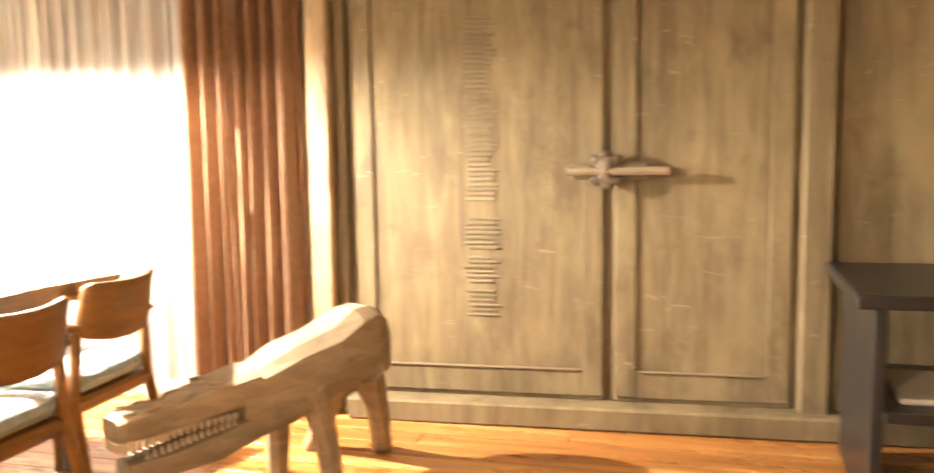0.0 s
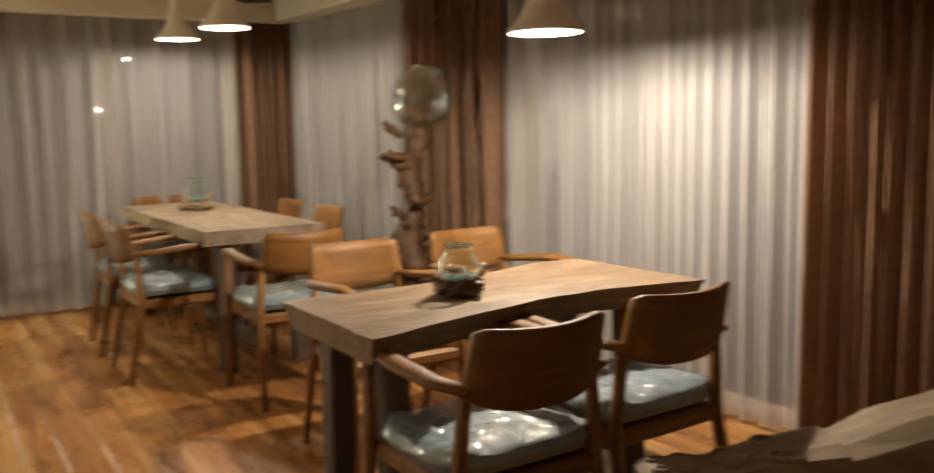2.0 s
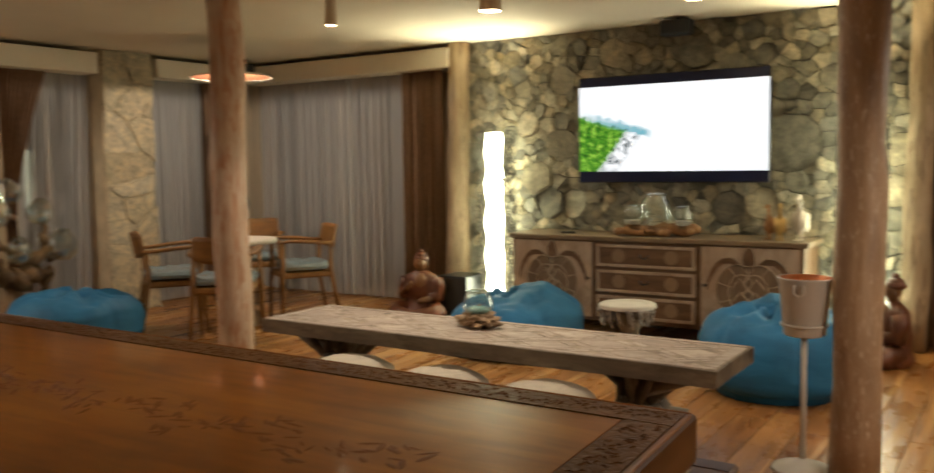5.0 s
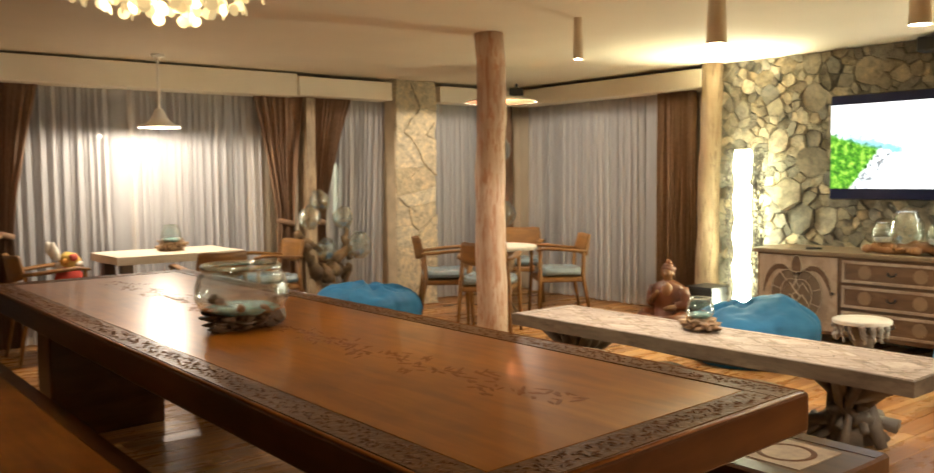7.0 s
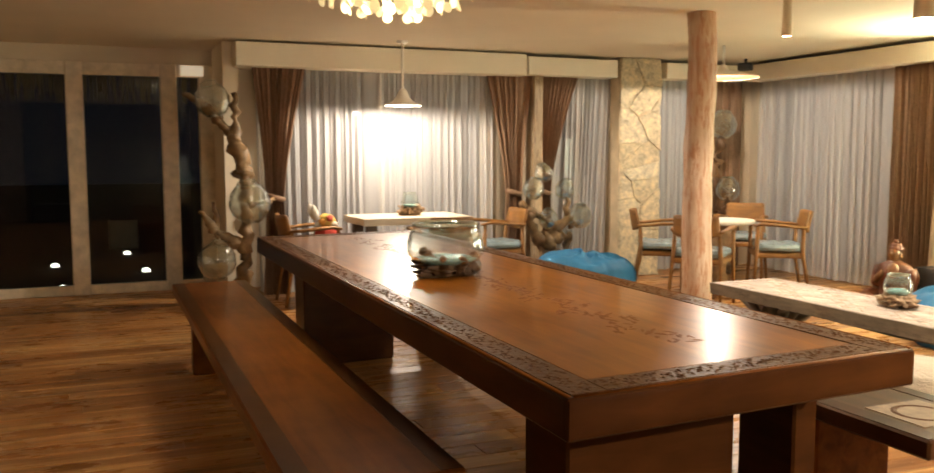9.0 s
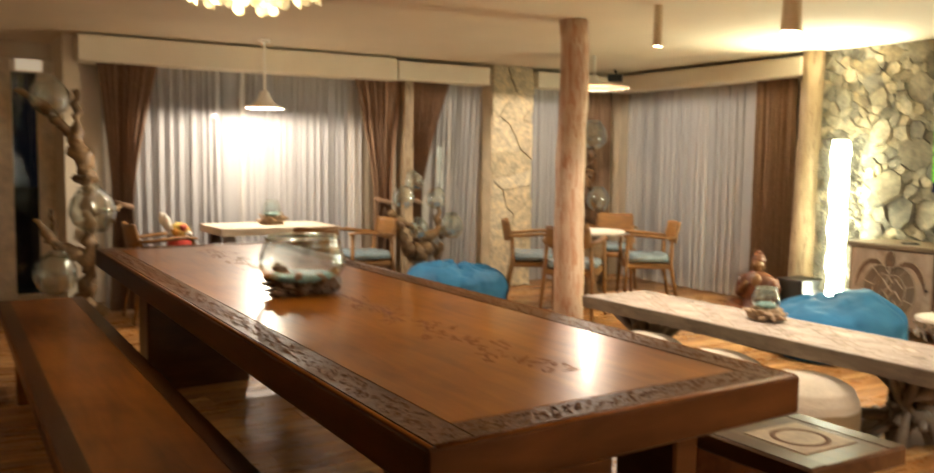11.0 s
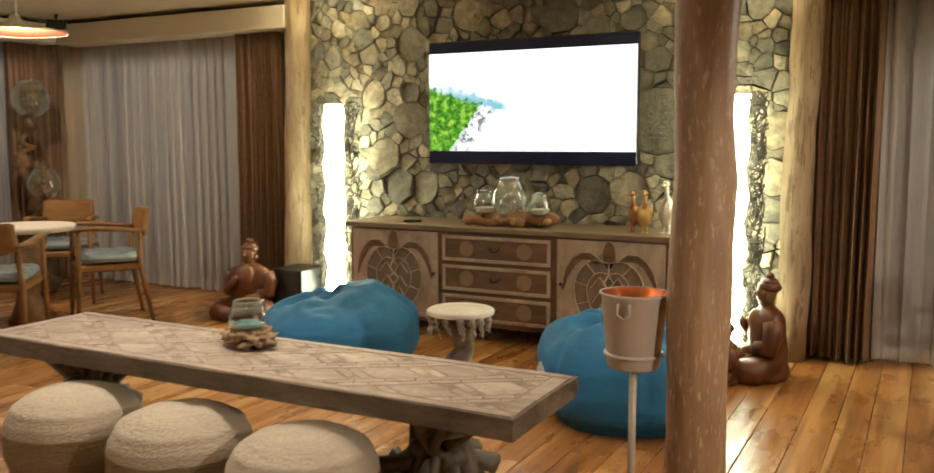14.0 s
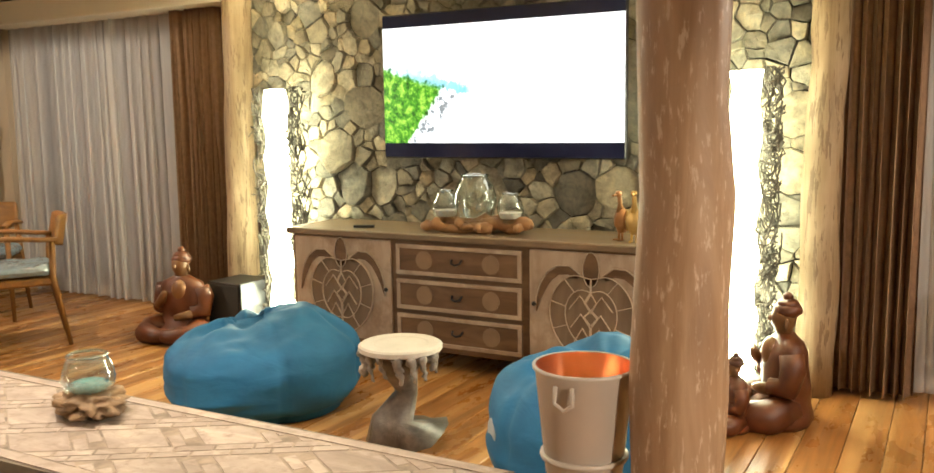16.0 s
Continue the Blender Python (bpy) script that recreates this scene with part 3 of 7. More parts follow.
pendant(-3.08, 3.80, 1.575, 0.135, 185)
pendant(-6.62, 3.42, 1.875, 0.14, 30)
pendant(-5.58, 3.42, 1.84, 0.14, 64)
pendant(-2.85, -3.98, 1.752, 0.165, 110, "flat white cone pendant lamp on a thin stem", 0.5)
M_COPPER = plain("copper", (0.80, 0.40, 0.22), 0.3, 1.0, vary=0.08)
M_COPPERPAINT = plain("copper_paint", (0.34, 0.125, 0.060), 0.5, 0.2, vary=0.06)
disc = thing("disc_lamp", "wide shallow copper-lined pendant lamp with white top", "pendant lamp", (-5.73, -3.15, 2.02), group="pendant lamps")
prof = [(0.33, 0.0), (0.325, 0.012), (0.16, 0.045), (0.05, 0.07), (0.03, 0.12)]
part("shade", lathe(prof, 40), M_SHADE, disc, smooth=True)
part("lining", lathe([(0.322, 0.003), (0.155, 0.036), (0.04, 0.06), (0, 0.06)], 40), M_COPPERPAINT, disc, "copper lining", smooth=True)
part("stem", tube([(0, 0, 0.1), (0, 0, 0.30)], 0.012, 10), M_SHADE, disc)
part("bulb", blob(0.03, 0.03, 0.014, (0, 0, 0.042), 0, sub=2), M_BULB, disc, "glowing warm bulb", smooth=True)
bulb("disc_light", (-5.73, -3.15, 2.028), 80, WARM, 0.02)


def can(x, y, z, watts, r=0.055):
    ob = thing("can_light", "brass cylinder downlight hanging from the ceiling", "ceiling light", (x, y, z), group="can lights")
    part("barrel", lathe([(r - 0.003, 0.0), (r, 0.004), (r * 0.8, CEIL - z), (0.0, CEIL - z)], 24), M_METAL, ob, smooth=False)
    part("lens", lathe([(0.0, 0.010), (r - 0.005, 0.010), (r - 0.005, 0.004), (0.0, 0.004)], 24), M_BULB, ob, "glowing lens")
    spot_bulb("can_beam", (x, y, z - 0.01), watts, 100, (1.0, 0.91, 0.78), blend=0.8)


can(-4.42, -0.90, 2.07, 85, 0.032)
can(-4.37, 0.17, 2.03, 85)
can(-4.78, 1.05, 2.05, 34)
# unseen lamp, added for the highlight on the great table's top
can(-2.6, 1.0, 2.07, 32)


M_COLUMN = glow("lit_column", (0.97, 1.0, 0.69), 44.0)
M_TWIG = plain("dark_twig", (0.055, 0.045, 0.032), 0.85)


def light_column(x, y):
    ob = thing("light_column", "tall glowing column lamp in a dark twig cage", "floor lamp", (x, y, 0), group="column lamps")
    pts = [(0, 0.006 * math.sin(i * 1.9), 0.04 + i * 0.0833) for i in range(19)]
    rad = [0.070 * (1 + 0.13 * math.sin(i * 1.7 + y)) for i in range(19)]
    part("tube", tube(pts, rad, 20), M_COLUMN, ob, "glowing white tube", smooth=True)
    part("base", lathe([(0, 0), (0.12, 0), (0.12, 0.03), (0.08, 0.04), (0, 0.04)], 24), M_TWIG, ob)
    rng = random.Random(7 if y > 0 else 8)
    for sgn in (-1, 1):
        bm = bmesh.new()
        outer = sgn * y > 0
        for k in range(430 if outer else 340):
            z = rng.uniform(0.06, 1.54)
            p = Vector((rng.uniform(-0.10, 0.04 if outer else 0.02), sgn * rng.uniform(0.082, 0.155), z))
            q = p + Vector((rng.uniform(-0.04, 0.04), rng.uniform(-0.07, 0.07), rng.uniform(-0.06, 0.13)))
            q.z = max(0.05, min(q.z, 1.56))
            q.y = sgn * max(0.08, min(0.16, abs(q.y)))
            mid = (p + q) / 2 + Vector((rng.uniform(-0.02, 0.02), rng.uniform(-0.02, 0.02), 0))
            tube([p, mid, q], [0.004, 0.005, 0.0035], 4, bm)
        part("twig_cage", bm, M_TWIG, ob, "dark tangled twigs")
    up = spot_bulb("column_light", (x, y, 1.57), 190, 108, (0.98, 0.96, 0.70), 0.85, 0.05)
    up.rotation_euler = (math.pi, 0.38, 0)


light_column(-6.93, -1.37)
light_column(-6.93, 1.45)

M_CAPIZ = glow("capiz_glow", (1.0, 0.76, 0.36), 0.55, (0.28, 0.21, 0.10))
chand = thing("chandelier", "wide chandelier of hanging capiz shell discs, lit warm", "chandelier", (-1.60, -0.42, 0))
part("plate", lathe([(0, CEIL), (0.42, CEIL), (0.42, CEIL - 0.03), (0, CEIL - 0.03)], 32), M_SHADE, chand)
rng = random.Random(3)
for k in range(230):
    a, rr = rng.uniform(0, 6.283), 0.46 * math.sqrt(rng.random())
    z = 1.99 + rng.uniform(-0.03, 0.12) + 0.12 * (rr / 0.46) ** 2
    d = box(-0.030, 0.030, -0.002, 0.002, -0.030, 0.030, 0.0)
    bmesh.ops.delete(d, geom=d.verts[:], context="VERTS")
    lathe([(0, -0.002), (0.025, -0.002), (0.025, 0.002), (0, 0.002)], 10, d)
    bmesh.ops.transform(d, matrix=pose(rr * math.cos(a), rr * math.sin(a), z, 90 + rng.uniform(-25, 25), 0, rng.uniform(0, 180)), verts=d.verts)
    part("capiz_disc", d, M_CAPIZ, chand)
bulb("chandelier_light", (-1.60, -0.42, 2.07), 50, WARM, 0.12)


# ---- more materials ----
def lacquer(name, dark, mid, light, grain, carve=0.0, coat=0.35, spec=0.35):
    m, nt, b = mat(name)
    v = coords(nt, grain, shift=3.0)
    g = noise_tex(nt, v, 1.0, 5, 0.55, 0.6)
    big = noise_tex(nt, coords(nt), 1.7, 4, 0.6)
    c = mixc(nt, 0.5, ramp(nt, g, [(0.3, dark), (0.5, mid), (0.75, light)]), ramp(nt, big, [(0.35, dark), (0.65, light)]))
    nt.links.new(c, b.inputs["Base Color"])
    b.inputs["Roughness"].default_value = 0.30
    b.inputs["Coat Weight"].default_value, b.inputs["Coat Roughness"].default_value = coat, 0.07
    b.inputs["Specular IOR Level"].default_value = spec
    h = g
    if carve:
        vo = node(nt, "ShaderNodeTexVoronoi", feature="SMOOTH_F1")
        vo.inputs["Scale"].default_value = 60.0
        warp = noise_tex(nt, coords(nt), 14.0, 2)
        nt.links.new(mixc(nt, 0.12, coords(nt), warp, "ADD"), vo.inputs["Vector"])
        h = vo.outputs[0]
        nt.links.new(mixc(nt, ramp(nt, h, [(0.15, (0.4,) * 3), (0.5, (0, 0, 0))]), c, tuple(x * 0.6 for x in dark)), b.inputs["Base Color"])
        b.inputs["Roughness"].default_value = 0.42
        b.inputs["Coat Weight"].default_value = 0.0
    bump(nt, b, h, carve or 0.08, 0.005 if carve else 0.003)
    return m


M_TOP = lacquer("lacquered_top", (0.105, 0.030, 0.004), (0.205, 0.066, 0.006), (0.31, 0.110, 0.010), (20, 2.4, 20), 0.0, 0.22, 0.06)
M_CARVED = lacquer("carved_border", (0.060, 0.025, 0.008), (0.105, 0.047, 0.015), (0.155, 0.072, 0.024), (12, 4, 12), 0.4, 0.0, 0.06)
M_BENCH = lacquer("bench_wood", (0.07, 0.020, 0.004), (0.145, 0.045, 0.008), (0.23, 0.082, 0.014), (18, 2, 18), 0.0, 0.06, 0.06)
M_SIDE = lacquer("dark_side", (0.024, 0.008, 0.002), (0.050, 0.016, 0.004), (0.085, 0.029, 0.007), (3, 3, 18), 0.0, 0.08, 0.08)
M_SHEEN = plain("sea_glass_pebbles", (0.14, 0.29, 0.265), 0.2, vary=0.5, scale=40, bumpy=1.0)
M_ROOT = wood("driftwood", (0.08, 0.040, 0.018), (0.26, 0.150, 0.07), (0.50, 0.33, 0.18), (9, 9, 9), 0.7, 0.9)
M_ROOTGREY = wood("grey_root", (0.036, 0.026, 0.017), (0.115, 0.090, 0.064), (0.27, 0.222, 0.165), (6, 6, 6), 0.5, 0.9)
M_GLASS = glass("clear_glass", (0.89, 0.925, 0.92))
M_GLOBE = glass("rippled_globe_glass", (0.86, 0.905, 0.90), 0.035, 0.84, 0.22, 0.45)
M_RIMGLASS = glass("thick_rim_glass", (0.80, 0.86, 0.86), -0.014, 0.6, 0.40)
M_BLUE = plain("blue_canvas", (0.012, 0.135, 0.285), 0.7, vary=0.18, scale=5)
crumple = M_BLUE.node_tree
bump(crumple, crumple.nodes["Principled BSDF"], noise_tex(crumple, coords(crumple, (1, 1, 2.6), shift=3.0), 5.0, 4, 0.45, 1.0), 0.22, 0.03)
M_STAND = wood("dark_driftwood", (0.020, 0.009, 0.003), (0.078, 0.036, 0.011), (0.20, 0.098, 0.033), (9, 9, 9), 0.6, 0.9)
M_TREEWOOD = wood("sunbleached_driftwood", (0.050, 0.027, 0.010), (0.165, 0.090, 0.034), (0.33, 0.20, 0.085), (9, 9, 9), 0.6, 0.9)
M_WHITE = plain("chalk_white", (0.62, 0.57, 0.49), 0.75, vary=0.08, bumpy=0.3)
M_SILVER = plain("whitewashed_root", (0.30, 0.27, 0.235), 0.45, vary=0.35, scale=14, bumpy=0.6)
M_BLACK = plain("black_plastic", (0.012, 0.012, 0.013), 0.35, vary=0.2)
M_RED = plain("red_lacquered_carving", (0.120, 0.036, 0.012), 0.4, vary=0.4, scale=6, bumpy=0.2)
M_GREYPAINT = plain("grey_enamel", (0.52, 0.46, 0.39), 0.35, vary=0.04)


def wrapped_cushion():
    """Blue cloth under a loose, creased sheet of clear plastic."""
    m, nt, b = mat("plastic_wrapped_cushion")
    n = noise_tex(nt, coords(nt, shift=9.0), 30.0, 4)
    nt.links.new(ramp(nt, n, [(0.3, (0.13, 0.19, 0.22)), (0.7, (0.19, 0.27, 0.31))]), b.inputs["Base Color"])
    b.inputs["Roughness"].default_value = 0.6
    b.inputs["Coat Weight"].default_value, b.inputs["Coat Roughness"].default_value = 1.0, 0.05
    b.inputs["Coat IOR"].default_value = 2.0
    shard = node(nt, "ShaderNodeTexVoronoi")
    shard.inputs["Scale"].default_value = 24.0
    warp = noise_tex(nt, coords(nt, shift=4.0), 9.0, 3)
    nt.links.new(mixc(nt, 0.10, coords(nt, (1.0, 1.9, 1.0), shift=4.0), warp, "ADD"), shard.inputs["Vector"])
    fold = shard.outputs[0]
    cr = node(nt, "ShaderNodeBump")
    cr.inputs["Strength"].default_value, cr.inputs["Distance"].default_value = 1.0, 0.010
    nt.links.new(fold, cr.inputs["Height"])
    nt.links.new(cr.outputs[0], b.inputs["Coat Normal"])
    bump(nt, b, n, 0.15, 0.004)
    return m


M_CUSHION = wrapped_cushion()


# ---- dining chair, built once; it faces local +x ----
def make_chair():
    ob = thing("dining_chair", "teak armchair with curved back and blue plastic-wrapped seat cushion", "chair", group="teak armchairs")
    for sy in (-1, 1):
        part("leg", tube([(0.225, sy * 0.235, 0.0), (0.205, sy * 0.225, 0.40), (0.20, sy * 0.222, 0.665)], [0.013, 0.019, 0.017], 8), M_TEAK, ob, smooth=True)
        part("leg", tube([(-0.27, sy * 0.225, 0.0), (-0.195, sy * 0.205, 0.42), (-0.205, sy * 0.185, 0.665)], [0.013, 0.020, 0.017], 8), M_TEAK, ob, smooth=True)
        arm = tube([(0.235, sy * 0.218, 0.668), (0.15, sy * 0.232, 0.684), (0.0, sy * 0.236, 0.674), (-0.13, sy * 0.222, 0.660), (-0.225, sy * 0.185, 0.655)], [0.020, 0.031, 0.033, 0.030, 0.026], 10, flat=0.5)
        part("armrest", arm, M_TEAK, ob, smooth=True)
    bm = bmesh.new()
    front, back = [], []
    nu, nv = 14, 5
    for j in range(nv + 1):
        v = j / nv
        r1, r2 = [], []
        for i in range(nu + 1):
            u = -1 + 2 * i / nu
            y = (0.200 - 0.012 * v) * u
            x = -0.265 + 0.055 * u * u - 0.035 * v
            lo = 0.600 + 0.035 * (abs(u) ** 3)
            hi = 0.794 + 0.008 * abs(u) ** 2 - 0.012 * max(0, abs(u) - 0.93) / 0.07
            z = lo + (hi - lo) * v
            r1.append(bm.verts.new((x + 0.011, y, z)))
            r2.append(bm.verts.new((x - 0.011, y, z)))
        front.append(r1)
        back.append(r2)
    for A in (front, back):
        for r, q in zip(A, A[1:]):
            for i in range(nu):
                bm.faces.new((r[i], r[i + 1], q[i + 1], q[i]))
    rim = [[(A[0][i]) for i in range(nu + 1)] + [A[j][nu] for j in range(1, nv + 1)] + [A[nv][i] for i in range(nu - 1, -1, -1)] + [A[j][0] for j in range(nv - 1, 0, -1)] for A in (front, back)]
    n = len(rim[0])
    for k in range(n):
        bm.faces.new((rim[0][k], rim[0][(k + 1) % n], rim[1][(k + 1) % n], rim[1][k]))
    part("backrest", bm, M_TEAK, ob, smooth=True)
    part("seat_frame", box(-0.21, 0.215, -0.215, 0.215, 0.375, 0.425, 0.012), M_TEAK, ob)
    c = bmesh.new()
    bmesh.ops.create_cube(c, size=1)
    bmesh.ops.subdivide_edges(c, edges=c.edges[:], cuts=26, use_grid_fill=True)
    for v in c.verts:
        x, y, z = v.co * 2
        k = (abs(x) ** 4 + abs(y) ** 4) ** 0.25
        m = max(abs(x), abs(y))
        s = m / k if k > 1e-6 else 1
        x, y = x * s, y * s
        edge = max(abs(x), abs(y))
        p = Vector((x * 2.1 + 0.5 * noise.noise(Vector((y * 3, x, 4))), y * 3.4, z))
        crease = abs(noise.noise(p)) + 0.5 * abs(noise.noise(p * 2.3 + Vector((7, 1, 3))))
        puff = 0.040 * (1 - 0.45 * edge ** 5)
        v.co = (-0.010 + 0.210 * x * (1 - 0.05 * abs(z)), 0.238 * y * (1 - 0.05 * abs(z)), 0.468 + z * puff + (0.020 * crease - 0.006 if z > 0 else 0) * (1 - 0.6 * edge ** 6))
    part("cushion", c, M_CUSHION, ob, "pale blue cushion in shiny plastic wrap", smooth=True)
    return ob


M_SLAB = wood("dark_live_slab", (0.075, 0.042, 0.021), (0.18, 0.112, 0.060), (0.32, 0.22, 0.13), (16, 3, 16), 0.5, 1.0, stain=(0.36, 0.265, 0.165), flake=(5, 1.6, 5), crisp=(0.52, 0.66, 0.6))
chair = make_chair()
CHAIRS = [
    (-2.36, 3.04, 181), (-2.45, 3.58, 183),
    (-3.50, 3.33, 0), (-3.58, 3.93, 4),
    (-4.52, 3.33, 180),
    (-5.25, 2.96, 90), (-5.98, 2.96, 88),
    (-5.45, 3.72, -90), (-6.15, 3.74, -90), (-6.98, 3.38, 0),
    (-6.42, -3.66, 42), (-6.06, -2.75, -33), (-5.19, -3.31, 147), (-5.14, -2.64, 219),
    (-3.78, -4.02, 0), (-2.02, -4.12, 180), (-3.0, -3.42, -90),
]
chair.matrix_basis = pose(*CHAIRS[0][:2], 0, 0, 0, CHAIRS[0][2])
for x, y, a in CHAIRS[1:]:
    copy_thing(chair, pose(x, y, 0, 0, 0, a))


# ---- slab dining tables ----
def slab(x0, x1, y0, y1, z0, z1, seed, wob=0.012, nx=10, ny=10):
    """A thick board with live, wavering edges."""
    bm = bmesh.new()
    rows = {}
    for k, z in enumerate((z0, z1)):
        for i in range(nx + 1):
            for j in range(ny + 1):
                u, v = i / nx, j / ny
                x, y = x0 + (x1 - x0) * u, y0 + (y1 - y0) * v
                if i in (0, nx):
                    x += wob * noise.noise(Vector((seed, y * 3, k * 0.6 + i))) * 1.6
                if j in (0, ny):
                    y += wob * noise.noise(Vector((x * 3, seed + 4, k * 0.6 + j))) * 1.2
                rows[i, j, k] = bm.verts.new((x, y, z + (0.0015 * noise.noise(Vector((x * 4, y * 4, seed))) if k else 0)))
    for k in (0, 1):
        for i in range(nx):
            for j in range(ny):
                bm.faces.new((rows[i, j, k], rows[i + 1, j, k], rows[i + 1, j + 1, k], rows[i, j + 1, k]))
    edge = [(i, 0) for i in range(nx)] + [(nx, j) for j in range(ny)] + [(i, ny) for i in range(nx, 0, -1)] + [(0, j) for j in range(ny, 0, -1)]
    for (a, b), (c, d) in zip(edge, edge[1:] + edge[:1]):
        bm.faces.new((rows[a, b, 0], rows[c, d, 0], rows[c, d, 1], rows[a, b, 1]))
    return bm


def dining_table(x0, x1, y0, y1, top, th, label, lengthwise="y", m=None):
    ob = thing("dining_table", label, "table", group="slab dining tables")
    part("tabletop", slab(x0, x1, y0, y1, top - th, top, x0), m or (M_OLD_Y if lengthwise == "y" else M_OLD), ob, smooth=False)
    ix, iy = 0.10, 0.12
    for x in (x0 + ix, x1 - ix):
        for y in (y0 + iy, y1 - iy):
            part("leg", box(x - 0.045, x + 0.045, y - 0.04, y + 0.04, 0, top - th, 0.008), M_GREYLEG, ob)
    if lengthwise == "y":
        for y in (y0 + iy, y1 - iy):
            part("stretcher", box(x0 + ix + 0.045, x1 - ix - 0.045, y - 0.03, y + 0.03, 0.10, 0.16, 0.006), M_GREYLEG, ob)
    else:
        part("stretcher", box(x0 + ix + 0.045, x1 - ix - 0.045, (y0 + y1) / 2 - 0.03, (y0 + y1) / 2 + 0.03, 0.10, 0.16, 0.006), M_GREYLEG, ob)
    return ob


def edge_at(stops, y):
    """A smooth live edge through a few (y, x) stops."""
    for (ya, xa), (yb, xb) in zip(stops, stops[1:]):
        if y <= yb:
            t = max(0.0, (y - ya) / (yb - ya))
            t = t * t * (3 - 2 * t) * 0.4 + t * 0.6
            return xa + (xb - xa) * t
    return stops[-1][1]


EAST = [(2.755, -2.405), (3.0, -2.48), (3.2, -2.53), (3.4, -2.573), (3.6, -2.583), (3.8, -2.555), (4.0, -2.512)]
WEST = [(2.755, -3.02), (3.2, -3.02), (3.55, -3.085), (3.8, -3.16), (4.0, -3.14)]
live = thing("dining_table", "thick dark live-edge slab dining table with grey legs", "table", group="slab dining tables")
top = slab(0, 1, 2.755, 4.0, 0.655, 0.735, 1.7, 0.0, 8, 22)
for v in top.verts:
    low = v.co.z < 0.69
    y = v.co.y
    e, w = edge_at(EAST, y) - (0.055 if low else 0), edge_at(WEST, y) + (0.03 if low else 0)
    u = v.co.x
    wig = 0.006 * noise.noise(Vector((u * 3, y * 9, v.co.z * 20)))
    v.co = (w + (e - w) * u + wig, y + (0.02 if low and y < 2.8 else 0) + 0.02 * (u - 0.4) * (y > 3.95), v.co.z + 0.003 * noise.noise(Vector((u * 6, y * 10, 2))))
part("tabletop", top, M_SLAB, live, "dark weathered live-edge slab")
for lx, ly, sx in ((-2.90, 2.88, -0.03), (-2.56, 2.88, 0.03), (-3.03, 3.84, -0.03), (-2.70, 3.84, 0.03)):
    leg = box(lx - 0.036, lx + 0.036, ly - 0.040, ly + 0.040, 0, 0.66, 0.008)
    for v in leg.verts:
        v.co.x += sx * (1 - v.co.z / 0.66)
    part("leg", leg, M_GREYLEG, live)
for (xa, xb), ly in (((-2.87, -2.59), 2.88), ((-3.0, -2.73), 3.84)):
    part("stretcher", box(xa, xb, ly - 0.03, ly + 0.03, 0.12, 0.19, 0.006), M_GREYLEG, live)
part("stretcher", tube([(-2.73, 2.925, 0.155), (-2.865, 3.795, 0.155)], 0.035, 8), M_GREYLEG, live)
dining_table(-7.00, -4.92, 3.06, 3.70, 0.755, 0.075, "long weathered wood slab dining table with grey legs", "x")
dining_table(-3.35, -2.35, -4.22, -3.55, 0.77, 0.06, "pale whitewashed slab dining table by the tied curtains", "x", wood("pale_slab", (0.40, 0.33, 0.24), (0.55, 0.48, 0.37), (0.68, 0.60, 0.48), (3, 22, 22), 0.5, 0.3))
rt = thing("round_table", "small round pale wooden table on a root pedestal", "table", (-5.70, -3.10, 0))
part("tabletop", lathe([(0, 0.66), (0.30, 0.66), (0.315, 0.675), (0.315, 0.69), (0.305, 0.70), (0, 0.70)], 36), M_WHITE, rt)
part("pedestal", tube([(0, 0, 0.0), (0.02, 0.01, 0.2), (-0.02, 0, 0.4), (0, 0, 0.66)], [0.16, 0.08, 0.07, 0.14], 12, wob=0.5), M_ROOT, rt, smooth=True)

# ---- the great lacquered table and its benches ----
BX0, BX1, BY0, BY1, BZ = -2.414, -1.256, -2.36, 1.865, 0.772
bt = thing("great_table", "long lacquered red-brown table with carved dark borders", "table")
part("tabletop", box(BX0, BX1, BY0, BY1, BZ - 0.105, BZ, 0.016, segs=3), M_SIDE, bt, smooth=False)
part("field", box(BX0 + 0.125, BX1 - 0.125, BY0 + 0.125, BY1 - 0.125, BZ - 0.004, BZ + 0.0015), M_TOP, bt, "glossy orange-brown lacquered field")
for a, b in ((BX0 + 0.005, BX0 + 0.020), (BX1 - 0.020, BX1 - 0.005)):
    part("rim_bead", tube([(a + 0.0075, BY0 + 0.012, BZ - 0.001), (a + 0.0075, BY1 - 0.012, BZ - 0.001)], 0.0075, 8, flat=0.6), M_BENCH, bt, smooth=True)
for a in (BY0 + 0.0125, BY1 - 0.0125):
    part("rim_bead", tube([(BX0 + 0.024, a, BZ - 0.001), (BX1 - 0.024, a, BZ - 0.001)], 0.0075, 8, flat=0.6), M_BENCH, bt, smooth=True)
part("carved_band", box(BX0 + 0.022, BX0 + 0.118, BY0 + 0.02, BY1 - 0.02, BZ - 0.004, BZ + 0.003), M_CARVED, bt, "dark carved scroll band")
part("carved_band", box(BX1 - 0.118, BX1 - 0.022, BY0 + 0.02, BY1 - 0.02, BZ - 0.004, BZ + 0.003), M_CARVED, bt, "dark carved scroll band")
part("carved_band", box(BX0 + 0.122, BX1 - 0.122, BY1 - 0.118, BY1 - 0.022, BZ - 0.004, BZ + 0.003), M_CARVED, bt, "dark carved scroll band")
part("carved_band", box(BX0 + 0.122, BX1 - 0.122, BY0 + 0.022, BY0 + 0.118, BZ - 0.004, BZ + 0.003), M_CARVED, bt, "dark carved scroll band")
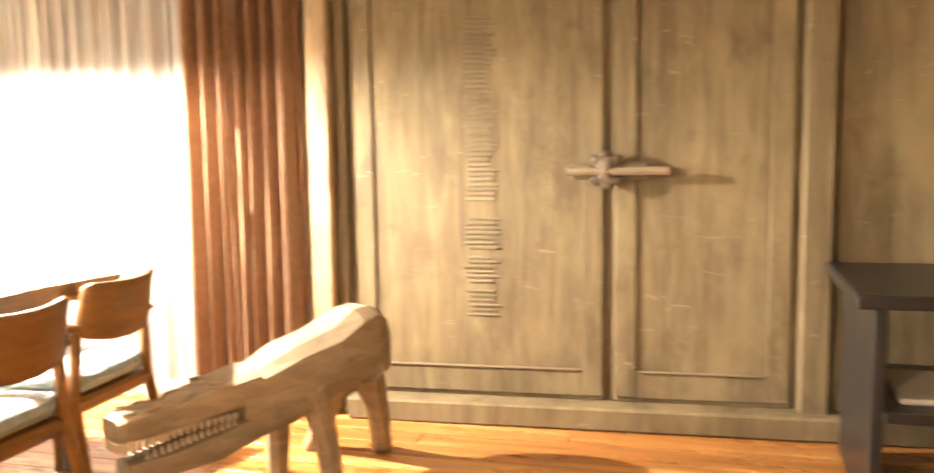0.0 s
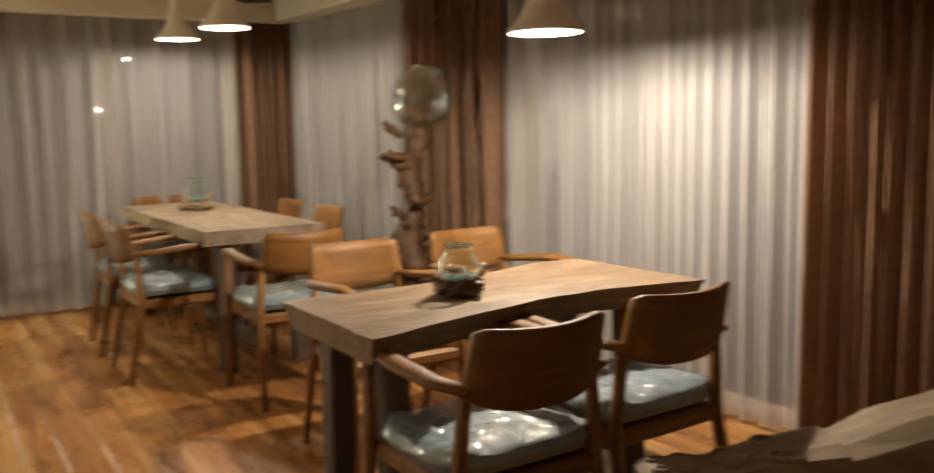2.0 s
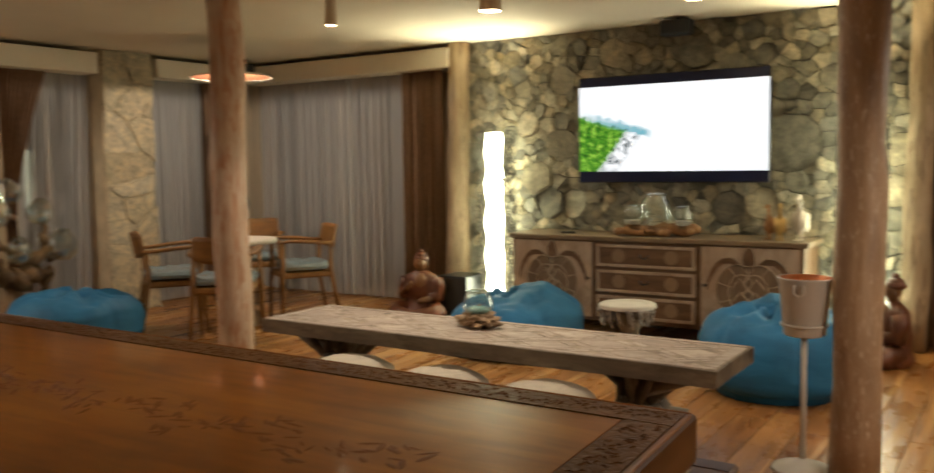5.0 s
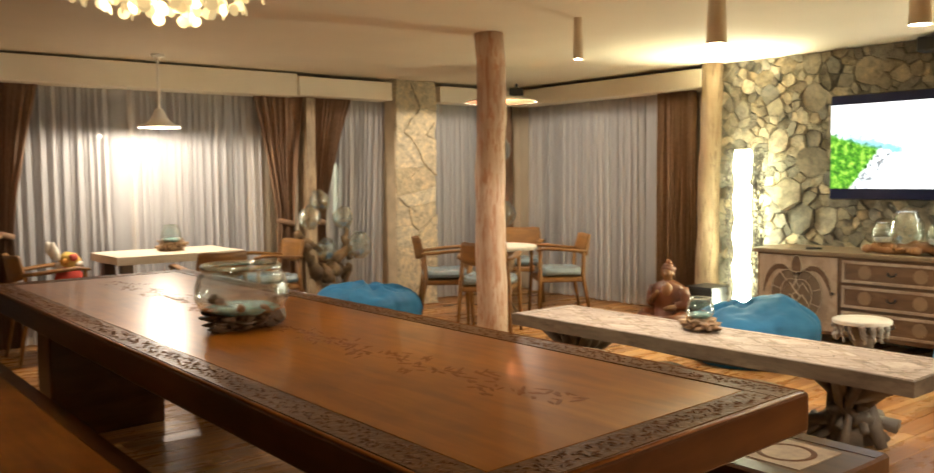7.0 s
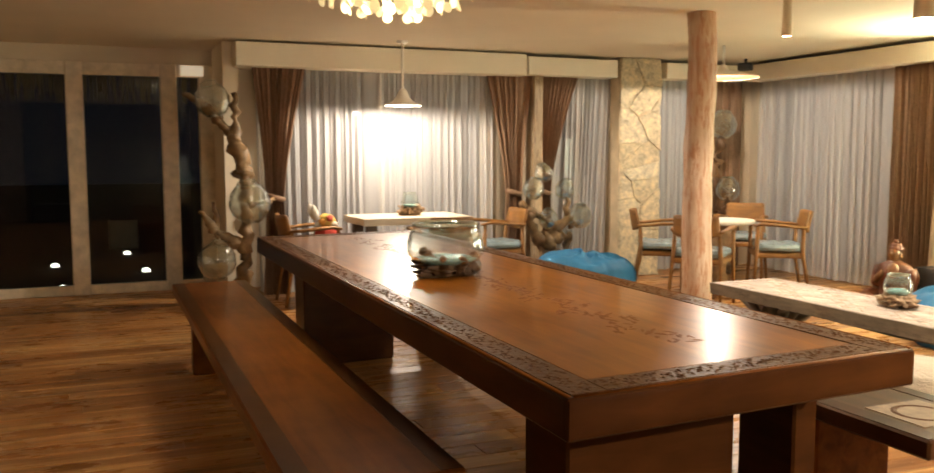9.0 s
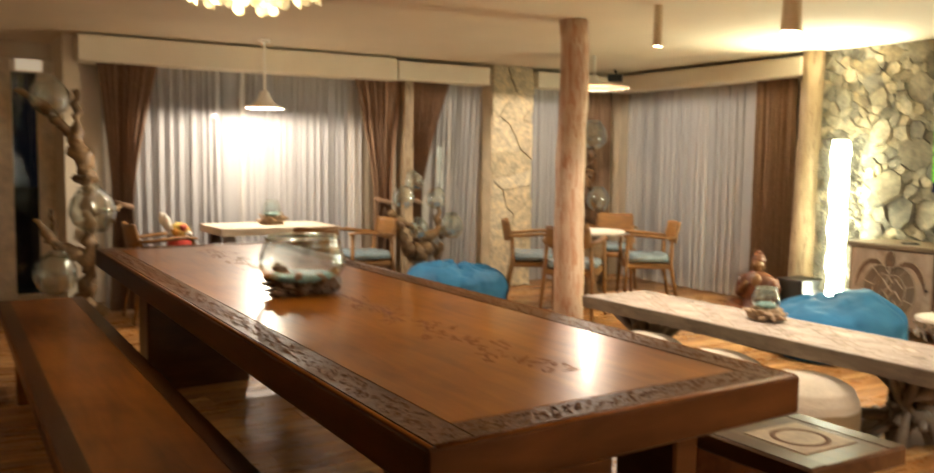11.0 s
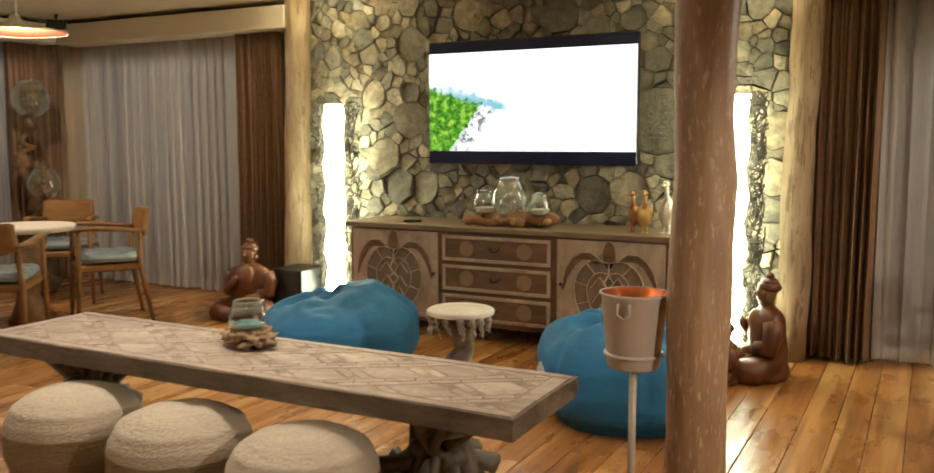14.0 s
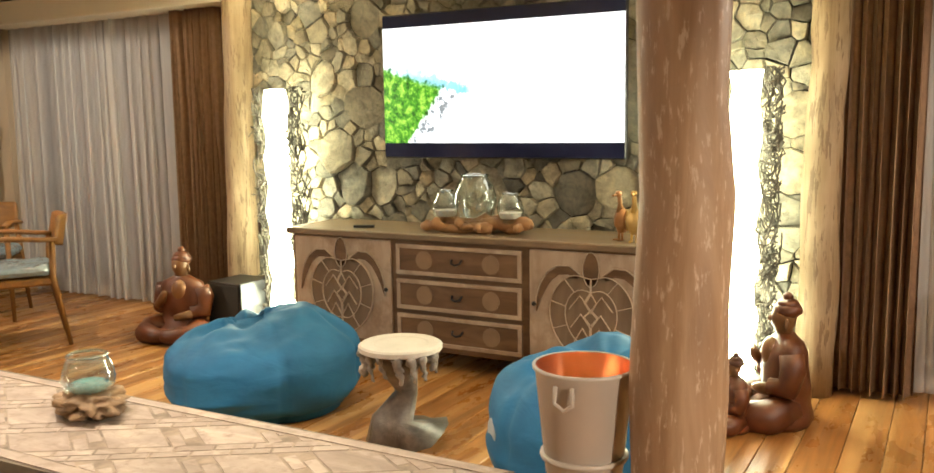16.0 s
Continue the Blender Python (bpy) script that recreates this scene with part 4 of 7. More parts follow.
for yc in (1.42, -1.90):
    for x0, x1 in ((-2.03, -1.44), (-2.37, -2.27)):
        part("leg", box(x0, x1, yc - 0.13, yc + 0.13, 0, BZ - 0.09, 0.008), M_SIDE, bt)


M_CUT = plain("carved_scroll", (0.140, 0.046, 0.007), 0.6, spec=0.15)
vine = bmesh.new()
rng = random.Random(12)
for i in range(330):
    y = BY0 + 0.35 + i * 0.0107
    side = math.sin(i * 0.21) * 0.04
    x, a = -1.85 + side + rng.uniform(-0.06, 0.06), rng.gauss(70, 35)
    leaf = bmesh.new()
    L, W = rng.uniform(0.014, 0.034), rng.uniform(0.004, 0.009)
    ring = [leaf.verts.new((L * math.cos(t) * (1 - 0.2 * math.sin(t)), W * math.sin(t), 0.0)) for t in [k * math.pi / 4 for k in range(8)]]
    mid = leaf.verts.new((0, 0, 0.0012))
    for k in range(8):
        leaf.faces.new((ring[k], ring[(k + 1) % 8], mid))
    bmesh.ops.transform(leaf, matrix=pose(x, y, BZ + 0.0020, 0, 0, a), verts=leaf.verts)
    join(vine, leaf)
part("carved_vine", vine, M_CUT, bt, "dark carved leaf scroll down the middle")
M_DEEPCUT = plain("deep_carving", (0.082, 0.034, 0.012), 0.6, spec=0.10)
M_RAISED = plain("raised_carving", (0.105, 0.044, 0.014), 0.6, spec=0.10)


def scroll(name, x0, x1, y0, y1, m, z, size, seed):
    """Curling leaves carved along a band."""
    rng = random.Random(seed)
    out = bmesh.new()
    lengthwise = (y1 - y0) > (x1 - x0)
    run = (y1 - y0) if lengthwise else (x1 - x0)
    n = int(run / 0.013)
    for i in range(n):
        t = (i + 0.5) / n
        sway = rng.uniform(0.08, 0.92)
        x, y = (x0 + (x1 - x0) * sway, y0 + run * t) if lengthwise else (x0 + run * t, y0 + (y1 - y0) * sway)
        L, W = size * rng.uniform(0.7, 1.3), size * rng.uniform(0.25, 0.45)
        leaf = bmesh.new()
        ring = [leaf.verts.new((L * math.cos(a), W * math.sin(a) + 0.3 * L * math.cos(a) ** 2, 0.0)) for a in [k * math.pi / 4 for k in range(8)]]
        mid = leaf.verts.new((0, 0.1 * L, 0.0025))
        for k in range(8):
            leaf.faces.new((ring[k], ring[(k + 1) % 8], mid))
        bmesh.ops.transform(leaf, matrix=pose(x, y, z, 0, 0, rng.uniform(0, 360)), verts=leaf.verts)
        join(out, leaf)
    tagged(part(name, out, m, bt), "carved leaf scroll", kind="stuff")


for k, (a, b, c, d) in enumerate(((BX0 + 0.03, BX0 + 0.11, BY0 + 0.03, BY1 - 0.03), (BX1 - 0.11, BX1 - 0.03, BY0 + 0.03, BY1 - 0.03), (BX0 + 0.13, BX1 - 0.13, BY1 - 0.11, BY1 - 0.03), (BX0 + 0.13, BX1 - 0.13, BY0 + 0.03, BY0 + 0.11))):
    scroll("carved_hollow", a, b, c, d, M_DEEPCUT, BZ + 0.0032, 0.010, 50 + k)
    scroll("carved_foliage", a, b, c, d, M_RAISED, BZ + 0.0036, 0.011, 60 + k)


for ob in bt.children:
    ob.data.transform(Matrix(((1, 0, 0, 0), (0.055, 1, 0, 0.055 * 2.2), (0, 0, 1, 0), (0, 0, 0, 1))))


def bench(x0, x1, y0, y1, label, m=None):
    ob = thing("bench", label, "bench", group="lacquered benches")
    part("seat", box(x0, x1, y0, y1, 0.385, 0.45, 0.008), m or M_BENCH, ob)
    for a, b in ((x0 + 0.008, x0 + 0.075), (x1 - 0.075, x1 - 0.008)):
        part("carved_band", box(a, b, y0 + 0.01, y1 - 0.01, 0.446, 0.452), M_SIDE, ob, "darker plain edge band")
    for y in (y0 + 0.75, y1 - 0.55):
        part("leg", box(x0 + 0.05, x1 - 0.05, y - 0.05, y + 0.05, 0, 0.385, 0.008), M_BENCH, ob)
    return ob


bench(-1.22, -0.73, -2.58, 1.42, "long lacquered red-brown bench with carved edges")
M_BENCHDARK = lacquer("worn_dark_bench", (0.034, 0.013, 0.005), (0.072, 0.030, 0.011), (0.118, 0.054, 0.021), (18, 2, 18), 0.0, 0.04, 0.10)
rb = bench(-3.06, -2.60, -2.30, 1.76, "long lacquered bench with a carved panel at its end", M_BENCHDARK)
part("end_panel", box(-2.95, -2.70, 1.42, 1.66, 0.445, 0.4525), plain("sanded_panel", (0.24, 0.165, 0.10), 0.6, vary=0.3, scale=20), rb, "pale square carved panel")
part("panel_ring", lathe([(0.075, 0.4525), (0.085, 0.4545), (0.095, 0.4525)], 28, at=(-2.825, 1.54, 0)), M_DEEPCUT, rb)

# ---- low carved table with root legs ----
LX0, LX1, LY0, LY1, LZ = -4.575, -4.035, -1.115, 1.395, 0.468
M_CARVETOP = wood("pale_carved_top", (0.20, 0.142, 0.108), (0.37, 0.285, 0.222), (0.54, 0.44, 0.355), (14, 4, 14), 0.7, 0.8, stain=(0.25, 0.18, 0.135), flake=(4, 4, 4))
M_CARVEGAP = plain("carved_groove", (0.27, 0.205, 0.15), 0.85, vary=0.5, scale=12)
M_LTEDGE = wood("greyed_table_edge", (0.065, 0.045, 0.028), (0.15, 0.11, 0.07), (0.26, 0.20, 0.135), (14, 3, 14), 0.75, 0.9, stain=(0.07, 0.048, 0.03), flake=(2, 1, 3))
lt = thing("low_table", "long low pale wooden table with carved lattice top on root legs", "table")
part("tabletop", slab(LX0, LX1, LY0, LY1, LZ - 0.075, LZ - 0.004, 3.3, 0.008), M_LTEDGE, lt)


def plate(poly, z0, z1, inset):
    """A raised flat piece over a convex outline."""
    bm = bmesh.new()
    c = sum((Vector((*p, 0)) for p in poly), Vector()) / len(poly)
    lo = [bm.verts.new((p[0], p[1], z0)) for p in poly]
    hi = []
    for p in poly:
        d = Vector((c.x - p[0], c.y - p[1], 0))
        d = d.normalized() * min(inset, d.length * 0.4)
        hi.append(bm.verts.new((p[0] + d.x, p[1] + d.y, z1)))
    bm.faces.new(hi)
    n = len(poly)
    for i in range(n):
        bm.faces.new((lo[i], lo[(i + 1) % n], hi[(i + 1) % n], hi[i]))
    return bm


def clip_poly(poly, a, b, c):
    """Keep the side a*x + b*y <= c."""
    out = []
    for p, q in zip(poly, poly[1:] + poly[:1]):
        dp, dq = a * p[0] + b * p[1] - c, a * q[0] + b * q[1] - c
        if dp <= 0:
            out.append(p)
        if dp * dq < 0:
            t = dp / (dp - dq)
            out.append((p[0] + (q[0] - p[0]) * t, p[1] + (q[1] - p[1]) * t))
    return out


def clip_rect(poly, x0, x1, y0, y1):
    for a, b, c in ((1, 0, x1), (-1, 0, -x0), (0, 1, y1), (0, -1, -y0)):
        poly = clip_poly(poly, a, b, c)
        if len(poly) < 3:
            return None
    return poly


part("carved_ground", box(LX0 + 0.02, LX1 - 0.02, LY0 + 0.02, LY1 - 0.02, LZ - 0.01, LZ - 0.003), M_CARVEGAP, lt)
g = 0.0028
for x0, x1 in ((LX0 + 0.012, LX0 + 0.05), (LX1 - 0.05, LX1 - 0.012)):
    part("carved_rim", plate([(x0, LY0 + 0.01), (x1, LY0 + 0.01), (x1, LY1 - 0.01), (x0, LY1 - 0.01)], LZ - 0.006, LZ - 0.0005, 0.004), M_CARVETOP, lt)
for y0, y1 in ((LY0 + 0.012, LY0 + 0.07), (LY1 - 0.07, LY1 - 0.012)):
    part("carved_rim", plate([(LX0 + 0.054, y0), (LX1 - 0.054, y0), (LX1 - 0.054, y1), (LX0 + 0.054, y1)], LZ - 0.006, LZ - 0.0005, 0.004), M_CARVETOP, lt)
ix0, ix1, iy0, iy1 = LX0 + 0.056, LX1 - 0.056, LY0 + 0.075, LY1 - 0.075
# a lattice of diamonds framed by two-brick bands
ca, sa = math.cos(radians(33)), math.sin(radians(33))
period, band = 0.235, 0.078
for fam in (0, 1):
    ux, uy = (ca, sa) if fam == 0 else (-ca, sa)   # across the band
    vx, vy = -uy, ux
    for k in range(-9, 10):
        mid = k * period
        for half in (-1, 1):
            for n in range(-26, 27):
                L0 = n * 0.105 + (0.05 if half > 0 else 0)
                if fam == 1:
                    # leave the crossings to the first family
                    cxm = (mid * ux + (L0 + 0.05) * vx, mid * uy + (L0 + 0.05) * vy)
                    off = (cxm[0] * ca + cxm[1] * sa) / period
                    if abs(off - round(off)) * period < band / 2 + 0.035:
                        continue
                quad = []
                for du, dv in ((0, 0), (1, 0), (1, 1), (0, 1)):
                    uu = mid + half * (g / 2 + du * (band / 2 - g))
                    vv = L0 + g / 2 + dv * (0.105 - g)
                    quad.append((-4.305 + uu * ux + vv * vx, 0.14 + uu * uy + vv * vy))
                if half < 0:
                    quad.reverse()
                q = clip_rect(quad, ix0, ix1, iy0, iy1)
                if q and len(q) > 2:
                    w = max(p[0] for p in q) - min(p[0] for p in q)
                    h = max(p[1] for p in q) - min(p[1] for p in q)
                    if w > 0.012 and h > 0.012:
                        part("carved_brick", plate(q, LZ - 0.006, LZ - 0.0012 + 0.0008 * noise.noise(Vector((*q[0], 0)) * 30), 0.004), M_CARVETOP, lt)
for i in range(-10, 11):
    for j in range(-10, 11):
        quad = []
        for a, b in ((0, 0), (1, 0), (1, 1), (0, 1)):
            p = (i + a) * period + (band / 2 + g) * (1 - 2 * a)
            q = (j + b) * period + (band / 2 + g) * (1 - 2 * b)
            # x*ca + y*sa = p ; -x*ca + y*sa = q
            quad.append((-4.305 + (p - q) / (2 * ca), 0.14 + (p + q) / (2 * sa)))
        q = clip_rect(quad, ix0, ix1, iy0, iy1)
        if q and len(q) > 2 and (max(p[0] for p in q) - min(p[0] for p in q)) > 0.02:
            part("carved_diamond", plate(q, LZ - 0.006, LZ - 0.0015, 0.004), M_CARVETOP, lt)


def root_leg(x, y, h, seed, parent, r=0.16, m=None):
    """A bundle of twisted roots between floor and tabletop."""
    rng = random.Random(seed)
    m = m or M_ROOTGREY
    leg = part("root_leg", tube([(x, y, 0), (x + 0.02, y - 0.01, h * 0.3), (x - 0.02, y + 0.02, h * 0.65), (x, y, h)], [r * 0.75, r * 0.5, r * 0.55, r * 0.8], 14, wob=0.9), m, parent, "gnarled grey root", smooth=True)
    for k in range(14):
        a = k * 0.45 + rng.uniform(-0.2, 0.2)
        b = a + rng.uniform(-0.9, 0.9)
        r0, r1, r2 = (r * rng.uniform(*lim) for lim in ((0.9, 1.5), (0.35, 0.8), (0.8, 1.7)))
        p = [(x + r0 * math.cos(a), y + r0 * 1.2 * math.sin(a), 0.025 if k % 2 else h * 0.3), (x + r1 * math.cos(a + 0.3), y + r1 * math.sin(a + 0.3), h * rng.uniform(0.25, 0.45)), (x + r1 * math.cos(b), y + r1 * math.sin(b), h * rng.uniform(0.5, 0.7)), (x + r2 * math.cos(b), y + r2 * 1.5 * math.sin(b), h - 0.02)]
        q = [rng.uniform(0.018, 0.05) for i in range(4)]
        part("root_branch", tube(p, q, 7, wob=0.9), m, leg, smooth=True)
    for k in range(8):
        a = rng.uniform(0, 6.28)
        part("root_knot", blob(rng.uniform(0.03, 0.06), rng.uniform(0.03, 0.06), rng.uniform(0.025, 0.05), (x + 0.6 * r * math.cos(a), y + 0.6 * r * math.sin(a), h * rng.uniform(0.1, 0.8)), 0.6, 3, 2, k), m, leg, smooth=True)
    return leg


root_leg(-4.38, -0.86, LZ - 0.075, 1, lt, 0.13)
root_leg(-4.42, 0.90, LZ - 0.075, 2, lt, 0.145)
part("root_runner", tube([(-4.28, -0.8, LZ - 0.10), (-4.33, -0.3, LZ - 0.12), (-4.27, 0.2, LZ - 0.10), (-4.32, 0.9, LZ - 0.11)], [0.035, 0.028, 0.04, 0.03], 7, wob=0.9), M_ROOTGREY, lt, smooth=True)


# ---- woven pouffes ----
def weave(name, colour):
    m, nt, b = mat(name)
    w = node(nt, "ShaderNodeTexWave", wave_type="BANDS", bands_direction="Z")
    w.inputs["Scale"].default_value, w.inputs["Distortion"].default_value, w.inputs["Detail"].default_value = 60.0, 3.0, 3.0
    w.inputs["Detail Scale"].default_value = 6.0
    nt.links.new(coords(nt), w.inputs["Vector"])
    n = noise_tex(nt, coords(nt, (1, 1, 2.5)), 45, 4, 0.7)
    c = ramp(nt, w.outputs[1], [(0.1, tuple(x * 0.9 for x in colour)), (0.6, colour)])
    nt.links.new(mixc(nt, 0.3, c, ramp(nt, n, [(0.3, tuple(x * 0.7 for x in colour)), (0.7, colour)])), b.inputs["Base Color"])
    b.inputs["Roughness"].default_value = 0.9
    bump(nt, b, noise_tex(nt, coords(nt, (1, 1, 2.5)), 45, 4, 0.7), 0.8, 0.012)
    return m


M_CREAM = weave("cream_rope", (0.62, 0.53, 0.40))
M_TAN = weave("tan_rope", (0.30, 0.21, 0.11))


def pouffe(x, y, seed):
    ob = thing("pouffe", "round woven rope pouffe, cream above and below a tan band", "pouffe", (x, y, 0), seed * 40, "woven pouffes")

    def ring(name, prof, m, label):
        bm = lathe(prof, 72)
        for v in bm.verts:
            a = math.atan2(v.co.y, v.co.x)
            k = 0.94 + 0.014 * noise.noise(Vector((math.cos(a) * 2, math.sin(a) * 2, v.co.z * 9 + seed))) + 0.006 * math.sin(v.co.z * 420) * (v.co.xy.length > 0.1)
            v.co.x, v.co.y = v.co.x * k, v.co.y * k
            v.co.z = 0.96 * v.co.z + 0.006 * noise.noise(Vector((v.co.x * 12, v.co.y * 12, seed))) * (v.co.z > 0.05)
        part(name, bm, m, ob, label, smooth=True)

    def steps(a, b, n):
        return [(a[0] + (b[0] - a[0]) * k / n, a[1] + (b[1] - a[1]) * k / n) for k in range(n)]

    ring("foot", [(0.0, 0.0), (0.19, 0.0)] + steps((0.225, 0.012), (0.252, 0.05), 5) + [(0.252, 0.05)], M_CREAM, "cream woven rope foot")
    ring("base", steps((0.2535, 0.049), (0.272, 0.12), 8) + steps((0.272, 0.12), (0.272, 0.208), 10) + [(0.272, 0.208)], M_TAN, "tan woven rope band")
    ring("top", steps((0.270, 0.206), (0.262, 0.245), 5) + steps((0.262, 0.245), (0.235, 0.296), 6) + steps((0.235, 0.296), (0.17, 0.335), 6) + [(0.13, 0.345), (0.09, 0.350), (0.045, 0.352), (0.0, 0.352)], M_CREAM, "cream woven rope top")
    return ob


pouffe(-3.96, -0.44, 1)
pouffe(-3.97, 0.11, 2)
pouffe(-3.97, 0.66, 3)


# ---- bean bags ----
def bean_bag(x, y, r, h, seed, rz, label, pinch=(0.0, 0.0), crest=(0.0, 0.0, 0.1), long=1.0):
    """Sewn canvas bag: upright slack sides, a top gathered into a pinch with radiating pleats, one side heaped up."""
    na, nf = 128, 56
    bm = bmesh.new()
    rows = []
    for j in range(nf + 1):
        f = -math.pi / 2 + math.pi * j / nf
        rad, zz = max(0.0, math.cos(f)) ** 0.45, math.copysign(abs(math.sin(f)) ** 0.55, math.sin(f))
        row = []
        for i in range(na):
            a = 2 * math.pi * i / na
            ca_, sa_ = math.cos(a), math.sin(a)
            lev = 0.5 + 0.5 * zz
            n1 = noise.noise(Vector((ca_ * 1.1 + seed, sa_ * 1.1, lev * 0.8)))
            fold = noise.noise(Vector((ca_ * 1.6 + seed, sa_ * 1.6, lev * 7.0 + 1.5 * n1)))
            seam = min(abs(((a - seed) % (math.pi / 3)) - math.pi / 6), 1)
            R = r * (1 + 0.07 * n1 + 0.055 * fold * (1 - abs(2 * lev - 0.9)) - 0.03 * math.exp(-(seam / 0.05) ** 2) + 0.06 * math.sin(math.pi * min(1, lev * 1.1)))
            u, v = rad * ca_, rad * sa_
            t = max(0.0, min(1.0, (lev - 0.45) / 0.45))
            t = t * t * (3 - 2 * t)
            du, dv = u - pinch[0], v - pinch[1]
            d, al = math.hypot(du, dv), math.atan2(dv, du)
            pleat = math.sin(7 * al + seed + 2 * n1) * math.exp(-(d / 0.5) ** 2) * min(1, d / 0.15)
            heap = crest[2] * math.exp(-((u - crest[0]) ** 2 + (v - crest[1]) ** 2) / 0.24)
            sag = noise.noise(Vector((u * 2.3 + seed, v * 2.3, 3)))
            z = h * (0.46 + 0.46 * zz) + h * t * (0.115 * pleat - 0.15 * math.exp(-(d / 0.16) ** 2) + heap + 0.09 * sag + 0.03 * noise.noise(Vector((u * 6, v * 6, seed))))
            if z < 0.03:
                z = max(0.0, 0.006 * (z + 0.1))
            row.append(bm.verts.new((u * R * long, v * R, z)))
        rows.append(row)
    for p, q in zip(rows, rows[1:]):
        for i in range(na):
            k = (i + 1) % na
            bm.faces.new((p[i], p[k], q[k], q[i]))
    bmesh.ops.remove_doubles(bm, verts=bm.verts, dist=1e-5)
    ob = thing("bean_bag", label, "bean bag", (x, y, 0), rz, "blue bean bags")
    part("bag", bm, M_BLUE, ob, smooth=True)
    part("badge", lathe([(0, 0), (0.055, 0), (0.055, 0.004), (0, 0.004)], 20), plain("pale_badge", (0.40, 0.46, 0.48), 0.7), ob, "pale printed round badge").matrix_basis = pose(r * long * 1.045, 0, h * 0.45, 0, 88, 0)
    return ob


bean_bag(-5.82, -0.53, 0.415, 0.41, 1.0, -35, "slumped bright blue canvas bean bag", (0.12, -0.25), (-0.36, 0.22, 0.23), 1.05)
bean_bag(-5.64, 1.24, 0.40, 0.50, 4.0, -50, "bright blue canvas bean bag with pleated top", (0.15, 0.15), (-0.3, -0.35, 0.10))
bean_bag(-4.42, -3.45, 0.45, 0.41, 7.0, 20, "low flattened bright blue canvas bean bag", (-0.1, 0.1), (0.4, -0.3, 0.10))

# ---- ice bucket on a stand ----
bk = thing("ice_bucket", "grey enamel champagne bucket with copper inside on a pole stand", "ice bucket", (-4.40, 1.645, 0))
part("foot", lathe([(0, 0), (0.125, 0), (0.12, 0.012), (0.05, 0.028), (0.015, 0.05), (0, 0.05)], 32), M_GREYPAINT, bk, smooth=True)
part("pole", tube([(0, 0, 0.03), (0, 0, 0.575)], 0.012, 14), M_GREYPAINT, bk, smooth=True)
part("ring", lathe([(0.082, 0.610), (0.093, 0.610), (0.095, 0.615), (0.093, 0.621), (0.082, 0.621)], 32, closed=True), M_GREYPAINT, bk, smooth=True)
part("bucket", lathe([(0, 0.570), (0.075, 0.570), (0.082, 0.577), (0.104, 0.800), (0.110, 0.805), (0.110, 0.811), (0.103, 0.811)], 36), M_GREYPAINT, bk, smooth=True)
part("lining", lathe([(0.103, 0.810), (0.080, 0.585), (0, 0.583)], 36), M_COPPER, bk, "polished copper lining", smooth=True)
for sg in (-1, 1):
    hb = tube([(sg * 0.112, -0.018, 0.790), (sg * 0.116, -0.020, 0.755), (sg * 0.112, 0.0, 0.740), (sg * 0.116, 0.020, 0.755), (sg * 0.112, 0.018, 0.790)], 0.005, 6)
    part("handle", hb, M_GREYPAINT, bk, smooth=True)

# ---- television ----
tv = thing("television", "large black flat television showing a bright coast scene", "television", (-7.07, 0.085, 1.535))
part("housing", box(-0.035, 0.0, -0.745, 0.745, -0.412, 0.412, 0.006), M_BLACK, tv)
part("wall_bracket", box(-0.13, -0.036, -0.2, 0.2, -0.15, 0.15, 0.004), M_BLACK, tv)


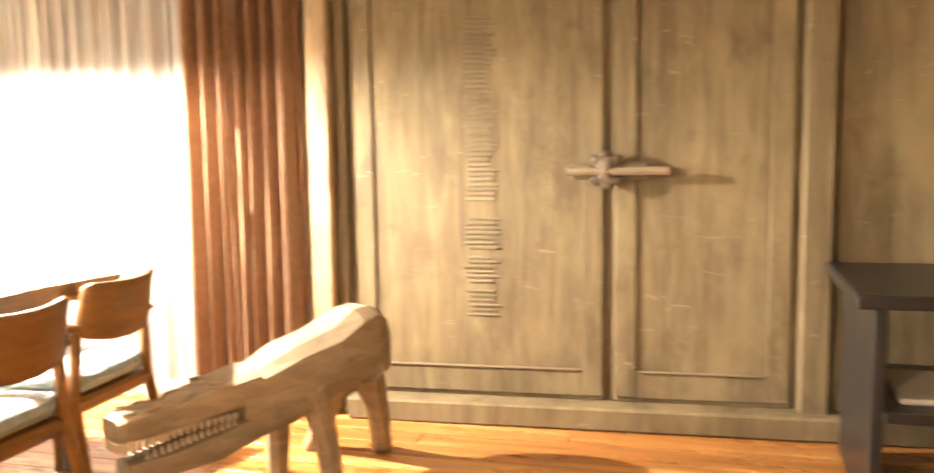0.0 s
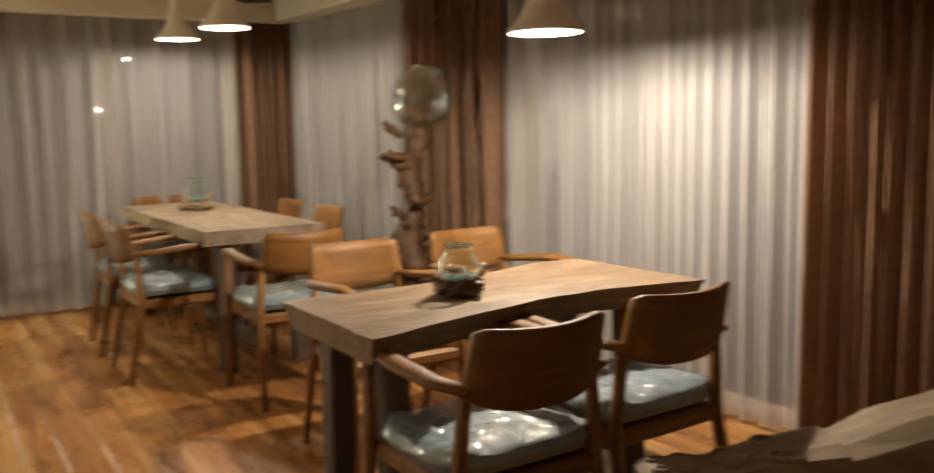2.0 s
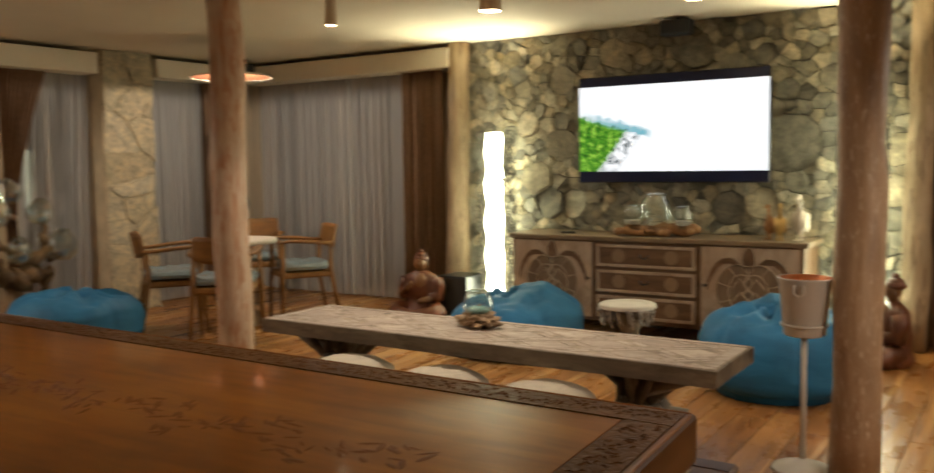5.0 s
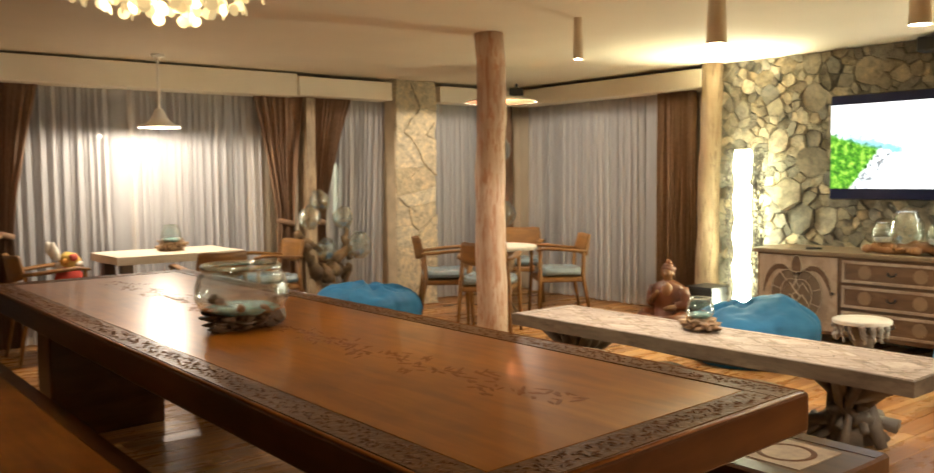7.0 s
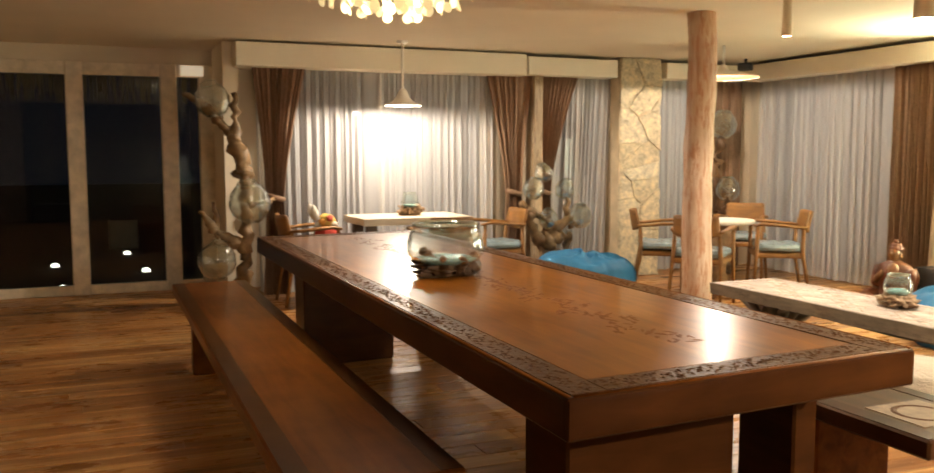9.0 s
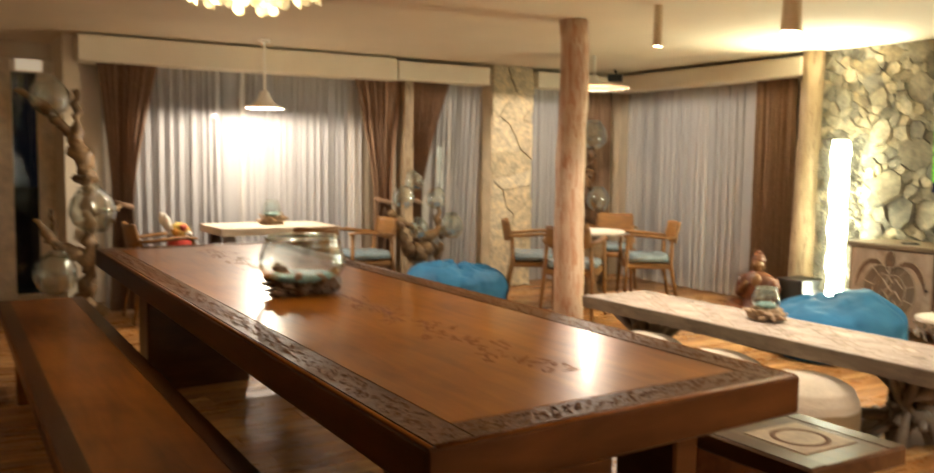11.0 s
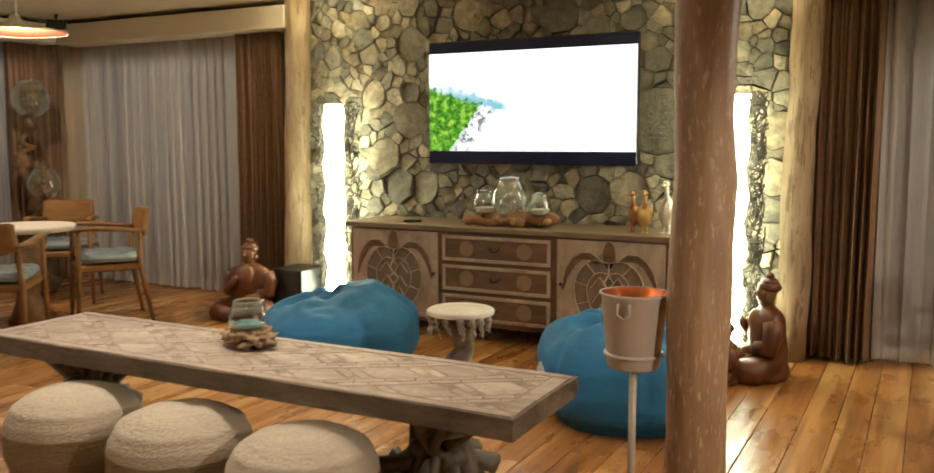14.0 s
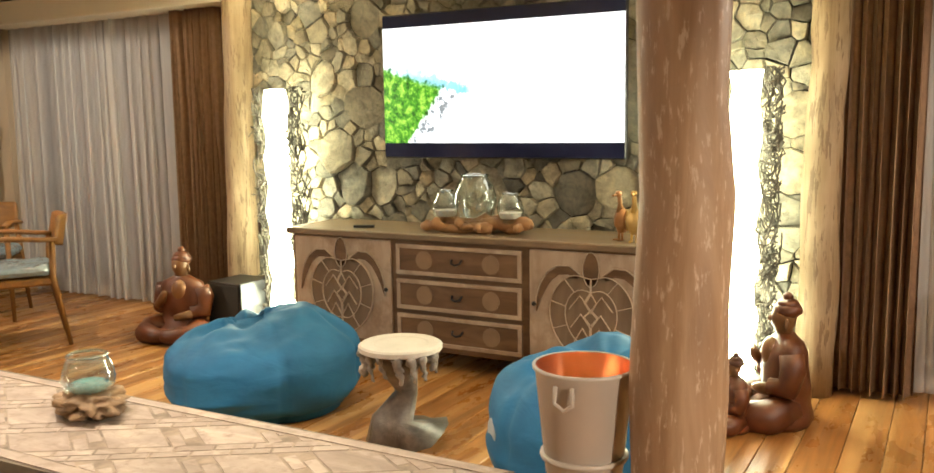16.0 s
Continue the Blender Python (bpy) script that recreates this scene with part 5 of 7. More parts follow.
def screen_material():
    m, nt, b = mat("screen_picture")
    tc = node(nt, "ShaderNodeTexCoord")
    sp = node(nt, "ShaderNodeSeparateXYZ")
    nt.links.new(tc.outputs["Object"], sp.inputs[0])
    wob = noise_tex(nt, coords(nt), 7.0, 5, 0.65)
    fine = noise_tex(nt, coords(nt), 22.0, 4, 0.7)

    def math_node(op, a, b_=None):
        n = node(nt, "ShaderNodeMath", operation=op)
        for i, v in enumerate((a, b_)):
            if v is None:
                continue
            if isinstance(v, (int, float)):
                n.inputs[i].default_value = v
            else:
                nt.links.new(v, n.inputs[i])
        return n.outputs[0]

    y, z = sp.outputs[1], sp.outputs[2]
    shake = math_node("MULTIPLY", math_node("SUBTRACT", fine, 0.5), 0.14)
    # a wooded headland that narrows down to the corner, over pale rocks
    right = math_node("ADD", math_node("ADD", y, math_node("MULTIPLY", z, -0.75)), math_node("ADD", shake, 0.31))
    land = ramp(nt, math_node("ADD", right, 0.5), [(0.47, (1, 1, 1)), (0.50, (0, 0, 0))])
    crest = math_node("ADD", math_node("ADD", z, math_node("MULTIPLY", math_node("ADD", y, 0.74), 0.28)), shake)
    low = ramp(nt, math_node("ADD", crest, 0.5), [(0.60, (1, 1, 1)), (0.63, (0, 0, 0))])
    green = ramp(nt, fine, [(0.34, (0.006, 0.045, 0.003)), (0.5, (0.055, 0.25, 0.012)), (0.66, (0.34, 0.56, 0.07))])
    white = (0.95, 0.98, 1.0)
    c = mixc(nt, mixc(nt, 1.0, land, low, "MULTIPLY"), white, green)
    rock = ramp(nt, math_node("ADD", right, 0.5), [(0.49, (0, 0, 0)), (0.51, (1, 1, 1)), (0.60, (1, 1, 1)), (0.66, (0, 0, 0))])
    rocky = mixc(nt, 1.0, mixc(nt, 1.0, rock, ramp(nt, fine, [(0.47, (0, 0, 0)), (0.55, (1, 1, 1))]), "MULTIPLY"), low, "MULTIPLY")
    c = mixc(nt, rocky, c, (0.17, 0.19, 0.20))
    ridge = math_node("ABSOLUTE", math_node("SUBTRACT", crest, 0.125))
    rm = ramp(nt, ridge, [(0.015, (1, 1, 1)), (0.04, (0, 0, 0))])
    side = ramp(nt, math_node("ADD", y, 0.74), [(0.0, (0, 0, 0)), (0.2, (0.7, 0.7, 0.7)), (0.55, (1, 1, 1)), (0.62, (0, 0, 0))])
    c = mixc(nt, mixc(nt, 1.0, rm, side, "MULTIPLY"), c, (0.16, 0.42, 0.50))
    nt.links.new(c, b.inputs["Emission Color"])
    b.inputs["Emission Strength"].default_value = 2.2
    b.inputs["Base Color"].default_value = (0.02, 0.02, 0.02, 1)
    b.inputs["Roughness"].default_value = 0.2
    return m


M_SCREEN = screen_material()
part("screen", box(0.0005, 0.003, -0.738, 0.738, -0.325, 0.335), M_SCREEN, tv, "lit screen with white sky and green headland")
part("screen_border", box(0.0005, 0.002, -0.738, 0.738, 0.336, 0.405), plain("screen_band", (0.012, 0.016, 0.05), 0.15), tv)
part("screen_border", box(0.0005, 0.002, -0.738, 0.738, -0.405, -0.326), plain("screen_band", (0.012, 0.016, 0.05), 0.15), tv)


# ---- sideboard with turtle doors ----
M_SBDARK = wood("sideboard_brown", (0.07, 0.036, 0.016), (0.14, 0.075, 0.036), (0.23, 0.135, 0.07), (14, 3, 14), 0.5, 0.3)
M_SBPALE = wood("whitewashed_panel", (0.30, 0.215, 0.15), (0.41, 0.31, 0.225), (0.52, 0.42, 0.32), (14, 14, 3), 0.6, 0.35, stain=(0.24, 0.165, 0.11))
M_SHELL = wood("worn_shell_brown", (0.115, 0.074, 0.044), (0.175, 0.118, 0.073), (0.25, 0.18, 0.12), (14, 14, 3), 0.6, 0.3)
M_SBLINE = plain("pale_inlay_line", (0.50, 0.40, 0.30), 0.6)
SX = -6.65
sb = thing("sideboard", "brown and whitewashed wooden sideboard with inlaid turtle doors", "sideboard")
part("body", box(-7.12, SX - 0.012, -1.045, 1.160, 0.10, 0.70, 0.004), M_SBDARK, sb)
part("top", box(-7.14, SX + 0.015, -1.075, 1.190, 0.701, 0.738, 0.006), wood("sideboard_top", (0.10, 0.065, 0.035), (0.19, 0.13, 0.075), (0.28, 0.205, 0.125), (14, 3, 14), 0.45, 0.3), sb)
for y in (-1.0, 1.115):
    for x in (-7.06, SX - 0.07):
        part("foot", box(x - 0.03, x + 0.03, y - 0.03, y + 0.03, 0, 0.10, 0.004), M_SBDARK, sb)


def turtle_shell(w, h, n=40):
    pts = []
    for k in range(n):
        t = 2 * math.pi * k / n
        x = w * math.sin(t) * (1 + 0.10 * math.cos(t))
        z = h * math.cos(t) - 0.16 * h * math.exp(-(math.sin(t) / 0.28) ** 2) * (1 if math.cos(t) > 0 else -0.6)
        pts.append((x, z))
    return pts


def flat_shape(pts, x0, x1):
    bm = bmesh.new()
    lo = [bm.verts.new((x0, p[0], p[1])) for p in pts]
    hi = [bm.verts.new((x1, p[0] * 1.0, p[1])) for p in pts]
    c = bm.verts.new((x1, sum(p[0] for p in pts) / len(pts), sum(p[1] for p in pts) / len(pts)))
    for k in range(len(pts)):
        j = (k + 1) % len(pts)
        bm.faces.new((lo[k], lo[j], hi[j], hi[k]))
        bm.faces.new((hi[k], hi[j], c))
    return bm


def line(pts, r=0.006, closed=False, bm=None):
    pts = [(0.0085, p[0], p[1]) for p in pts]
    if closed:
        pts.append(pts[0])
    return tube(pts, r, 5, bm, flat=0.35)


def turtle_door(y0, y1, knob_y):
    door = part("door", box(SX - 0.012, SX, y0, y1, 0.125, 0.692, 0.003), M_SBPALE, sb, "whitewashed door inlaid with a turtle")
    cy, cz = (y0 + y1) / 2, 0.375
    M = Matrix.Translation((SX, cy, cz))

    def sub(name, bm, m, label=""):
        bmesh.ops.transform(bm, matrix=M, verts=bm.verts)
        return part(name, bm, m, door, label, smooth=False)

    W, Hh = 0.215, 0.225
    shell = turtle_shell(W, Hh)
    sub("shell", flat_shape(shell, 0.0, 0.006), M_SHELL, "dark inlaid turtle shell")
    sub("head", flat_shape([(0.042 * math.sin(t) * (1.0 - 0.2 * math.cos(t)), 0.235 + 0.085 * math.cos(t)) for t in [k * 0.3307 for k in range(19)]], 0.0, 0.006), M_SBDARK)
    for s in (-1, 1):
        fl = [(s * x, z) for x, z in ((0.060, 0.205), (0.115, 0.243), (0.175, 0.240), (0.225, 0.205), (0.262, 0.150), (0.283, 0.085), (0.292, 0.010))]
        inner = [(s * x, z) for x, z in ((0.075, 0.180), (0.120, 0.205), (0.168, 0.200), (0.208, 0.170), (0.240, 0.120), (0.268, 0.065), (0.287, 0.008))]
        sub("flipper", ribbon(fl, inner, 0.006), M_SBDARK)
    bm = line(shell, 0.008, True)
    ring = turtle_shell(W * 0.62, Hh * 0.66)
    line(ring, 0.008, True, bm)
    for k in range(0, 40, 4):
        line([ring[k], shell[k]], 0.007, False, bm)
    for zz in (0.07, -0.02, -0.09):
        ww = W * (0.52 if zz > 0 else 0.5 + 1.2 * zz)
        line([(-ww + 2 * ww * i / 8, zz + 0.035 * math.cos(i * math.pi / 2 + math.pi)) for i in range(9)], 0.009, False, bm)
    line([(0.0, 0.12), (0.03, 0.07), (0.0, 0.02), (-0.03, 0.07)], 0.008, True, bm)
    line([(0.035, 0.0), (0.0, -0.04), (-0.035, 0.0), (0, 0.035)], 0.008, True, bm)
    line([(0.0, -0.05), (0.0, -0.14)], 0.009, False, bm)
    sub("inlay_line", bm, M_SBLINE, "pale inlaid scute lines")
    for s in (-1, 1):
        fo = [(s * x, z) for x, z in ((0.055, 0.208), (0.115, 0.250), (0.178, 0.247), (0.230, 0.210), (0.268, 0.152), (0.289, 0.085), (0.296, 0.005))]
        sub("flipper_line", line(fo, 0.005), M_SBLINE)
    bm = line([(0.042 * math.sin(t), 0.235 + 0.085 * math.cos(t)) for t in [k * 0.3307 for k in range(19)]], 0.006, True)
    sub("head_outline", bm, M_SBLINE)
    part("knob", blob(0.012, 0.012, 0.012, (SX + 0.012, knob_y, 0.42), 0, sub=2), M_BLACK, door, "small dark knob", smooth=True)


def ribbon(a, b, x):
    bm = bmesh.new()
    va = [bm.verts.new((x, *p)) for p in a]
    vb = [bm.verts.new((x, *p)) for p in b]
    wa = [bm.verts.new((0, *p)) for p in a]
    wb = [bm.verts.new((0, *p)) for p in b]
    for i in range(len(a) - 1):
        bm.faces.new((va[i], va[i + 1], vb[i + 1], vb[i]))
        bm.faces.new((va[i], va[i + 1], wa[i + 1], wa[i]))
        bm.faces.new((vb[i], vb[i + 1], wb[i + 1], wb[i]))
    return bm


M_SBROUND = plain("tan_round_inlay", (0.25, 0.165, 0.095), 0.55, vary=0.15)
turtle_door(-1.02, -0.355, -0.385)
turtle_door(0.475, 1.135, 0.505)
for z0 in (0.135, 0.325, 0.515):
    d = part("drawer", box(SX - 0.012, SX + 0.004, -0.315, 0.435, z0, z0 + 0.165, 0.003), M_SBDARK, sb, "brown drawer with pale trim")
    for a, b, c, e in ((-0.315, 0.435, z0, z0 + 0.022), (-0.315, 0.435, z0 + 0.143, z0 + 0.165), (-0.315, -0.293, z0 + 0.023, z0 + 0.142), (0.413, 0.435, z0 + 0.023, z0 + 0.142)):
        part("drawer_trim", box(SX + 0.0035, SX + 0.012, a, b, c, e, 0.002), M_SBPALE, d)
    for yy in (-0.14, 0.26):
        bm = lathe([(0, 0.0), (0.05, 0.0), (0.05, 0.004), (0, 0.004)], 24)
        bmesh.ops.transform(bm, matrix=pose(SX + 0.004, yy, z0 + 0.083, 0, 90, 0), verts=bm.verts)
        part("round_inlay", bm, M_SBROUND, d, "pale round inlay")
    part("pull", tube([(SX + 0.006, 0.03, z0 + 0.095), (SX + 0.022, 0.035, z0 + 0.078), (SX + 0.024, 0.06, z0 + 0.070), (SX + 0.022, 0.085, z0 + 0.078), (SX + 0.006, 0.09, z0 + 0.095)], 0.006, 6), M_BLACK, d, "small dark cup pull", smooth=True)


# ---- glass on driftwood ----
def vessel(prof, seg=32, at=(0, 0, 0)):
    """Thin blown glass from its profile (r, z), open at the top with a rolled lip."""
    r, z = prof[-1]
    q = max(1.0, r / 0.075)
    lip = [(r + 0.003 * q, z + 0.001 * q), (r + 0.0045 * q, z + 0.005 * q), (r, z + 0.009 * q), (r - 0.0045 * q, z + 0.005 * q), (r - 0.003 * q, z)]
    return lathe(prof + lip, seg, at=at)


def rim_of(r, z, at=(0, 0, 0)):
    q = max(0.004, r * 0.055)
    return lathe([(r + q * math.cos(k * math.pi / 4), z + q * math.sin(k * math.pi / 4)) for k in range(8)], 32, at=at, closed=True)


def gnarl(p0, p2, r, seed, bm=None, seg=8):
    rng = random.Random(seed)
    p0, p2 = Vector(p0), Vector(p2)
    pts, rad = [], []
    for i in range(11):
        v = i / 10
        j = (p2 - p0).length * 0.055
        pts.append(p0.lerp(p2, v) + Vector((rng.uniform(-j, j), rng.uniform(-j, j), rng.uniform(-j, j) * 0.5)) * (0 if i in (0,) else 1))
        rad.append(r * (1.08 - 0.55 * v) * rng.uniform(0.68, 1.2))
    return tube(pts, rad, seg, bm, wob=0.9)


BOWL = [(0.0, 0.0), (0.55, 0.03), (0.88, 0.28), (1.0, 0.62), (0.99, 0.95), (0.92, 1.30), (0.82, 1.55)]


TULIP = [(0.0, 0.0), (0.62, 0.04), (0.92, 0.26), (1.0, 0.50), (0.96, 0.80), (0.83, 1.20), (0.66, 1.55)]


def jar_on_wood(x, y, z, r, h, seed, label, wood_w, melt=True, rz=0, lift=0.32, prof=TULIP, m=None, tips=9, low=1.0):
    m = m or M_ROOT
    ob = thing("glass_vase", label, "vase", (x, y, z), rz, "glass vases on driftwood")
    rng = random.Random(seed * 31)
    base = blob(wood_w * 0.42, wood_w * 0.30, h * 0.22 * low, (0, 0, h * 0.18 * low), 0.6, 3.2, 4, seed, floor=0)
    part("driftwood", base, m, ob, "gnarled driftwood base", smooth=True)
    for k in range(tips):
        a = seed + k * 6.48 / tips
        c, s_ = math.cos(a) * wood_w, math.sin(a) * wood_w * 0.75
        k0, k1 = rng.uniform(0.2, 0.3), rng.uniform(0.42, 0.56)
        part("root_tip", gnarl((k0 * c, k0 * s_, h * rng.uniform(0.08, 0.25)), (k1 * c, k1 * s_, h * rng.uniform(0.08, 0.5)), r * rng.uniform(0.15, 0.3), seed * 70 + k), m, ob, smooth=True)
    zs = h * (1 - lift) / 1.55
    part("glass", vessel([(a * r, h * lift + b * zs) for a, b in prof]), M_GLASS, ob, "clear blown glass bowl", smooth=True)
    part("rim", rim_of(prof[-1][0] * r, h * lift + prof[-1][1] * zs + 0.004), M_RIMGLASS, ob, "thick rolled glass rim", smooth=True)
    if melt:
        fill = [(a * r * 0.93, h * lift + 0.004 + b * zs) for a, b in prof[:3]]
        top = fill[-1][1]
        part("pebbles", lathe(fill + [(r * 0.6, top + 0.012), (r * 0.25, top + 0.004), (0, top + 0.009)], 24), M_SHEEN, ob, "sea-green pebbles in the bowl", smooth=True)
    return ob


vase = jar_on_wood(-2.76, 3.22, 0.736, 0.064, 0.150, 1, "clear glass bowl on a dark driftwood foot with a pale stub", 0.17, rz=30, m=M_STAND, lift=0.26, tips=2, low=1.35)
part("stub", gnarl((0.02, 0.03, 0.03), (0.045, 0.088, 0.085), 0.026, 911), M_PALEPOST, vase, "pale broken branch stub", smooth=True)
jar_on_wood(-6.32, 3.40, 0.757, 0.078, 0.20, 2, "clear glass bowl on a pale driftwood foot", 0.30, m=M_PALEPOST, lift=0.2, low=0.6)
jar_on_wood(-4.40, 0.055, 0.471, 0.078, 0.17, 3, "small glass bowl nested in twisted driftwood", 0.30, rz=60, prof=[(0, 0), (0.6, 0.04), (0.92, 0.3), (1.0, 0.65), (0.95, 1.0), (0.82, 1.35), (0.72, 1.55)])
jar_on_wood(-2.88, -3.90, 0.771, 0.085, 0.20, 4, "clear glass bowl on a driftwood foot", 0.24)
jar_on_wood(-1.74, -0.08, 0.774, 0.176, 0.225, 5, "wide glass fishbowl with sea-green glass on driftwood", 0.33, rz=20, lift=0.17, prof=BOWL, m=M_STAND, low=0.8)

trio = thing("glass_vase", "three blown glass vases on one long orange driftwood log", "vase", (-6.84, 0.10, 0.738))
M_LOG = wood("orange_driftwood", (0.12, 0.048, 0.016), (0.275, 0.128, 0.044), (0.43, 0.23, 0.092), (7, 7, 7), 0.6, 0.7)
rngl = random.Random(61)
log = bmesh.new()
for k in range(4):
    off, zz = (-0.06, 0.03, 0.07, -0.01)[k], (0.035, 0.045, 0.030, 0.055)[k]
    y0, y1 = ((-0.30, 0.26), (-0.26, 0.32), (-0.33, 0.10), (-0.12, 0.30))[k]
    n = 12
    pts = [(off + rngl.uniform(-0.015, 0.015), y0 + (y1 - y0) * i / n, zz + rngl.uniform(-0.008, 0.012)) for i in range(n + 1)]
    tube(pts, [0.034 * rngl.uniform(0.6, 1.25) * (0.55 if i in (0, n) else 1) for i in range(n + 1)], 10, log, wob=0.8)
for k in range(14):
    join(log, blob(rngl.uniform(0.02, 0.04), rngl.uniform(0.02, 0.045), rngl.uniform(0.015, 0.03), (rngl.uniform(-0.06, 0.10), rngl.uniform(-0.30, 0.30), rngl.uniform(0.025, 0.06)), 0.5, 3, 2, k))
for v in log.verts:
    v.co.z = max(0.0, v.co.z)
part("driftwood", log, M_LOG, trio, "knotted orange driftwood log", smooth=True)
PEAR = [(0.0, 0.0), (0.42, 0.04), (0.72, 0.18), (0.93, 0.45), (1.0, 0.78), (0.97, 1.02), (0.86, 1.28), (0.70, 1.48), (0.62, 1.58), (0.62, 1.64)]
for yy, rr in ((-0.20, 0.072), (-0.02, 0.116), (0.19, 0.070)):
    part("glass", vessel([(a * rr, 0.045 + b * rr * (1.35 if rr > 0.1 else 1.45)) for a, b in PEAR]), M_GLASS, trio, "clear round glass bowl", smooth=True)
for yy, rr, o in ((-0.20, 0.072, 0), (-0.02, 0.116, 1), (0.19, 0.070, 2)):
    trio.children[1 + o].matrix_basis = pose(0.02, yy, 0)
    if o != 1:
        part("white_sand", lathe([(0, 0.075), (rr * 0.75, 0.085), (rr * 0.9, 0.115), (0, 0.12)], 20), M_WHITE, trio, "white sand").matrix_basis = pose(0.02, yy, 0)

M_GOLD = plain("gilded_wood", (0.55, 0.36, 0.12), 0.35, 0.6, vary=0.2)
M_COPPERWOOD = plain("copper_painted_wood", (0.36, 0.17, 0.06), 0.4, 0.4, vary=0.25)


def duck(x, y, h, m, label, rz=0):
    bm = blob(0.046 * h / 0.3, 0.040 * h / 0.3, 0.078 * h / 0.3, (-0.006, 0, 0.115 * h / 0.3), 0.18, 2, 3)
    for s in (-1, 1):
        join(bm, blob(0.036 * h / 0.3, 0.010 * h / 0.3, 0.060 * h / 0.3, (-0.016, s * 0.038 * h / 0.3, 0.115 * h / 0.3), 0.2, 3, 2))
    k = h / 0.3
    tube([(0.01 * k, 0, 0.16 * k), (0.008 * k, 0, 0.21 * k), (0.014 * k, 0, 0.25 * k)], [0.022 * k, 0.012 * k, 0.012 * k], 8, bm)
    join(bm, blob(0.022 * k, 0.018 * k, 0.018 * k, (0.02 * k, 0, 0.265 * k), 0, sub=2))
    tube([(0.035 * k, 0, 0.262 * k), (0.065 * k, 0, 0.256 * k)], [0.008 * k, 0.005 * k], 6, bm)
    for s in (-1, 1):
        tube([(0, s * 0.012 * k, 0.06 * k), (0.004, s * 0.014 * k, 0.0)], 0.007 * k, 6, bm)
        tube([(-0.004 * k, s * 0.014 * k, 0.006), (0.04 * k, s * 0.018 * k, 0.006)], 0.009 * k, 6, bm, flat=0.5)
    ob = solo("duck_figurine", bm, m, label, "figurine", "duck figurines", smooth=True)
    ob.matrix_basis = pose(x, y, 0.739, 0, 0, rz)


duck(-6.80, 0.90, 0.26, M_COPPERWOOD, "small copper-brown standing duck figurine", -30)
duck(-6.76, 0.98, 0.27, M_GOLD, "small gilded standing duck figurine", 10)
duck(-6.80, 1.10, 0.33, plain("pale_painted_wood", (0.62, 0.55, 0.44), 0.35, vary=0.2), "tall pale standing duck figurine", -10)
rem = solo("remote_control", box(-0.02, 0.02, -0.06, 0.06, 0, 0.015, 0.005), M_BLACK, "black remote control lying on the sideboard", "remote control")
rem.matrix_basis = pose(-6.78, -0.62, 0.739, 0, 0, 25)


# ---- glass globe trees ----
def globe(x, y, z, r, parent, seed):
    prof = [(0.0, -1.0), (0.55, -0.86), (0.92, -0.42), (1.0, 0.05), (0.86, 0.52), (0.60, 0.84), (0.46, 1.02)]
    bm = vessel([(a * r, b * r) for a, b in prof])
    rng = random.Random(seed)
    bmesh.ops.transform(bm, matrix=pose(x, y, z, rng.uniform(-25, 25), rng.uniform(-25, 25), 0), verts=bm.verts)
    part("glass_globe", bm, M_GLOBE, parent, "clear blown glass globe", smooth=True)
    rim = rim_of(0.46 * r, 1.02 * r)
    rng = random.Random(seed)
    bmesh.ops.transform(rim, matrix=pose(x, y, z, rng.uniform(-25, 25), rng.uniform(-25, 25), 0), verts=rim.verts)
    part("rim", rim, M_RIMGLASS, parent, "thick rolled glass rim", smooth=True)


def globe_tree(x, y, label, limbs, globes, seed, m=None):
    m = m or M_STAND
    ob = thing("driftwood_stand", label, "driftwood stand", (x, y, 0), group="driftwood glass stands")
    part("root_base", blob(0.17, 0.15, 0.10, (0, 0, 0.07), 0.5, 2.5, 3, seed, floor=0), m, ob, smooth=True)
    for k, (a, b, r) in enumerate(limbs):
        part("limb", gnarl(a, b, r, seed * 10 + k), m, ob, "weathered driftwood limb" if k == 0 else "", smooth=True)
    for k, (gx, gy, gz, gr) in enumerate(globes):
        globe(gx, gy, gz, gr, ob, seed * 20 + k)
    return ob


globe_tree(-1.44, -4.30, "tall driftwood trunk holding three blown glass globes", [
    ((-0.01, 0, 0.02), (-0.04, 0, 0.50), 0.080), ((-0.04, 0, 0.46), (-0.05, 0, 0.92), 0.075), ((-0.05, 0, 0.88), (-0.04, 0, 1.18), 0.060),
    ((-0.04, 0, 1.14), (0.05, 0, 1.50), 0.092), ((0.05, 0, 1.44), (0.01, 0, 1.86), 0.058), ((0.05, 0, 1.50), (0.28, -0.06, 1.74), 0.060), ((0.26, -0.06, 1.72), (0.45, -0.04, 1.85), 0.040),
    ((-0.03, 0, 0.50), (0.20, 0.02, 0.66), 0.060), ((0.18, 0.02, 0.60), (0.35, 0.03, 0.83), 0.034), ((0.20, 0.0, 0.66), (0.22, 0.0, 0.90), 0.040), ((-0.06, 0, 0.86), (-0.31, 0, 0.93), 0.030)],
    [(0.22, 0.08, 1.78, 0.150), (-0.06, 0.16, 0.90, 0.180), (0.22, 0.10, 0.40, 0.165)], 1, M_TREEWOOD)
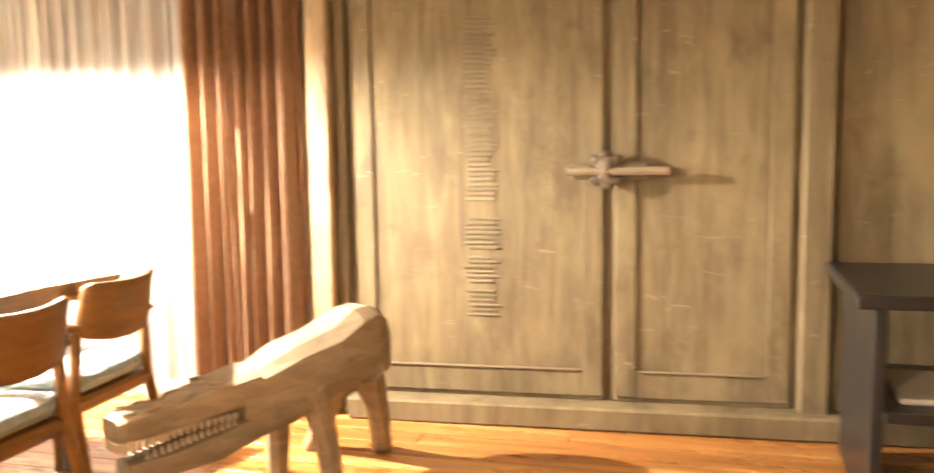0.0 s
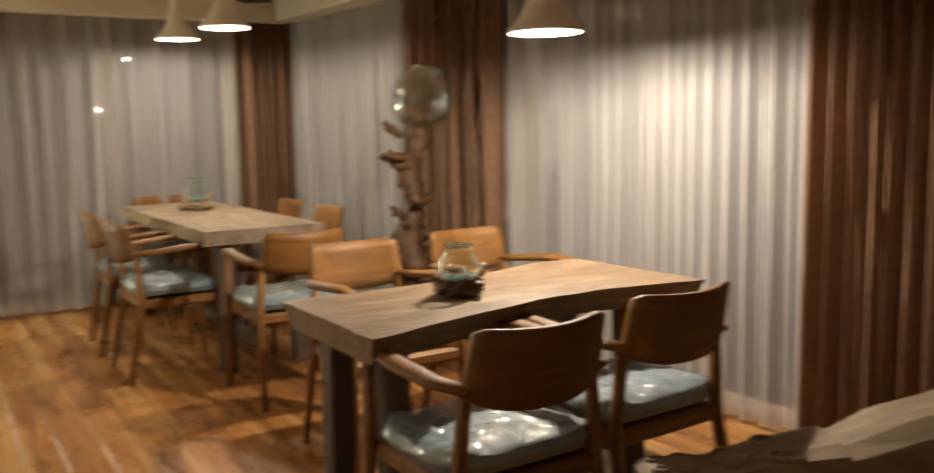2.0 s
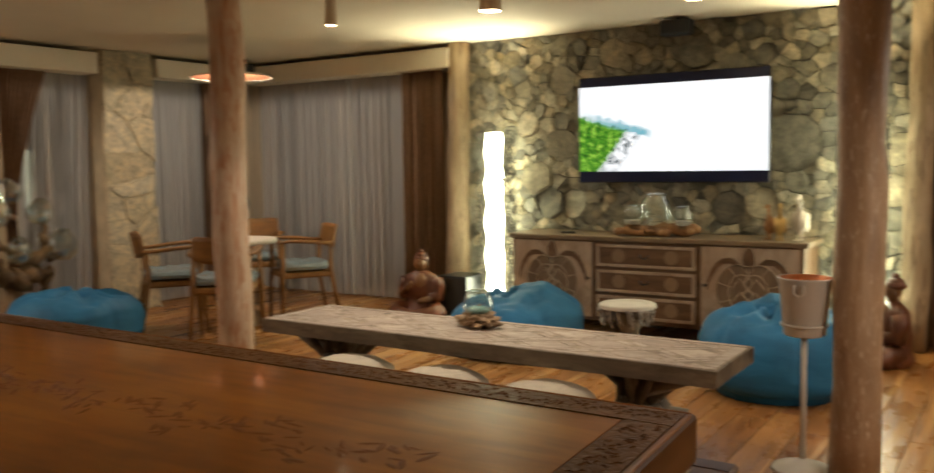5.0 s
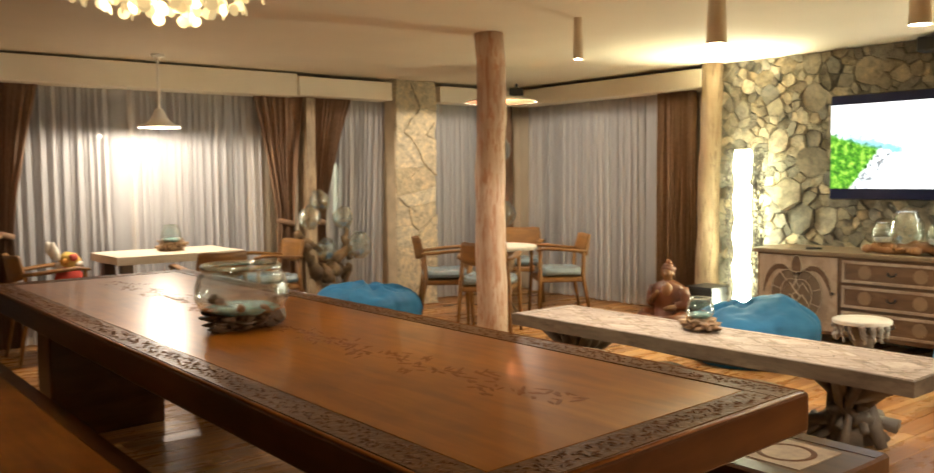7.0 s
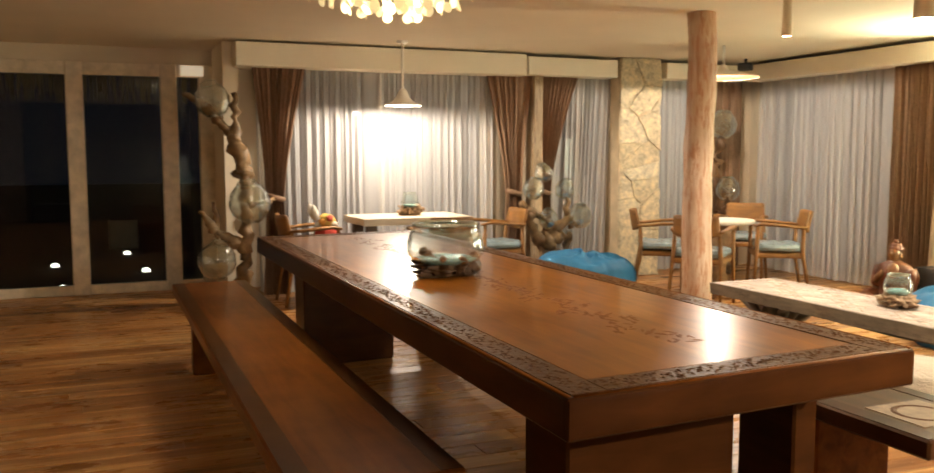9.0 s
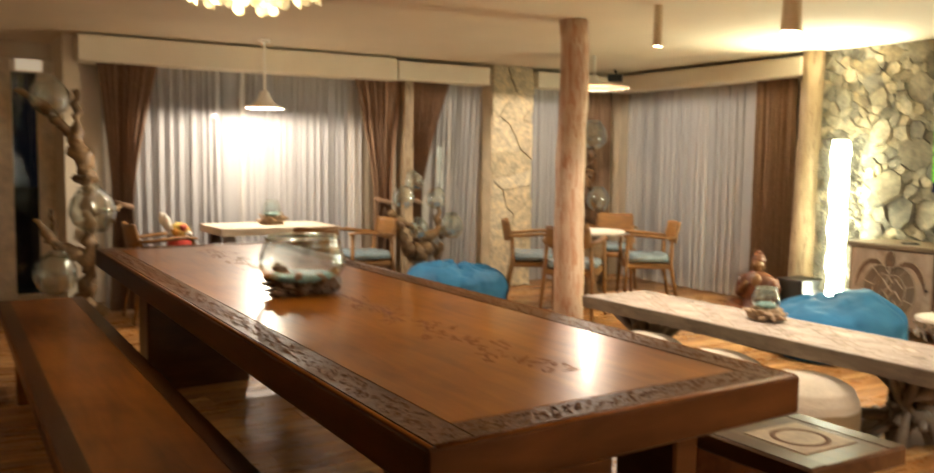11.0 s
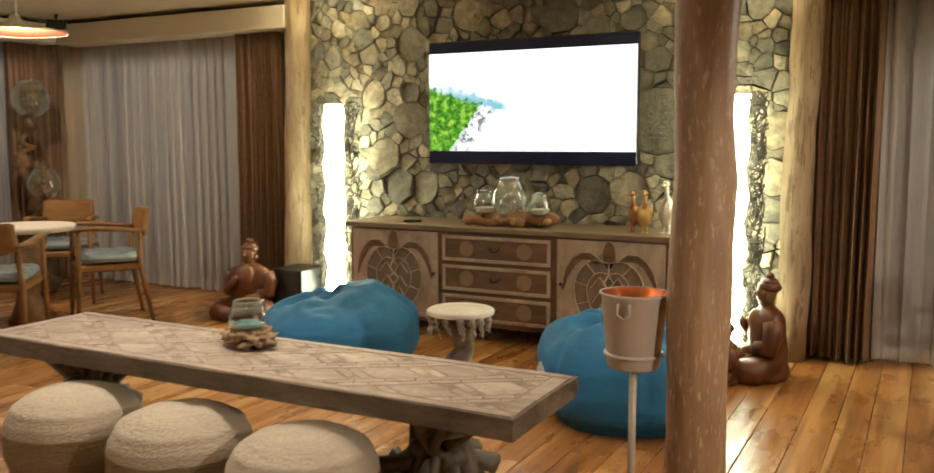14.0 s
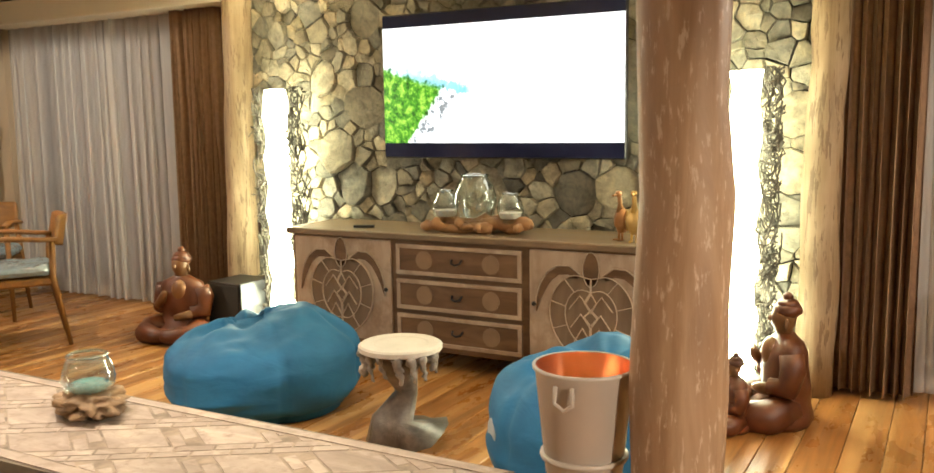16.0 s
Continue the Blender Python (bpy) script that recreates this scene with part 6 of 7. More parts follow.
globe_tree(-4.38, -4.02, "low branching driftwood holding five blown glass globes", [
    ((0.10, 0, 0.02), (0.10, 0, 0.50), 0.075), ((0.10, 0, 0.44), (0.30, 0, 0.84), 0.060), ((0.02, 0, 0.42), (-0.18, 0, 0.70), 0.075), ((-0.16, 0, 0.62), (-0.20, 0, 0.90), 0.048),
    ((0.08, 0, 0.46), (-0.22, 0.02, 0.52), 0.070), ((-0.12, 0, 0.03), (-0.20, 0, 0.52), 0.070), ((0.26, 0, 0.78), (-0.05, 0, 0.62), 0.045), ((-0.20, 0, 0.60), (-0.34, 0, 0.64), 0.034)],
    [(0.10, 0.04, 1.13, 0.090), (0.22, 0.06, 0.98, 0.105), (-0.11, 0.08, 0.97, 0.095), (0.09, 0.12, 0.69, 0.095), (-0.30, 0.05, 0.70, 0.120)], 2, M_TREEWOOD)
globe_tree(-6.55, -4.18, "tall twisted driftwood holding two blown glass globes", [((0, 0, 0.02), (-0.04, 0.05, 0.62), 0.09), ((-0.04, 0.05, 0.6), (0.05, -0.06, 1.10), 0.08), ((0.05, -0.06, 1.05), (0, 0, 1.50), 0.06), ((0, 0, 0.5), (0.02, 0.14, 0.86), 0.05)], [(0.0, 0.02, 1.62, 0.15), (0.0, 0.13, 0.93, 0.13)], 3)
spire = globe_tree(-4.70, 4.12, "slender gnarled driftwood spire holding one large glass globe", [
    ((0, 0, 0.02), (0.0, -0.01, 0.55), 0.090), ((0, -0.01, 0.5), (0, 0.02, 0.95), 0.088), ((0, 0.02, 0.9), (0, 0.05, 1.28), 0.065), ((0, 0.05, 1.2), (0, 0.07, 1.46), 0.045),
    ((0, 0.0, 1.05), (0, -0.13, 1.13), 0.042), ((0, 0.0, 0.74), (0, -0.13, 0.84), 0.042), ((0, 0.03, 1.25), (0.0, 0.13, 1.36), 0.035)],
    [(0.0, 0.08, 1.40, 0.165)], 4)


rngk = random.Random(44)
for k in range(26):
    z = rngk.uniform(0.15, 1.28)
    a = rngk.uniform(0, 6.283)
    r = 0.085
    c0 = (r * 0.6 * math.cos(a), r * 0.6 * math.sin(a), z)
    c1 = (r * rngk.uniform(1.3, 2.0) * math.cos(a), r * rngk.uniform(1.3, 2.0) * math.sin(a), z + rngk.uniform(-0.02, 0.08))
    part("knot", gnarl(c0, c1, rngk.uniform(0.022, 0.04), 300 + k, seg=7), M_STAND, spire, smooth=True)


# ---- statues: plain seated shapes ----
M_SKIN = plain("gilded_brown_skin", (0.185, 0.085, 0.030), 0.4, vary=0.3, scale=9, bumpy=0.15)


def seated_statue(x, y, h, rz, label):
    """Cross-legged, cloaked, with a coiled hair cap; looks along local x."""
    k = h / 0.6

    def oval(stations, seg=20):
        b = bmesh.new()
        rings = []
        for z, cx, rx, ry in stations:
            rings.append([b.verts.new((k * (cx + rx * math.cos(2 * math.pi * i / seg)), k * ry * math.sin(2 * math.pi * i / seg), k * z)) for i in range(seg)])
        for p, q in zip(rings, rings[1:]):
            for i in range(seg):
                b.faces.new((p[i], p[(i + 1) % seg], q[(i + 1) % seg], q[i]))
        b.faces.new(rings[0][::-1])
        b.faces.new(rings[-1])
        return b

    def skin(b):
        for f in b.faces:
            f.material_index = 1
        return b

    def bl(rx, ry, rz_, at, rough=0.0):
        return blob(rx * k, ry * k, rz_ * k, tuple(k * c for c in at), rough, 5, 3)

    bm = oval([(0.0, 0.03, 0.15, 0.19), (0.03, 0.035, 0.17, 0.21), (0.06, 0.02, 0.15, 0.19), (0.10, -0.005, 0.115, 0.150), (0.17, -0.01, 0.108, 0.165), (0.26, 0.0, 0.104, 0.165), (0.335, -0.004, 0.095, 0.162), (0.372, -0.008, 0.075, 0.150), (0.397, -0.005, 0.052, 0.095), (0.415, 0.0, 0.042, 0.050)])
    for s in (-1, 1):
        pts = [(0.0, s * 0.10, 0.075), (0.10, s * 0.20, 0.070), (0.17, s * 0.17, 0.060), (0.21, s * 0.05, 0.055), (0.20, -s * 0.07, 0.060)]
        tube([tuple(k * c for c in p) for p in pts], [0.085 * k, 0.080 * k, 0.070 * k, 0.052 * k, 0.036 * k], 12, bm)
        pts = [(-0.005, s * 0.145, 0.345), (-0.012, s * 0.165, 0.275), (0.010, s * 0.165, 0.195), (0.075, s * 0.115, 0.185 if s > 0 else 0.22)]
        tube([tuple(k * c for c in p) for p in pts], [0.054 * k, 0.058 * k, 0.056 * k, 0.044 * k], 12, bm)
        hand = [(0.07, s * 0.14, 0.185 if s > 0 else 0.22), (0.12, s * 0.06, 0.165 if s > 0 else 0.29), (0.135, s * 0.03, 0.16 if s > 0 else 0.325)]
        join(bm, skin(tube([tuple(k * c for c in p) for p in hand], [0.030 * k, 0.026 * k, 0.016 * k], 10)))
        join(bm, skin(bl(0.012, 0.010, 0.026, (0.004, s * 0.058, 0.462))))
    join(bm, skin(bl(0.040, 0.055, 0.075, (0.068, 0.030, 0.325))))
    join(bm, skin(oval([(0.40, 0.004, 0.036, 0.036), (0.435, 0.008, 0.042, 0.040), (0.455, 0.010, 0.053, 0.050), (0.485, 0.008, 0.058, 0.054), (0.515, 0.002, 0.056, 0.053), (0.53, 0.0, 0.045, 0.043)])))
    join(bm, skin(bl(0.012, 0.010, 0.016, (0.066, 0, 0.478))))
    join(bm, bl(0.064, 0.066, 0.040, (-0.008, 0, 0.520), 0.10))
    join(bm, bl(0.050, 0.052, 0.030, (-0.008, 0, 0.545), 0.10))
    join(bm, bl(0.024, 0.024, 0.022, (-0.008, 0, 0.580)))
    ob = solo("seated_statue", bm, M_RED, label, "statue", "seated statues", smooth=True)
    ob.data.materials.append(M_SKIN)
    ob.matrix_basis = pose(x, y, 0, 0, 0, rz)


seated_statue(-6.66, 1.70, 0.57, -72, "red-brown lacquered seated wooden statue on the floor")
seated_statue(-6.46, 1.53, 0.33, -62, "small red-brown lacquered seated wooden statue")
seated_statue(-6.60, -1.90, 0.58, 8, "red-brown lacquered seated statue beside the black speaker")

sub_ = thing("subwoofer", "black box subwoofer on the floor beside the column lamp", "speaker", (-6.86, -1.66, 0))
part("cabinet", box(-0.15, 0.15, -0.14, 0.14, 0.015, 0.35, 0.006), M_BLACK, sub_)
part("grille", box(0.151, 0.158, -0.125, 0.125, 0.03, 0.335, 0.004), plain("speaker_cloth", (0.03, 0.03, 0.03), 0.9, bumpy=0.4), sub_)
for a in (-0.11, 0.11):
    for b in (-0.10, 0.10):
        part("foot", lathe([(0, 0), (0.02, 0), (0.02, 0.015), (0, 0.015)], 12, at=(a, b, 0)), M_BLACK, sub_)

M_STEM = plain("dark_polished_root", (0.17, 0.145, 0.12), 0.28, vary=0.5, scale=12, bumpy=0.6)
st = thing("root_stool", "round whitewashed stool on a twisted root base", "stool", (-5.68, 0.335, 0))
part("seat", lathe([(0, 0.392), (0.165, 0.392), (0.175, 0.398), (0.175, 0.415), (0.165, 0.422), (0.12, 0.420), (0.11, 0.417), (0, 0.418)], 36), M_WHITE, st, "chalk white round seat")
rngd = random.Random(9)
for k in range(17):
    a = k * 0.3696 + rngd.uniform(-0.12, 0.12)
    part("drip", gnarl((0.158 * math.cos(a), 0.158 * math.sin(a), 0.395), (0.148 * math.cos(a + 0.15), 0.148 * math.sin(a + 0.15), rngd.uniform(0.285, 0.35)), rngd.uniform(0.013, 0.026), 40 + k, seg=6), M_SILVER, st, smooth=True)
part("root_stem", tube([(0.0, 0.0, 0.0), (0.03, -0.03, 0.10), (-0.03, 0.02, 0.20), (0.01, 0, 0.30), (0, 0, 0.392)], [0.15, 0.085, 0.050, 0.06, 0.13], 16, wob=0.8), M_STEM, st, "twisted dark polished root", smooth=True)


def speaker(x, y, z, rz, k=1.0):
    ob = thing("ceiling_speaker", "small black speaker hung from the ceiling", "speaker", (x, y, z), rz, "ceiling speakers")
    part("cabinet", box(-0.07 * k, 0.07 * k, -0.11 * k, 0.11 * k, -0.055 * k, 0.055 * k, 0.012 * k), M_BLACK, ob)
    part("grille", box(0.0705 * k, 0.076 * k, -0.10 * k, 0.10 * k, -0.045 * k, 0.045 * k, 0.002), plain("speaker_grille", (0.025, 0.025, 0.025), 0.8, bumpy=0.4), ob)
    part("bracket", tube([(-0.02, 0, 0.05), (-0.02, 0, CEIL - z)], 0.015, 8), M_BLACK, ob)


speaker(-6.98, 0.18, 2.255, 0)
speaker(-6.80, 4.02, 2.235, -40)
speaker(-6.75, -4.06, 2.24, 45, 0.7)

# ---- carved crocodile ----
cro = thing("crocodile_carving", "greyed carved wooden crocodile with open jaws on short legs", "carving")
M_CROC = wood("croc_wood", (0.12, 0.088, 0.055), (0.25, 0.19, 0.12), (0.40, 0.32, 0.215), (4, 16, 16), 0.7, 0.9, stain=(0.19, 0.145, 0.095), flake=(0.6, 2, 2))
CROC = pose(-2.0, 3.24, 0, 0, 0, math.degrees(math.atan2(0.89, 0.46)))  # local x runs from the nose to the rump


def loft(stations, n=12, power=5.0, wob=0.02):
    """Blunt-cornered sections (place along, half width, bottom, top)."""
    bm = bmesh.new()
    rings = []
    for x, w, z0, z1 in stations:
        ring = []
        for k in range(n):
            a = 2 * math.pi * (k + 0.5) / n
            c, s = math.cos(a), math.sin(a)
            q = (abs(c) ** power + abs(s) ** power) ** (-1 / power)
            p = Vector((x, w * c * q, (z0 + z1) / 2 + (z1 - z0) / 2 * s * q))
            ring.append(bm.verts.new(p + Vector((0, 1, 1)) * wob * w * 6 * noise.noise(p * 7)))
        rings.append(ring)
    for a, b in zip(rings, rings[1:]):
        for k in range(n):
            bm.faces.new((a[k], a[(k + 1) % n], b[(k + 1) % n], b[k]))
    bm.faces.new(rings[0][::-1])
    bm.faces.new(rings[-1])
    return bm


cro.matrix_basis = CROC
M_TOOTH = plain("carved_tooth", (0.46, 0.38, 0.27), 0.7, vary=0.2)
part("body", loft([(0.40, 0.102, 0.33, 0.478), (0.50, 0.114, 0.29, 0.503), (0.62, 0.122, 0.285, 0.540), (0.78, 0.130, 0.31, 0.586), (0.90, 0.128, 0.34, 0.622), (0.97, 0.115, 0.37, 0.628), (1.03, 0.092, 0.37, 0.600), (1.07, 0.06, 0.36, 0.54)], 14), M_CROC, cro)
part("upper_jaw", loft([(0.0, 0.050, 0.365, 0.425), (0.02, 0.064, 0.355, 0.438), (0.08, 0.072, 0.352, 0.444), (0.18, 0.072, 0.357, 0.448), (0.28, 0.084, 0.366, 0.464), (0.36, 0.098, 0.372, 0.482), (0.46, 0.112, 0.375, 0.508)], 14), M_CROC, cro)
part("lower_jaw", loft([(0.03, 0.052, 0.215, 0.296), (0.16, 0.066, 0.212, 0.306), (0.32, 0.084, 0.225, 0.328), (0.46, 0.108, 0.26, 0.355), (0.58, 0.12, 0.29, 0.40)], 14), M_CROC, cro)
for s in (-1, 1):
    part("eye_scroll", tube([(0.33 + (0.014 + 0.005 * k) * math.cos(k * 0.75), s * 0.052 + (0.012 + 0.0042 * k) * math.sin(k * 0.75), 0.471) for k in range(10)], 0.006, 6), M_CROC, cro, "carved eye scroll", smooth=True)
    part("nostril", tube([(0.045 + 0.016 * math.cos(k * 0.7), s * 0.030 + 0.014 * math.sin(k * 0.7), 0.441) for k in range(9)], 0.007, 6), M_CROC, cro, smooth=True)
    part("carved_ridge", tube([(0.08 + 0.014 * k, s * (0.036 + 0.022 * math.sin(k * 0.8)), 0.440 + 0.0010 * k + (0.004 if k > 10 else 0)) for k in range(17)], 0.0055, 7), M_CROC, cro, "wavy carved ridge", smooth=True)
    for k in range(17):
        x = 0.012 + 0.022 * k
        w = 0.056 + 0.012 * min(1, k / 3) + 0.026 * max(0, (k - 8) / 8)
        part("tooth", tube([(x, s * w, 0.362 + 0.001 * k), (x, s * (w - 0.003), 0.330 + 0.0018 * k)], [0.0095, 0.005], 6), M_TOOTH, cro, "pale carved tooth" if k == 0 else "")
        if k < 14:
            part("lower_tooth", tube([(x + 0.075, s * (w - 0.008), 0.294 + 0.0028 * k), (x + 0.075, s * (w - 0.011), 0.318 + 0.0026 * k)], [0.008, 0.004], 6), M_TOOTH, cro)
for k in range(3):
    part("tooth", tube([(0.004, -0.03 + 0.03 * k, 0.362), (0.004, -0.03 + 0.03 * k, 0.325)], [0.011, 0.005], 6), M_TOOTH, cro)
back = CROC.inverted()
for (ax, ay), (fx, fy) in (((0.62, 0.09), (-1.84, 3.96)), ((0.66, -0.10), (-1.58, 3.88)), ((0.93, 0.08), (-1.84, 4.25)), ((0.93, -0.08), (-1.56, 4.31))):
    foot = back @ Vector((fx, fy, 0))
    part("leg", tube([(ax, ay, 0.40), Vector((ax, ay, 0.40)).lerp(foot, 0.5) + Vector((0.015, 0, 0)), foot], [0.062, 0.045, 0.040], 7, wob=0.15), M_CROC, cro)

# ---- black console by the door ----
con = thing("console", "black painted wooden console with a lower shelf", "console", (0, 0, 0))
part("top", box(0.14, 0.95, 3.95, 4.70, 0.70, 0.745, 0.005), M_BLACK, con)
part("shelf", box(0.24, 0.92, 4.0, 4.66, 0.33, 0.365, 0.004), M_BLACK, con)
for x0, x1 in ((0.20, 0.24), (0.88, 0.92)):
    part("side_panel", box(x0, x1, 4.02, 4.66, 0, 0.70, 0.004), M_BLACK, con)
part("tray", box(0.30, 0.8, 4.1, 4.5, 0.366, 0.385, 0.006), M_GREYPAINT, con, "pale grey tray on the shelf")

# ---- soft toy on a chair ----
M_GOLDPLUSH = plain("orange_plush", (0.60, 0.28, 0.05), 0.95, bumpy=0.4)
M_REDPLUSH = plain("rose_plush", (0.50, 0.10, 0.07), 0.95, bumpy=0.4)
toy = thing("soft_toy", "plush toy with white ears, yellow hair and red body", "soft toy", (-2.14, -4.02, 0.51))
part("body", blob(0.10, 0.09, 0.10, (0, 0, 0.09), 0.15, 3, 3, 1), plain("red_plush", (0.45, 0.05, 0.03), 0.95, bumpy=0.3), toy, "red plush body", smooth=True)
part("head", blob(0.075, 0.07, 0.065, (0, 0, 0.225), 0.25, 5, 3, 2), plain("yellow_plush", (0.62, 0.42, 0.10), 0.95, bumpy=0.4), toy, "yellow plush head", smooth=True)
for k in range(7):
    part("tuft", blob(0.035, 0.03, 0.03, (0.07 * math.cos(k * 0.9), 0.07 * math.sin(k * 0.9), 0.19 + 0.03 * (k % 3)), 0.4, 5, 2, k), (M_WHITE, M_GOLDPLUSH, M_REDPLUSH)[k % 3], toy, smooth=True)
for s in (-1, 1):
    part("ear", tube([(0.09, s * 0.04, 0.24), (0.12, s * 0.06, 0.31), (0.13, s * 0.07, 0.37)], [0.025, 0.035, 0.012], 8), plain("white_plush", (0.7, 0.66, 0.58), 0.95, bumpy=0.3), toy, "white plush ear", smooth=True)

# ---- small wall fittings ----
solo("door_light_panel", box(-1.27, -1.06, -5.335, -5.31, 2.07, 2.17, 0.004), glow("panel_glow", (1.0, 0.86, 0.62), 0.3), "small lit white panel over the side window", "light panel")

# ---- pieces: limestone cladding, rubble stones, planks ----
def cells(sites, x0, x1, y0, y1):
    out = []
    for i, s in enumerate(sites):
        poly = [(x0, y0), (x1, y0), (x1, y1), (x0, y1)]
        near = sorted((p for k, p in enumerate(sites) if k != i), key=lambda p: (p[0] - s[0]) ** 2 + (p[1] - s[1]) ** 2)[:40]
        for p in near:
            a, b = p[0] - s[0], p[1] - s[1]
            poly = clip_poly(poly, a, b, a * (p[0] + s[0]) / 2 + b * (p[1] + s[1]) / 2 + (s[2] ** 2 - p[2] ** 2) / 8)
            if len(poly) < 3:
                break
        if len(poly) >= 3:
            out.append((s, poly))
    return out


def centre(poly):
    return (sum(p[0] for p in poly) / len(poly), sum(p[1] for p in poly) / len(poly))


def ragged(u, v):
    """The same small wander for both neighbours of a joint."""
    a, b = Vector((u, v, 0)) * 6.5, Vector((u, v, 3)) * 21
    return (u + 0.020 * noise.noise(a) + 0.007 * noise.noise(b), v + 0.020 * noise.noise(a + Vector((9, 4, 2))) + 0.007 * noise.noise(b + Vector((5, 1, 8))))


def stone_mesh(name, poly, depth, gap, rng, material, tilt=0.25, round_=0.010):
    """A rough stone over an outline in its own plane: u, v across, w outwards."""
    c = centre(poly)
    pts = []
    for p, q in zip(poly, poly[1:] + poly[:1]):
        if math.hypot(q[0] - p[0], q[1] - p[1]) > 0.012:
            pts.append(p)
    if len(pts) < 3:
        return None
    cut = []
    for p, q in zip(pts, pts[1:] + pts[:1]):
        L = math.hypot(q[0] - p[0], q[1] - p[1])
        n = max(1, int(L / 0.045))
        for k in range(n):
            cut.append(ragged(p[0] + (q[0] - p[0]) * k / n, p[1] + (q[1] - p[1]) * k / n))
    pts = cut
    tu, tv = rng.uniform(-tilt, tilt), rng.uniform(-tilt, tilt)
    v, f = [], []
    n = len(pts)
    for lvl, (shrink, w) in enumerate(((gap, 0.0), (gap, depth * 0.55), (gap + round_, depth * 0.92))):
        for p in pts:
            dx, dy = c[0] - p[0], c[1] - p[1]
            L = math.hypot(dx, dy) or 1
            s = min(shrink * (1 + rng.uniform(-0.2, 0.4)), L * 0.6) / L
            u, t = p[0] + dx * s - c[0], p[1] + dy * s - c[1]
            ww = w + (u * tu + t * tv + rng.uniform(-0.005, 0.005) if lvl else 0)
            v.append((u, t, max(0.002, ww) if lvl else 0))
    v.append((rng.uniform(-0.01, 0.01), rng.uniform(-0.01, 0.01), depth * rng.uniform(0.92, 1.08)))
    for lvl in (0, 1):
        for k in range(n):
            j = (k + 1) % n
            f.append((lvl * n + k, lvl * n + j, (lvl + 1) * n + j, (lvl + 1) * n + k))
    for k in range(n):
        f.append((2 * n + k, 2 * n + (k + 1) % n, 3 * n))
    me = bpy.data.meshes.new(name)
    me.from_pydata(v, [], f)
    me.materials.append(material)
    return me, c


def stone_material(name, stops, rough=0.85, island=False, spot=0.6):
    m, nt, b = mat(name)
    oi = node(nt, "ShaderNodeNewGeometry" if island else "ShaderNodeObjectInfo")
    base = ramp(nt, oi.outputs["Random Per Island" if island else "Random"], stops)
    n = noise_tex(nt, coords(nt, shift=20.0), 15.0, 7, 0.7, 0.4)
    c = mixc(nt, 1.0, base, ramp(nt, n, [(0.28, (0.45, 0.45, 0.45)), (0.5, (0.92, 0.92, 0.92)), (0.72, (1.42, 1.36, 1.22))]), "MULTIPLY")
    spots = noise_tex(nt, coords(nt, shift=13.0), 34.0, 4, 0.7)
    c = mixc(nt, ramp(nt, spots, [(0.60, (0, 0, 0)), (0.72, (spot, spot, spot))]), c, (0.10, 0.085, 0.06))
    nt.links.new(c, b.inputs["Base Color"])
    b.inputs["Roughness"].default_value = rough
    bump(nt, b, noise_tex(nt, coords(nt, shift=20.0), 12.0, 9, 0.8), 1.0, 0.05)
    return m


rng = random.Random(21)
STONE_TONES = [(0.0, (0.15, 0.138, 0.112)), (0.2, (0.34, 0.31, 0.235)), (0.4, (0.46, 0.38, 0.25)), (0.6, (0.24, 0.222, 0.18)), (0.8, (0.52, 0.47, 0.35)), (1.0, (0.62, 0.52, 0.35))]
M_RUBBLE = stone_material("rubble_stone", STONE_TONES)
M_CHINK = stone_material("chinking_stone", STONE_TONES, island=True)
stone_wall = thing("wall_stone", "rubble stone feature wall of mixed grey and ochre stones", "wall", kind="structure")
# mortar near black: the shade of the deep joints is put into its colour
part("mortar", box(-7.449, -7.215, -1.78, 1.80, 0, CEIL), plain("shaded_mortar", (0.040, 0.033, 0.024), 0.95, bumpy=0.5), stone_wall)
# the broadest stones: place along the wall, height, breadth
BIG = [(0.94, 1.40, 0.42), (-0.98, 0.95, 0.24), (-0.76, 0.955, 0.22), (-1.09, 1.17, 0.24), (-0.87, 1.43, 0.26), (-0.06, 0.95, 0.26), (0.51, 0.93, 0.24), (0.76, 0.97, 0.22), (-0.86, 1.96, 0.22), (-0.41, 2.14, 0.22), (0.27, 2.10, 0.24), (1.64, 1.34, 0.22), (1.62, 1.06, 0.22)]
sites = list(BIG)
for size, count in ((0.21, 60), (0.16, 260), (0.125, 700), (0.095, 3000), (0.075, 9000), (0.055, 12000)):
    for k in range(count // (6 if size > 0.2 else 3)):
        p = (rng.uniform(-1.78, 1.80), rng.uniform(0.0, CEIL))
        if p[1] < 0.62 and -1.0 < p[0] < 1.1 and size < 0.2:
            continue
        if all((p[0] - q[0]) ** 2 * 0.8 + (p[1] - q[1]) ** 2 * 1.2 > ((0.5 if q[2] > 0.2 else 0.40) * (size + q[2])) ** 2 for q in sites):
            sites.append((*p, size))
made = [(s, poly) for s, poly in cells(sites, -1.78, 1.80, 0.0, CEIL)]
small = bmesh.new()
for n_, (s, poly) in enumerate(made):
    got = stone_mesh("stone", poly, rng.uniform(0.024, 0.055), rng.uniform(0.0012, 0.0036), rng, M_RUBBLE, 0.34, 0.004)
    if not got:
        continue
    at = Matrix(((0, 0, 1, -7.214), (1, 0, 0, got[1][0]), (0, 1, 0, got[1][1]), (0, 0, 0, 1)))
    if n_ < 300:
        ob = new("stone", got[0])
        ob.matrix_basis = at
        ob.parent = stone_wall
    else:
        got[0].transform(at)
        small.from_mesh(got[0])
        bpy.data.meshes.remove(got[0])
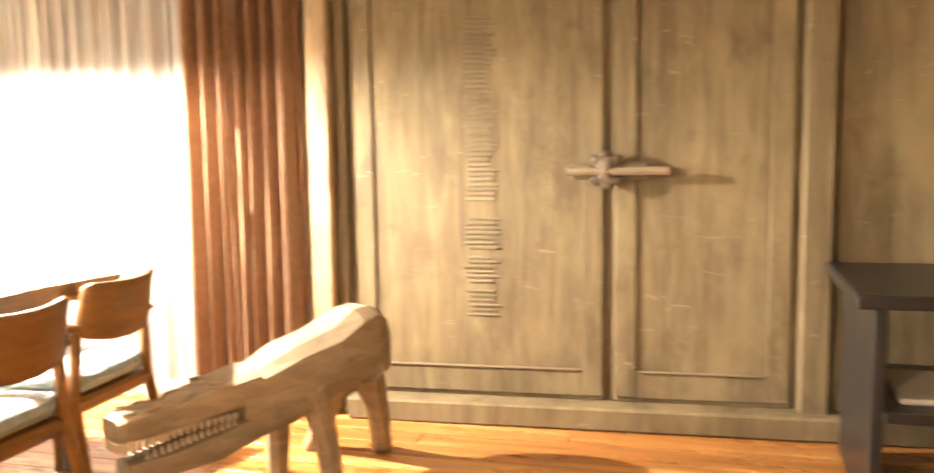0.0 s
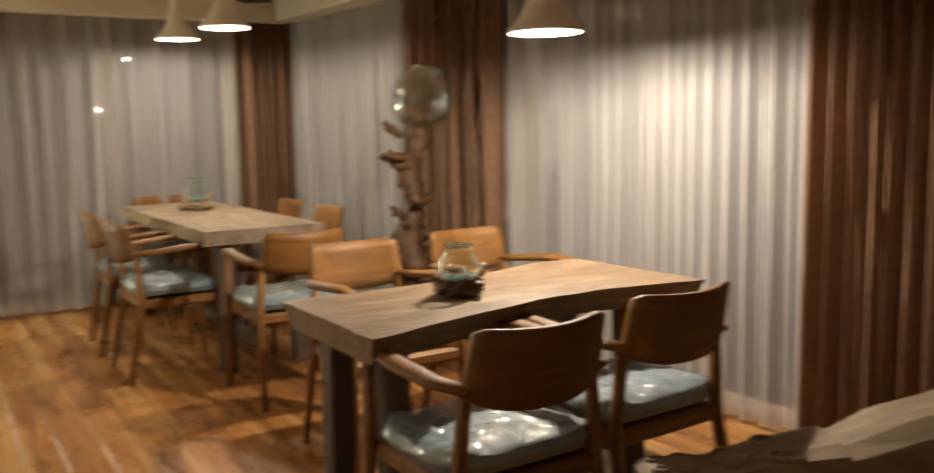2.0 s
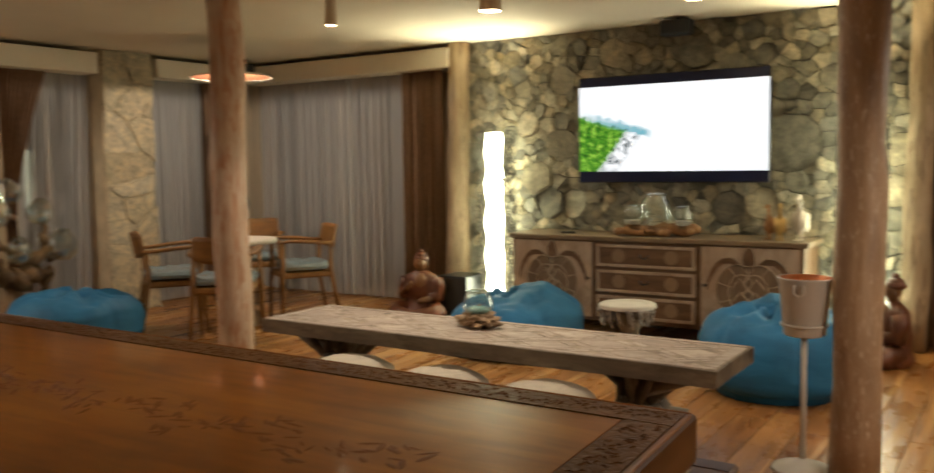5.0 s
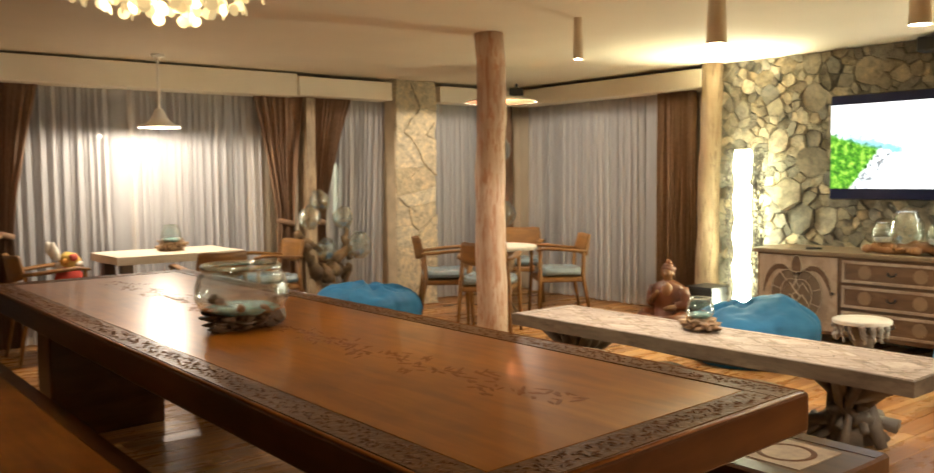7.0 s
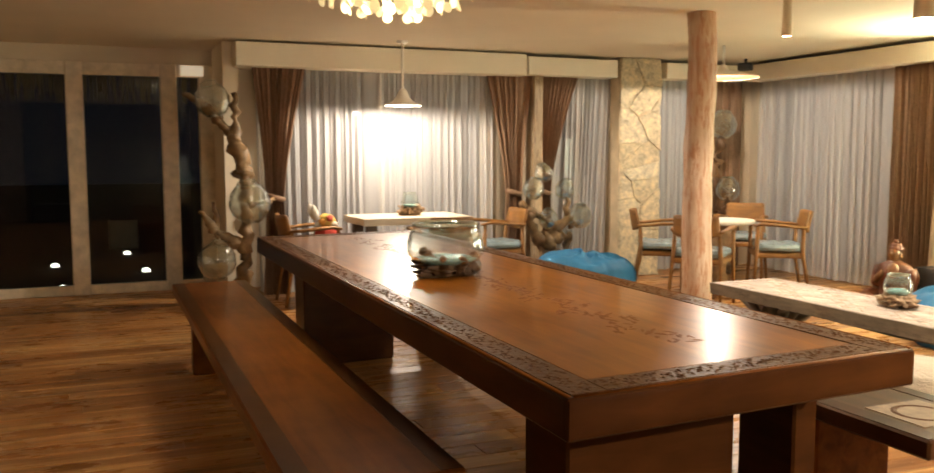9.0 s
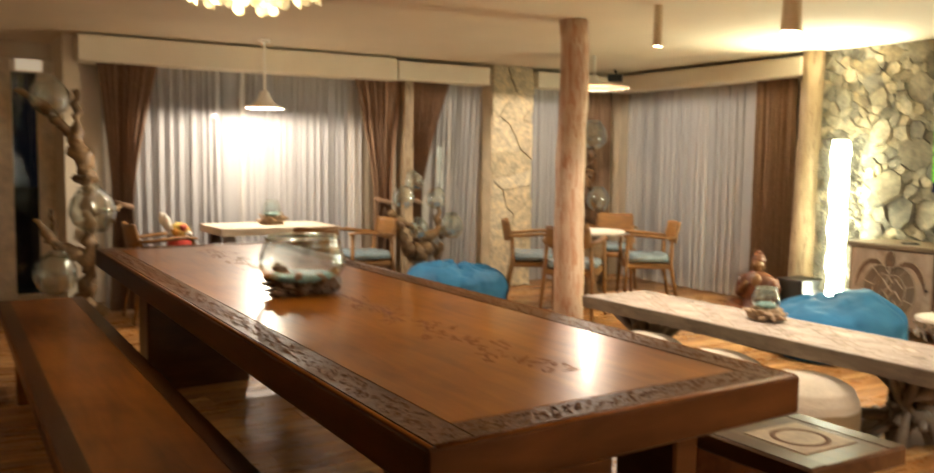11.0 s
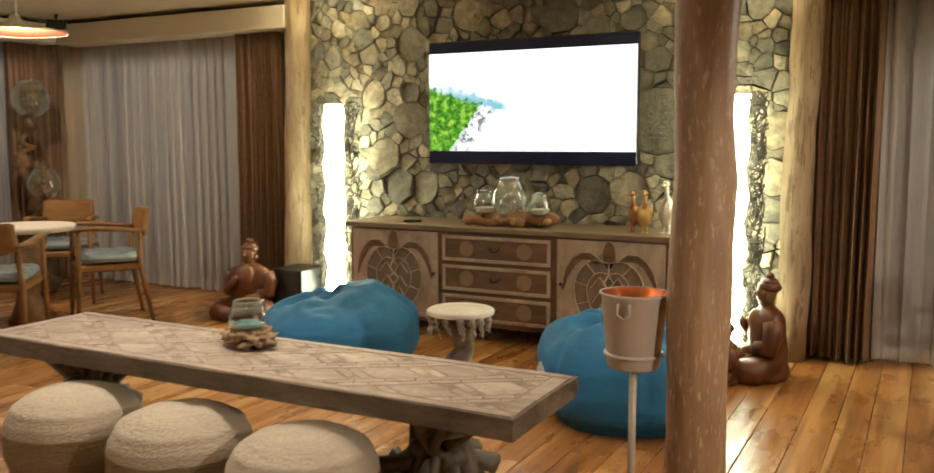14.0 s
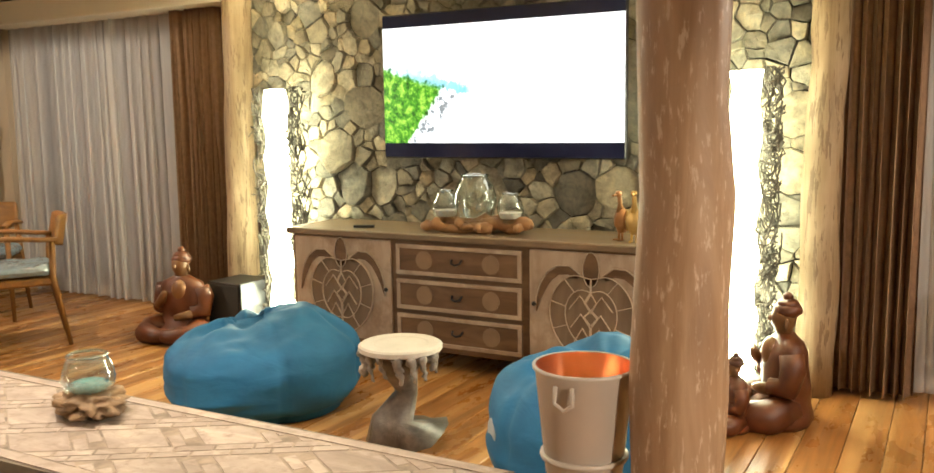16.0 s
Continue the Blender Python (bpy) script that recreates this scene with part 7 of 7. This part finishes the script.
tagged(part("chinking_stones", small, M_CHINK, stone_wall), "small stones wedged between the larger ones", kind="stuff")

M_LIMEPIECE = stone_material("pale_limestone_slab", [(0.0, (0.62, 0.51, 0.33)), (0.5, (0.70, 0.59, 0.40)), (1.0, (0.78, 0.68, 0.49))], 0.9, False, 0.1)
psites = [(-5.42 - 0.51 * rng.random(), 0.05 + 2.2 * (k + rng.random()) / 17, 0.1) for k in range(17)]
for s, poly in cells(psites, -5.93, -5.42, 0.0, CEIL):
    got = stone_mesh("slab", poly, rng.uniform(0.014, 0.034), 0.004, rng, M_LIMEPIECE, 0.06, 0.006)
    if got:
        ob = new("slab", got[0])
        ob.matrix_basis = Matrix(((1, 0, 0, got[1][0]), (0, 0, 1, -4.44), (0, 1, 0, got[1][1]), (0, 0, 0, 1)))
        ob.parent = pil

rng = random.Random(5)
y, n_planks = -5.45, 0
while y < 5.2:
    w = rng.choice((0.135, 0.15, 0.165))
    x = -7.45
    while x < 2.4:
        L = rng.uniform(2.0, 3.8)
        x2 = min(2.4, x + L)
        if 2.4 - x2 < 0.6:
            x2 = 2.4
        hx, hy, e = (x2 - x) / 2 - 0.0012, w / 2 - 0.0014, 0.0025
        top = rng.uniform(-0.0012, 0.0)
        v = [(sx * hx, sy * hy, -0.02) for sx, sy in ((-1, -1), (1, -1), (1, 1), (-1, 1))]
        v += [(sx * hx, sy * hy, top - 0.002) for sx, sy in ((-1, -1), (1, -1), (1, 1), (-1, 1))]
        v += [(sx * (hx - e), sy * (hy - e), top) for sx, sy in ((-1, -1), (1, -1), (1, 1), (-1, 1))]
        f = [(8, 9, 10, 11)] + [(a + k, a + (k + 1) % 4, a + 4 + (k + 1) % 4, a + 4 + k) for a in (0, 4) for k in range(4)]
        me = bpy.data.meshes.new("plank")
        me.from_pydata(v, [], f)
        me.materials.append(M_FLOOR)
        ob = new("plank", me)
        ob.location = ((x + x2) / 2, y + w / 2, 0)
        ob.parent = floor
        n_planks += 1
        x = x2
    y += w
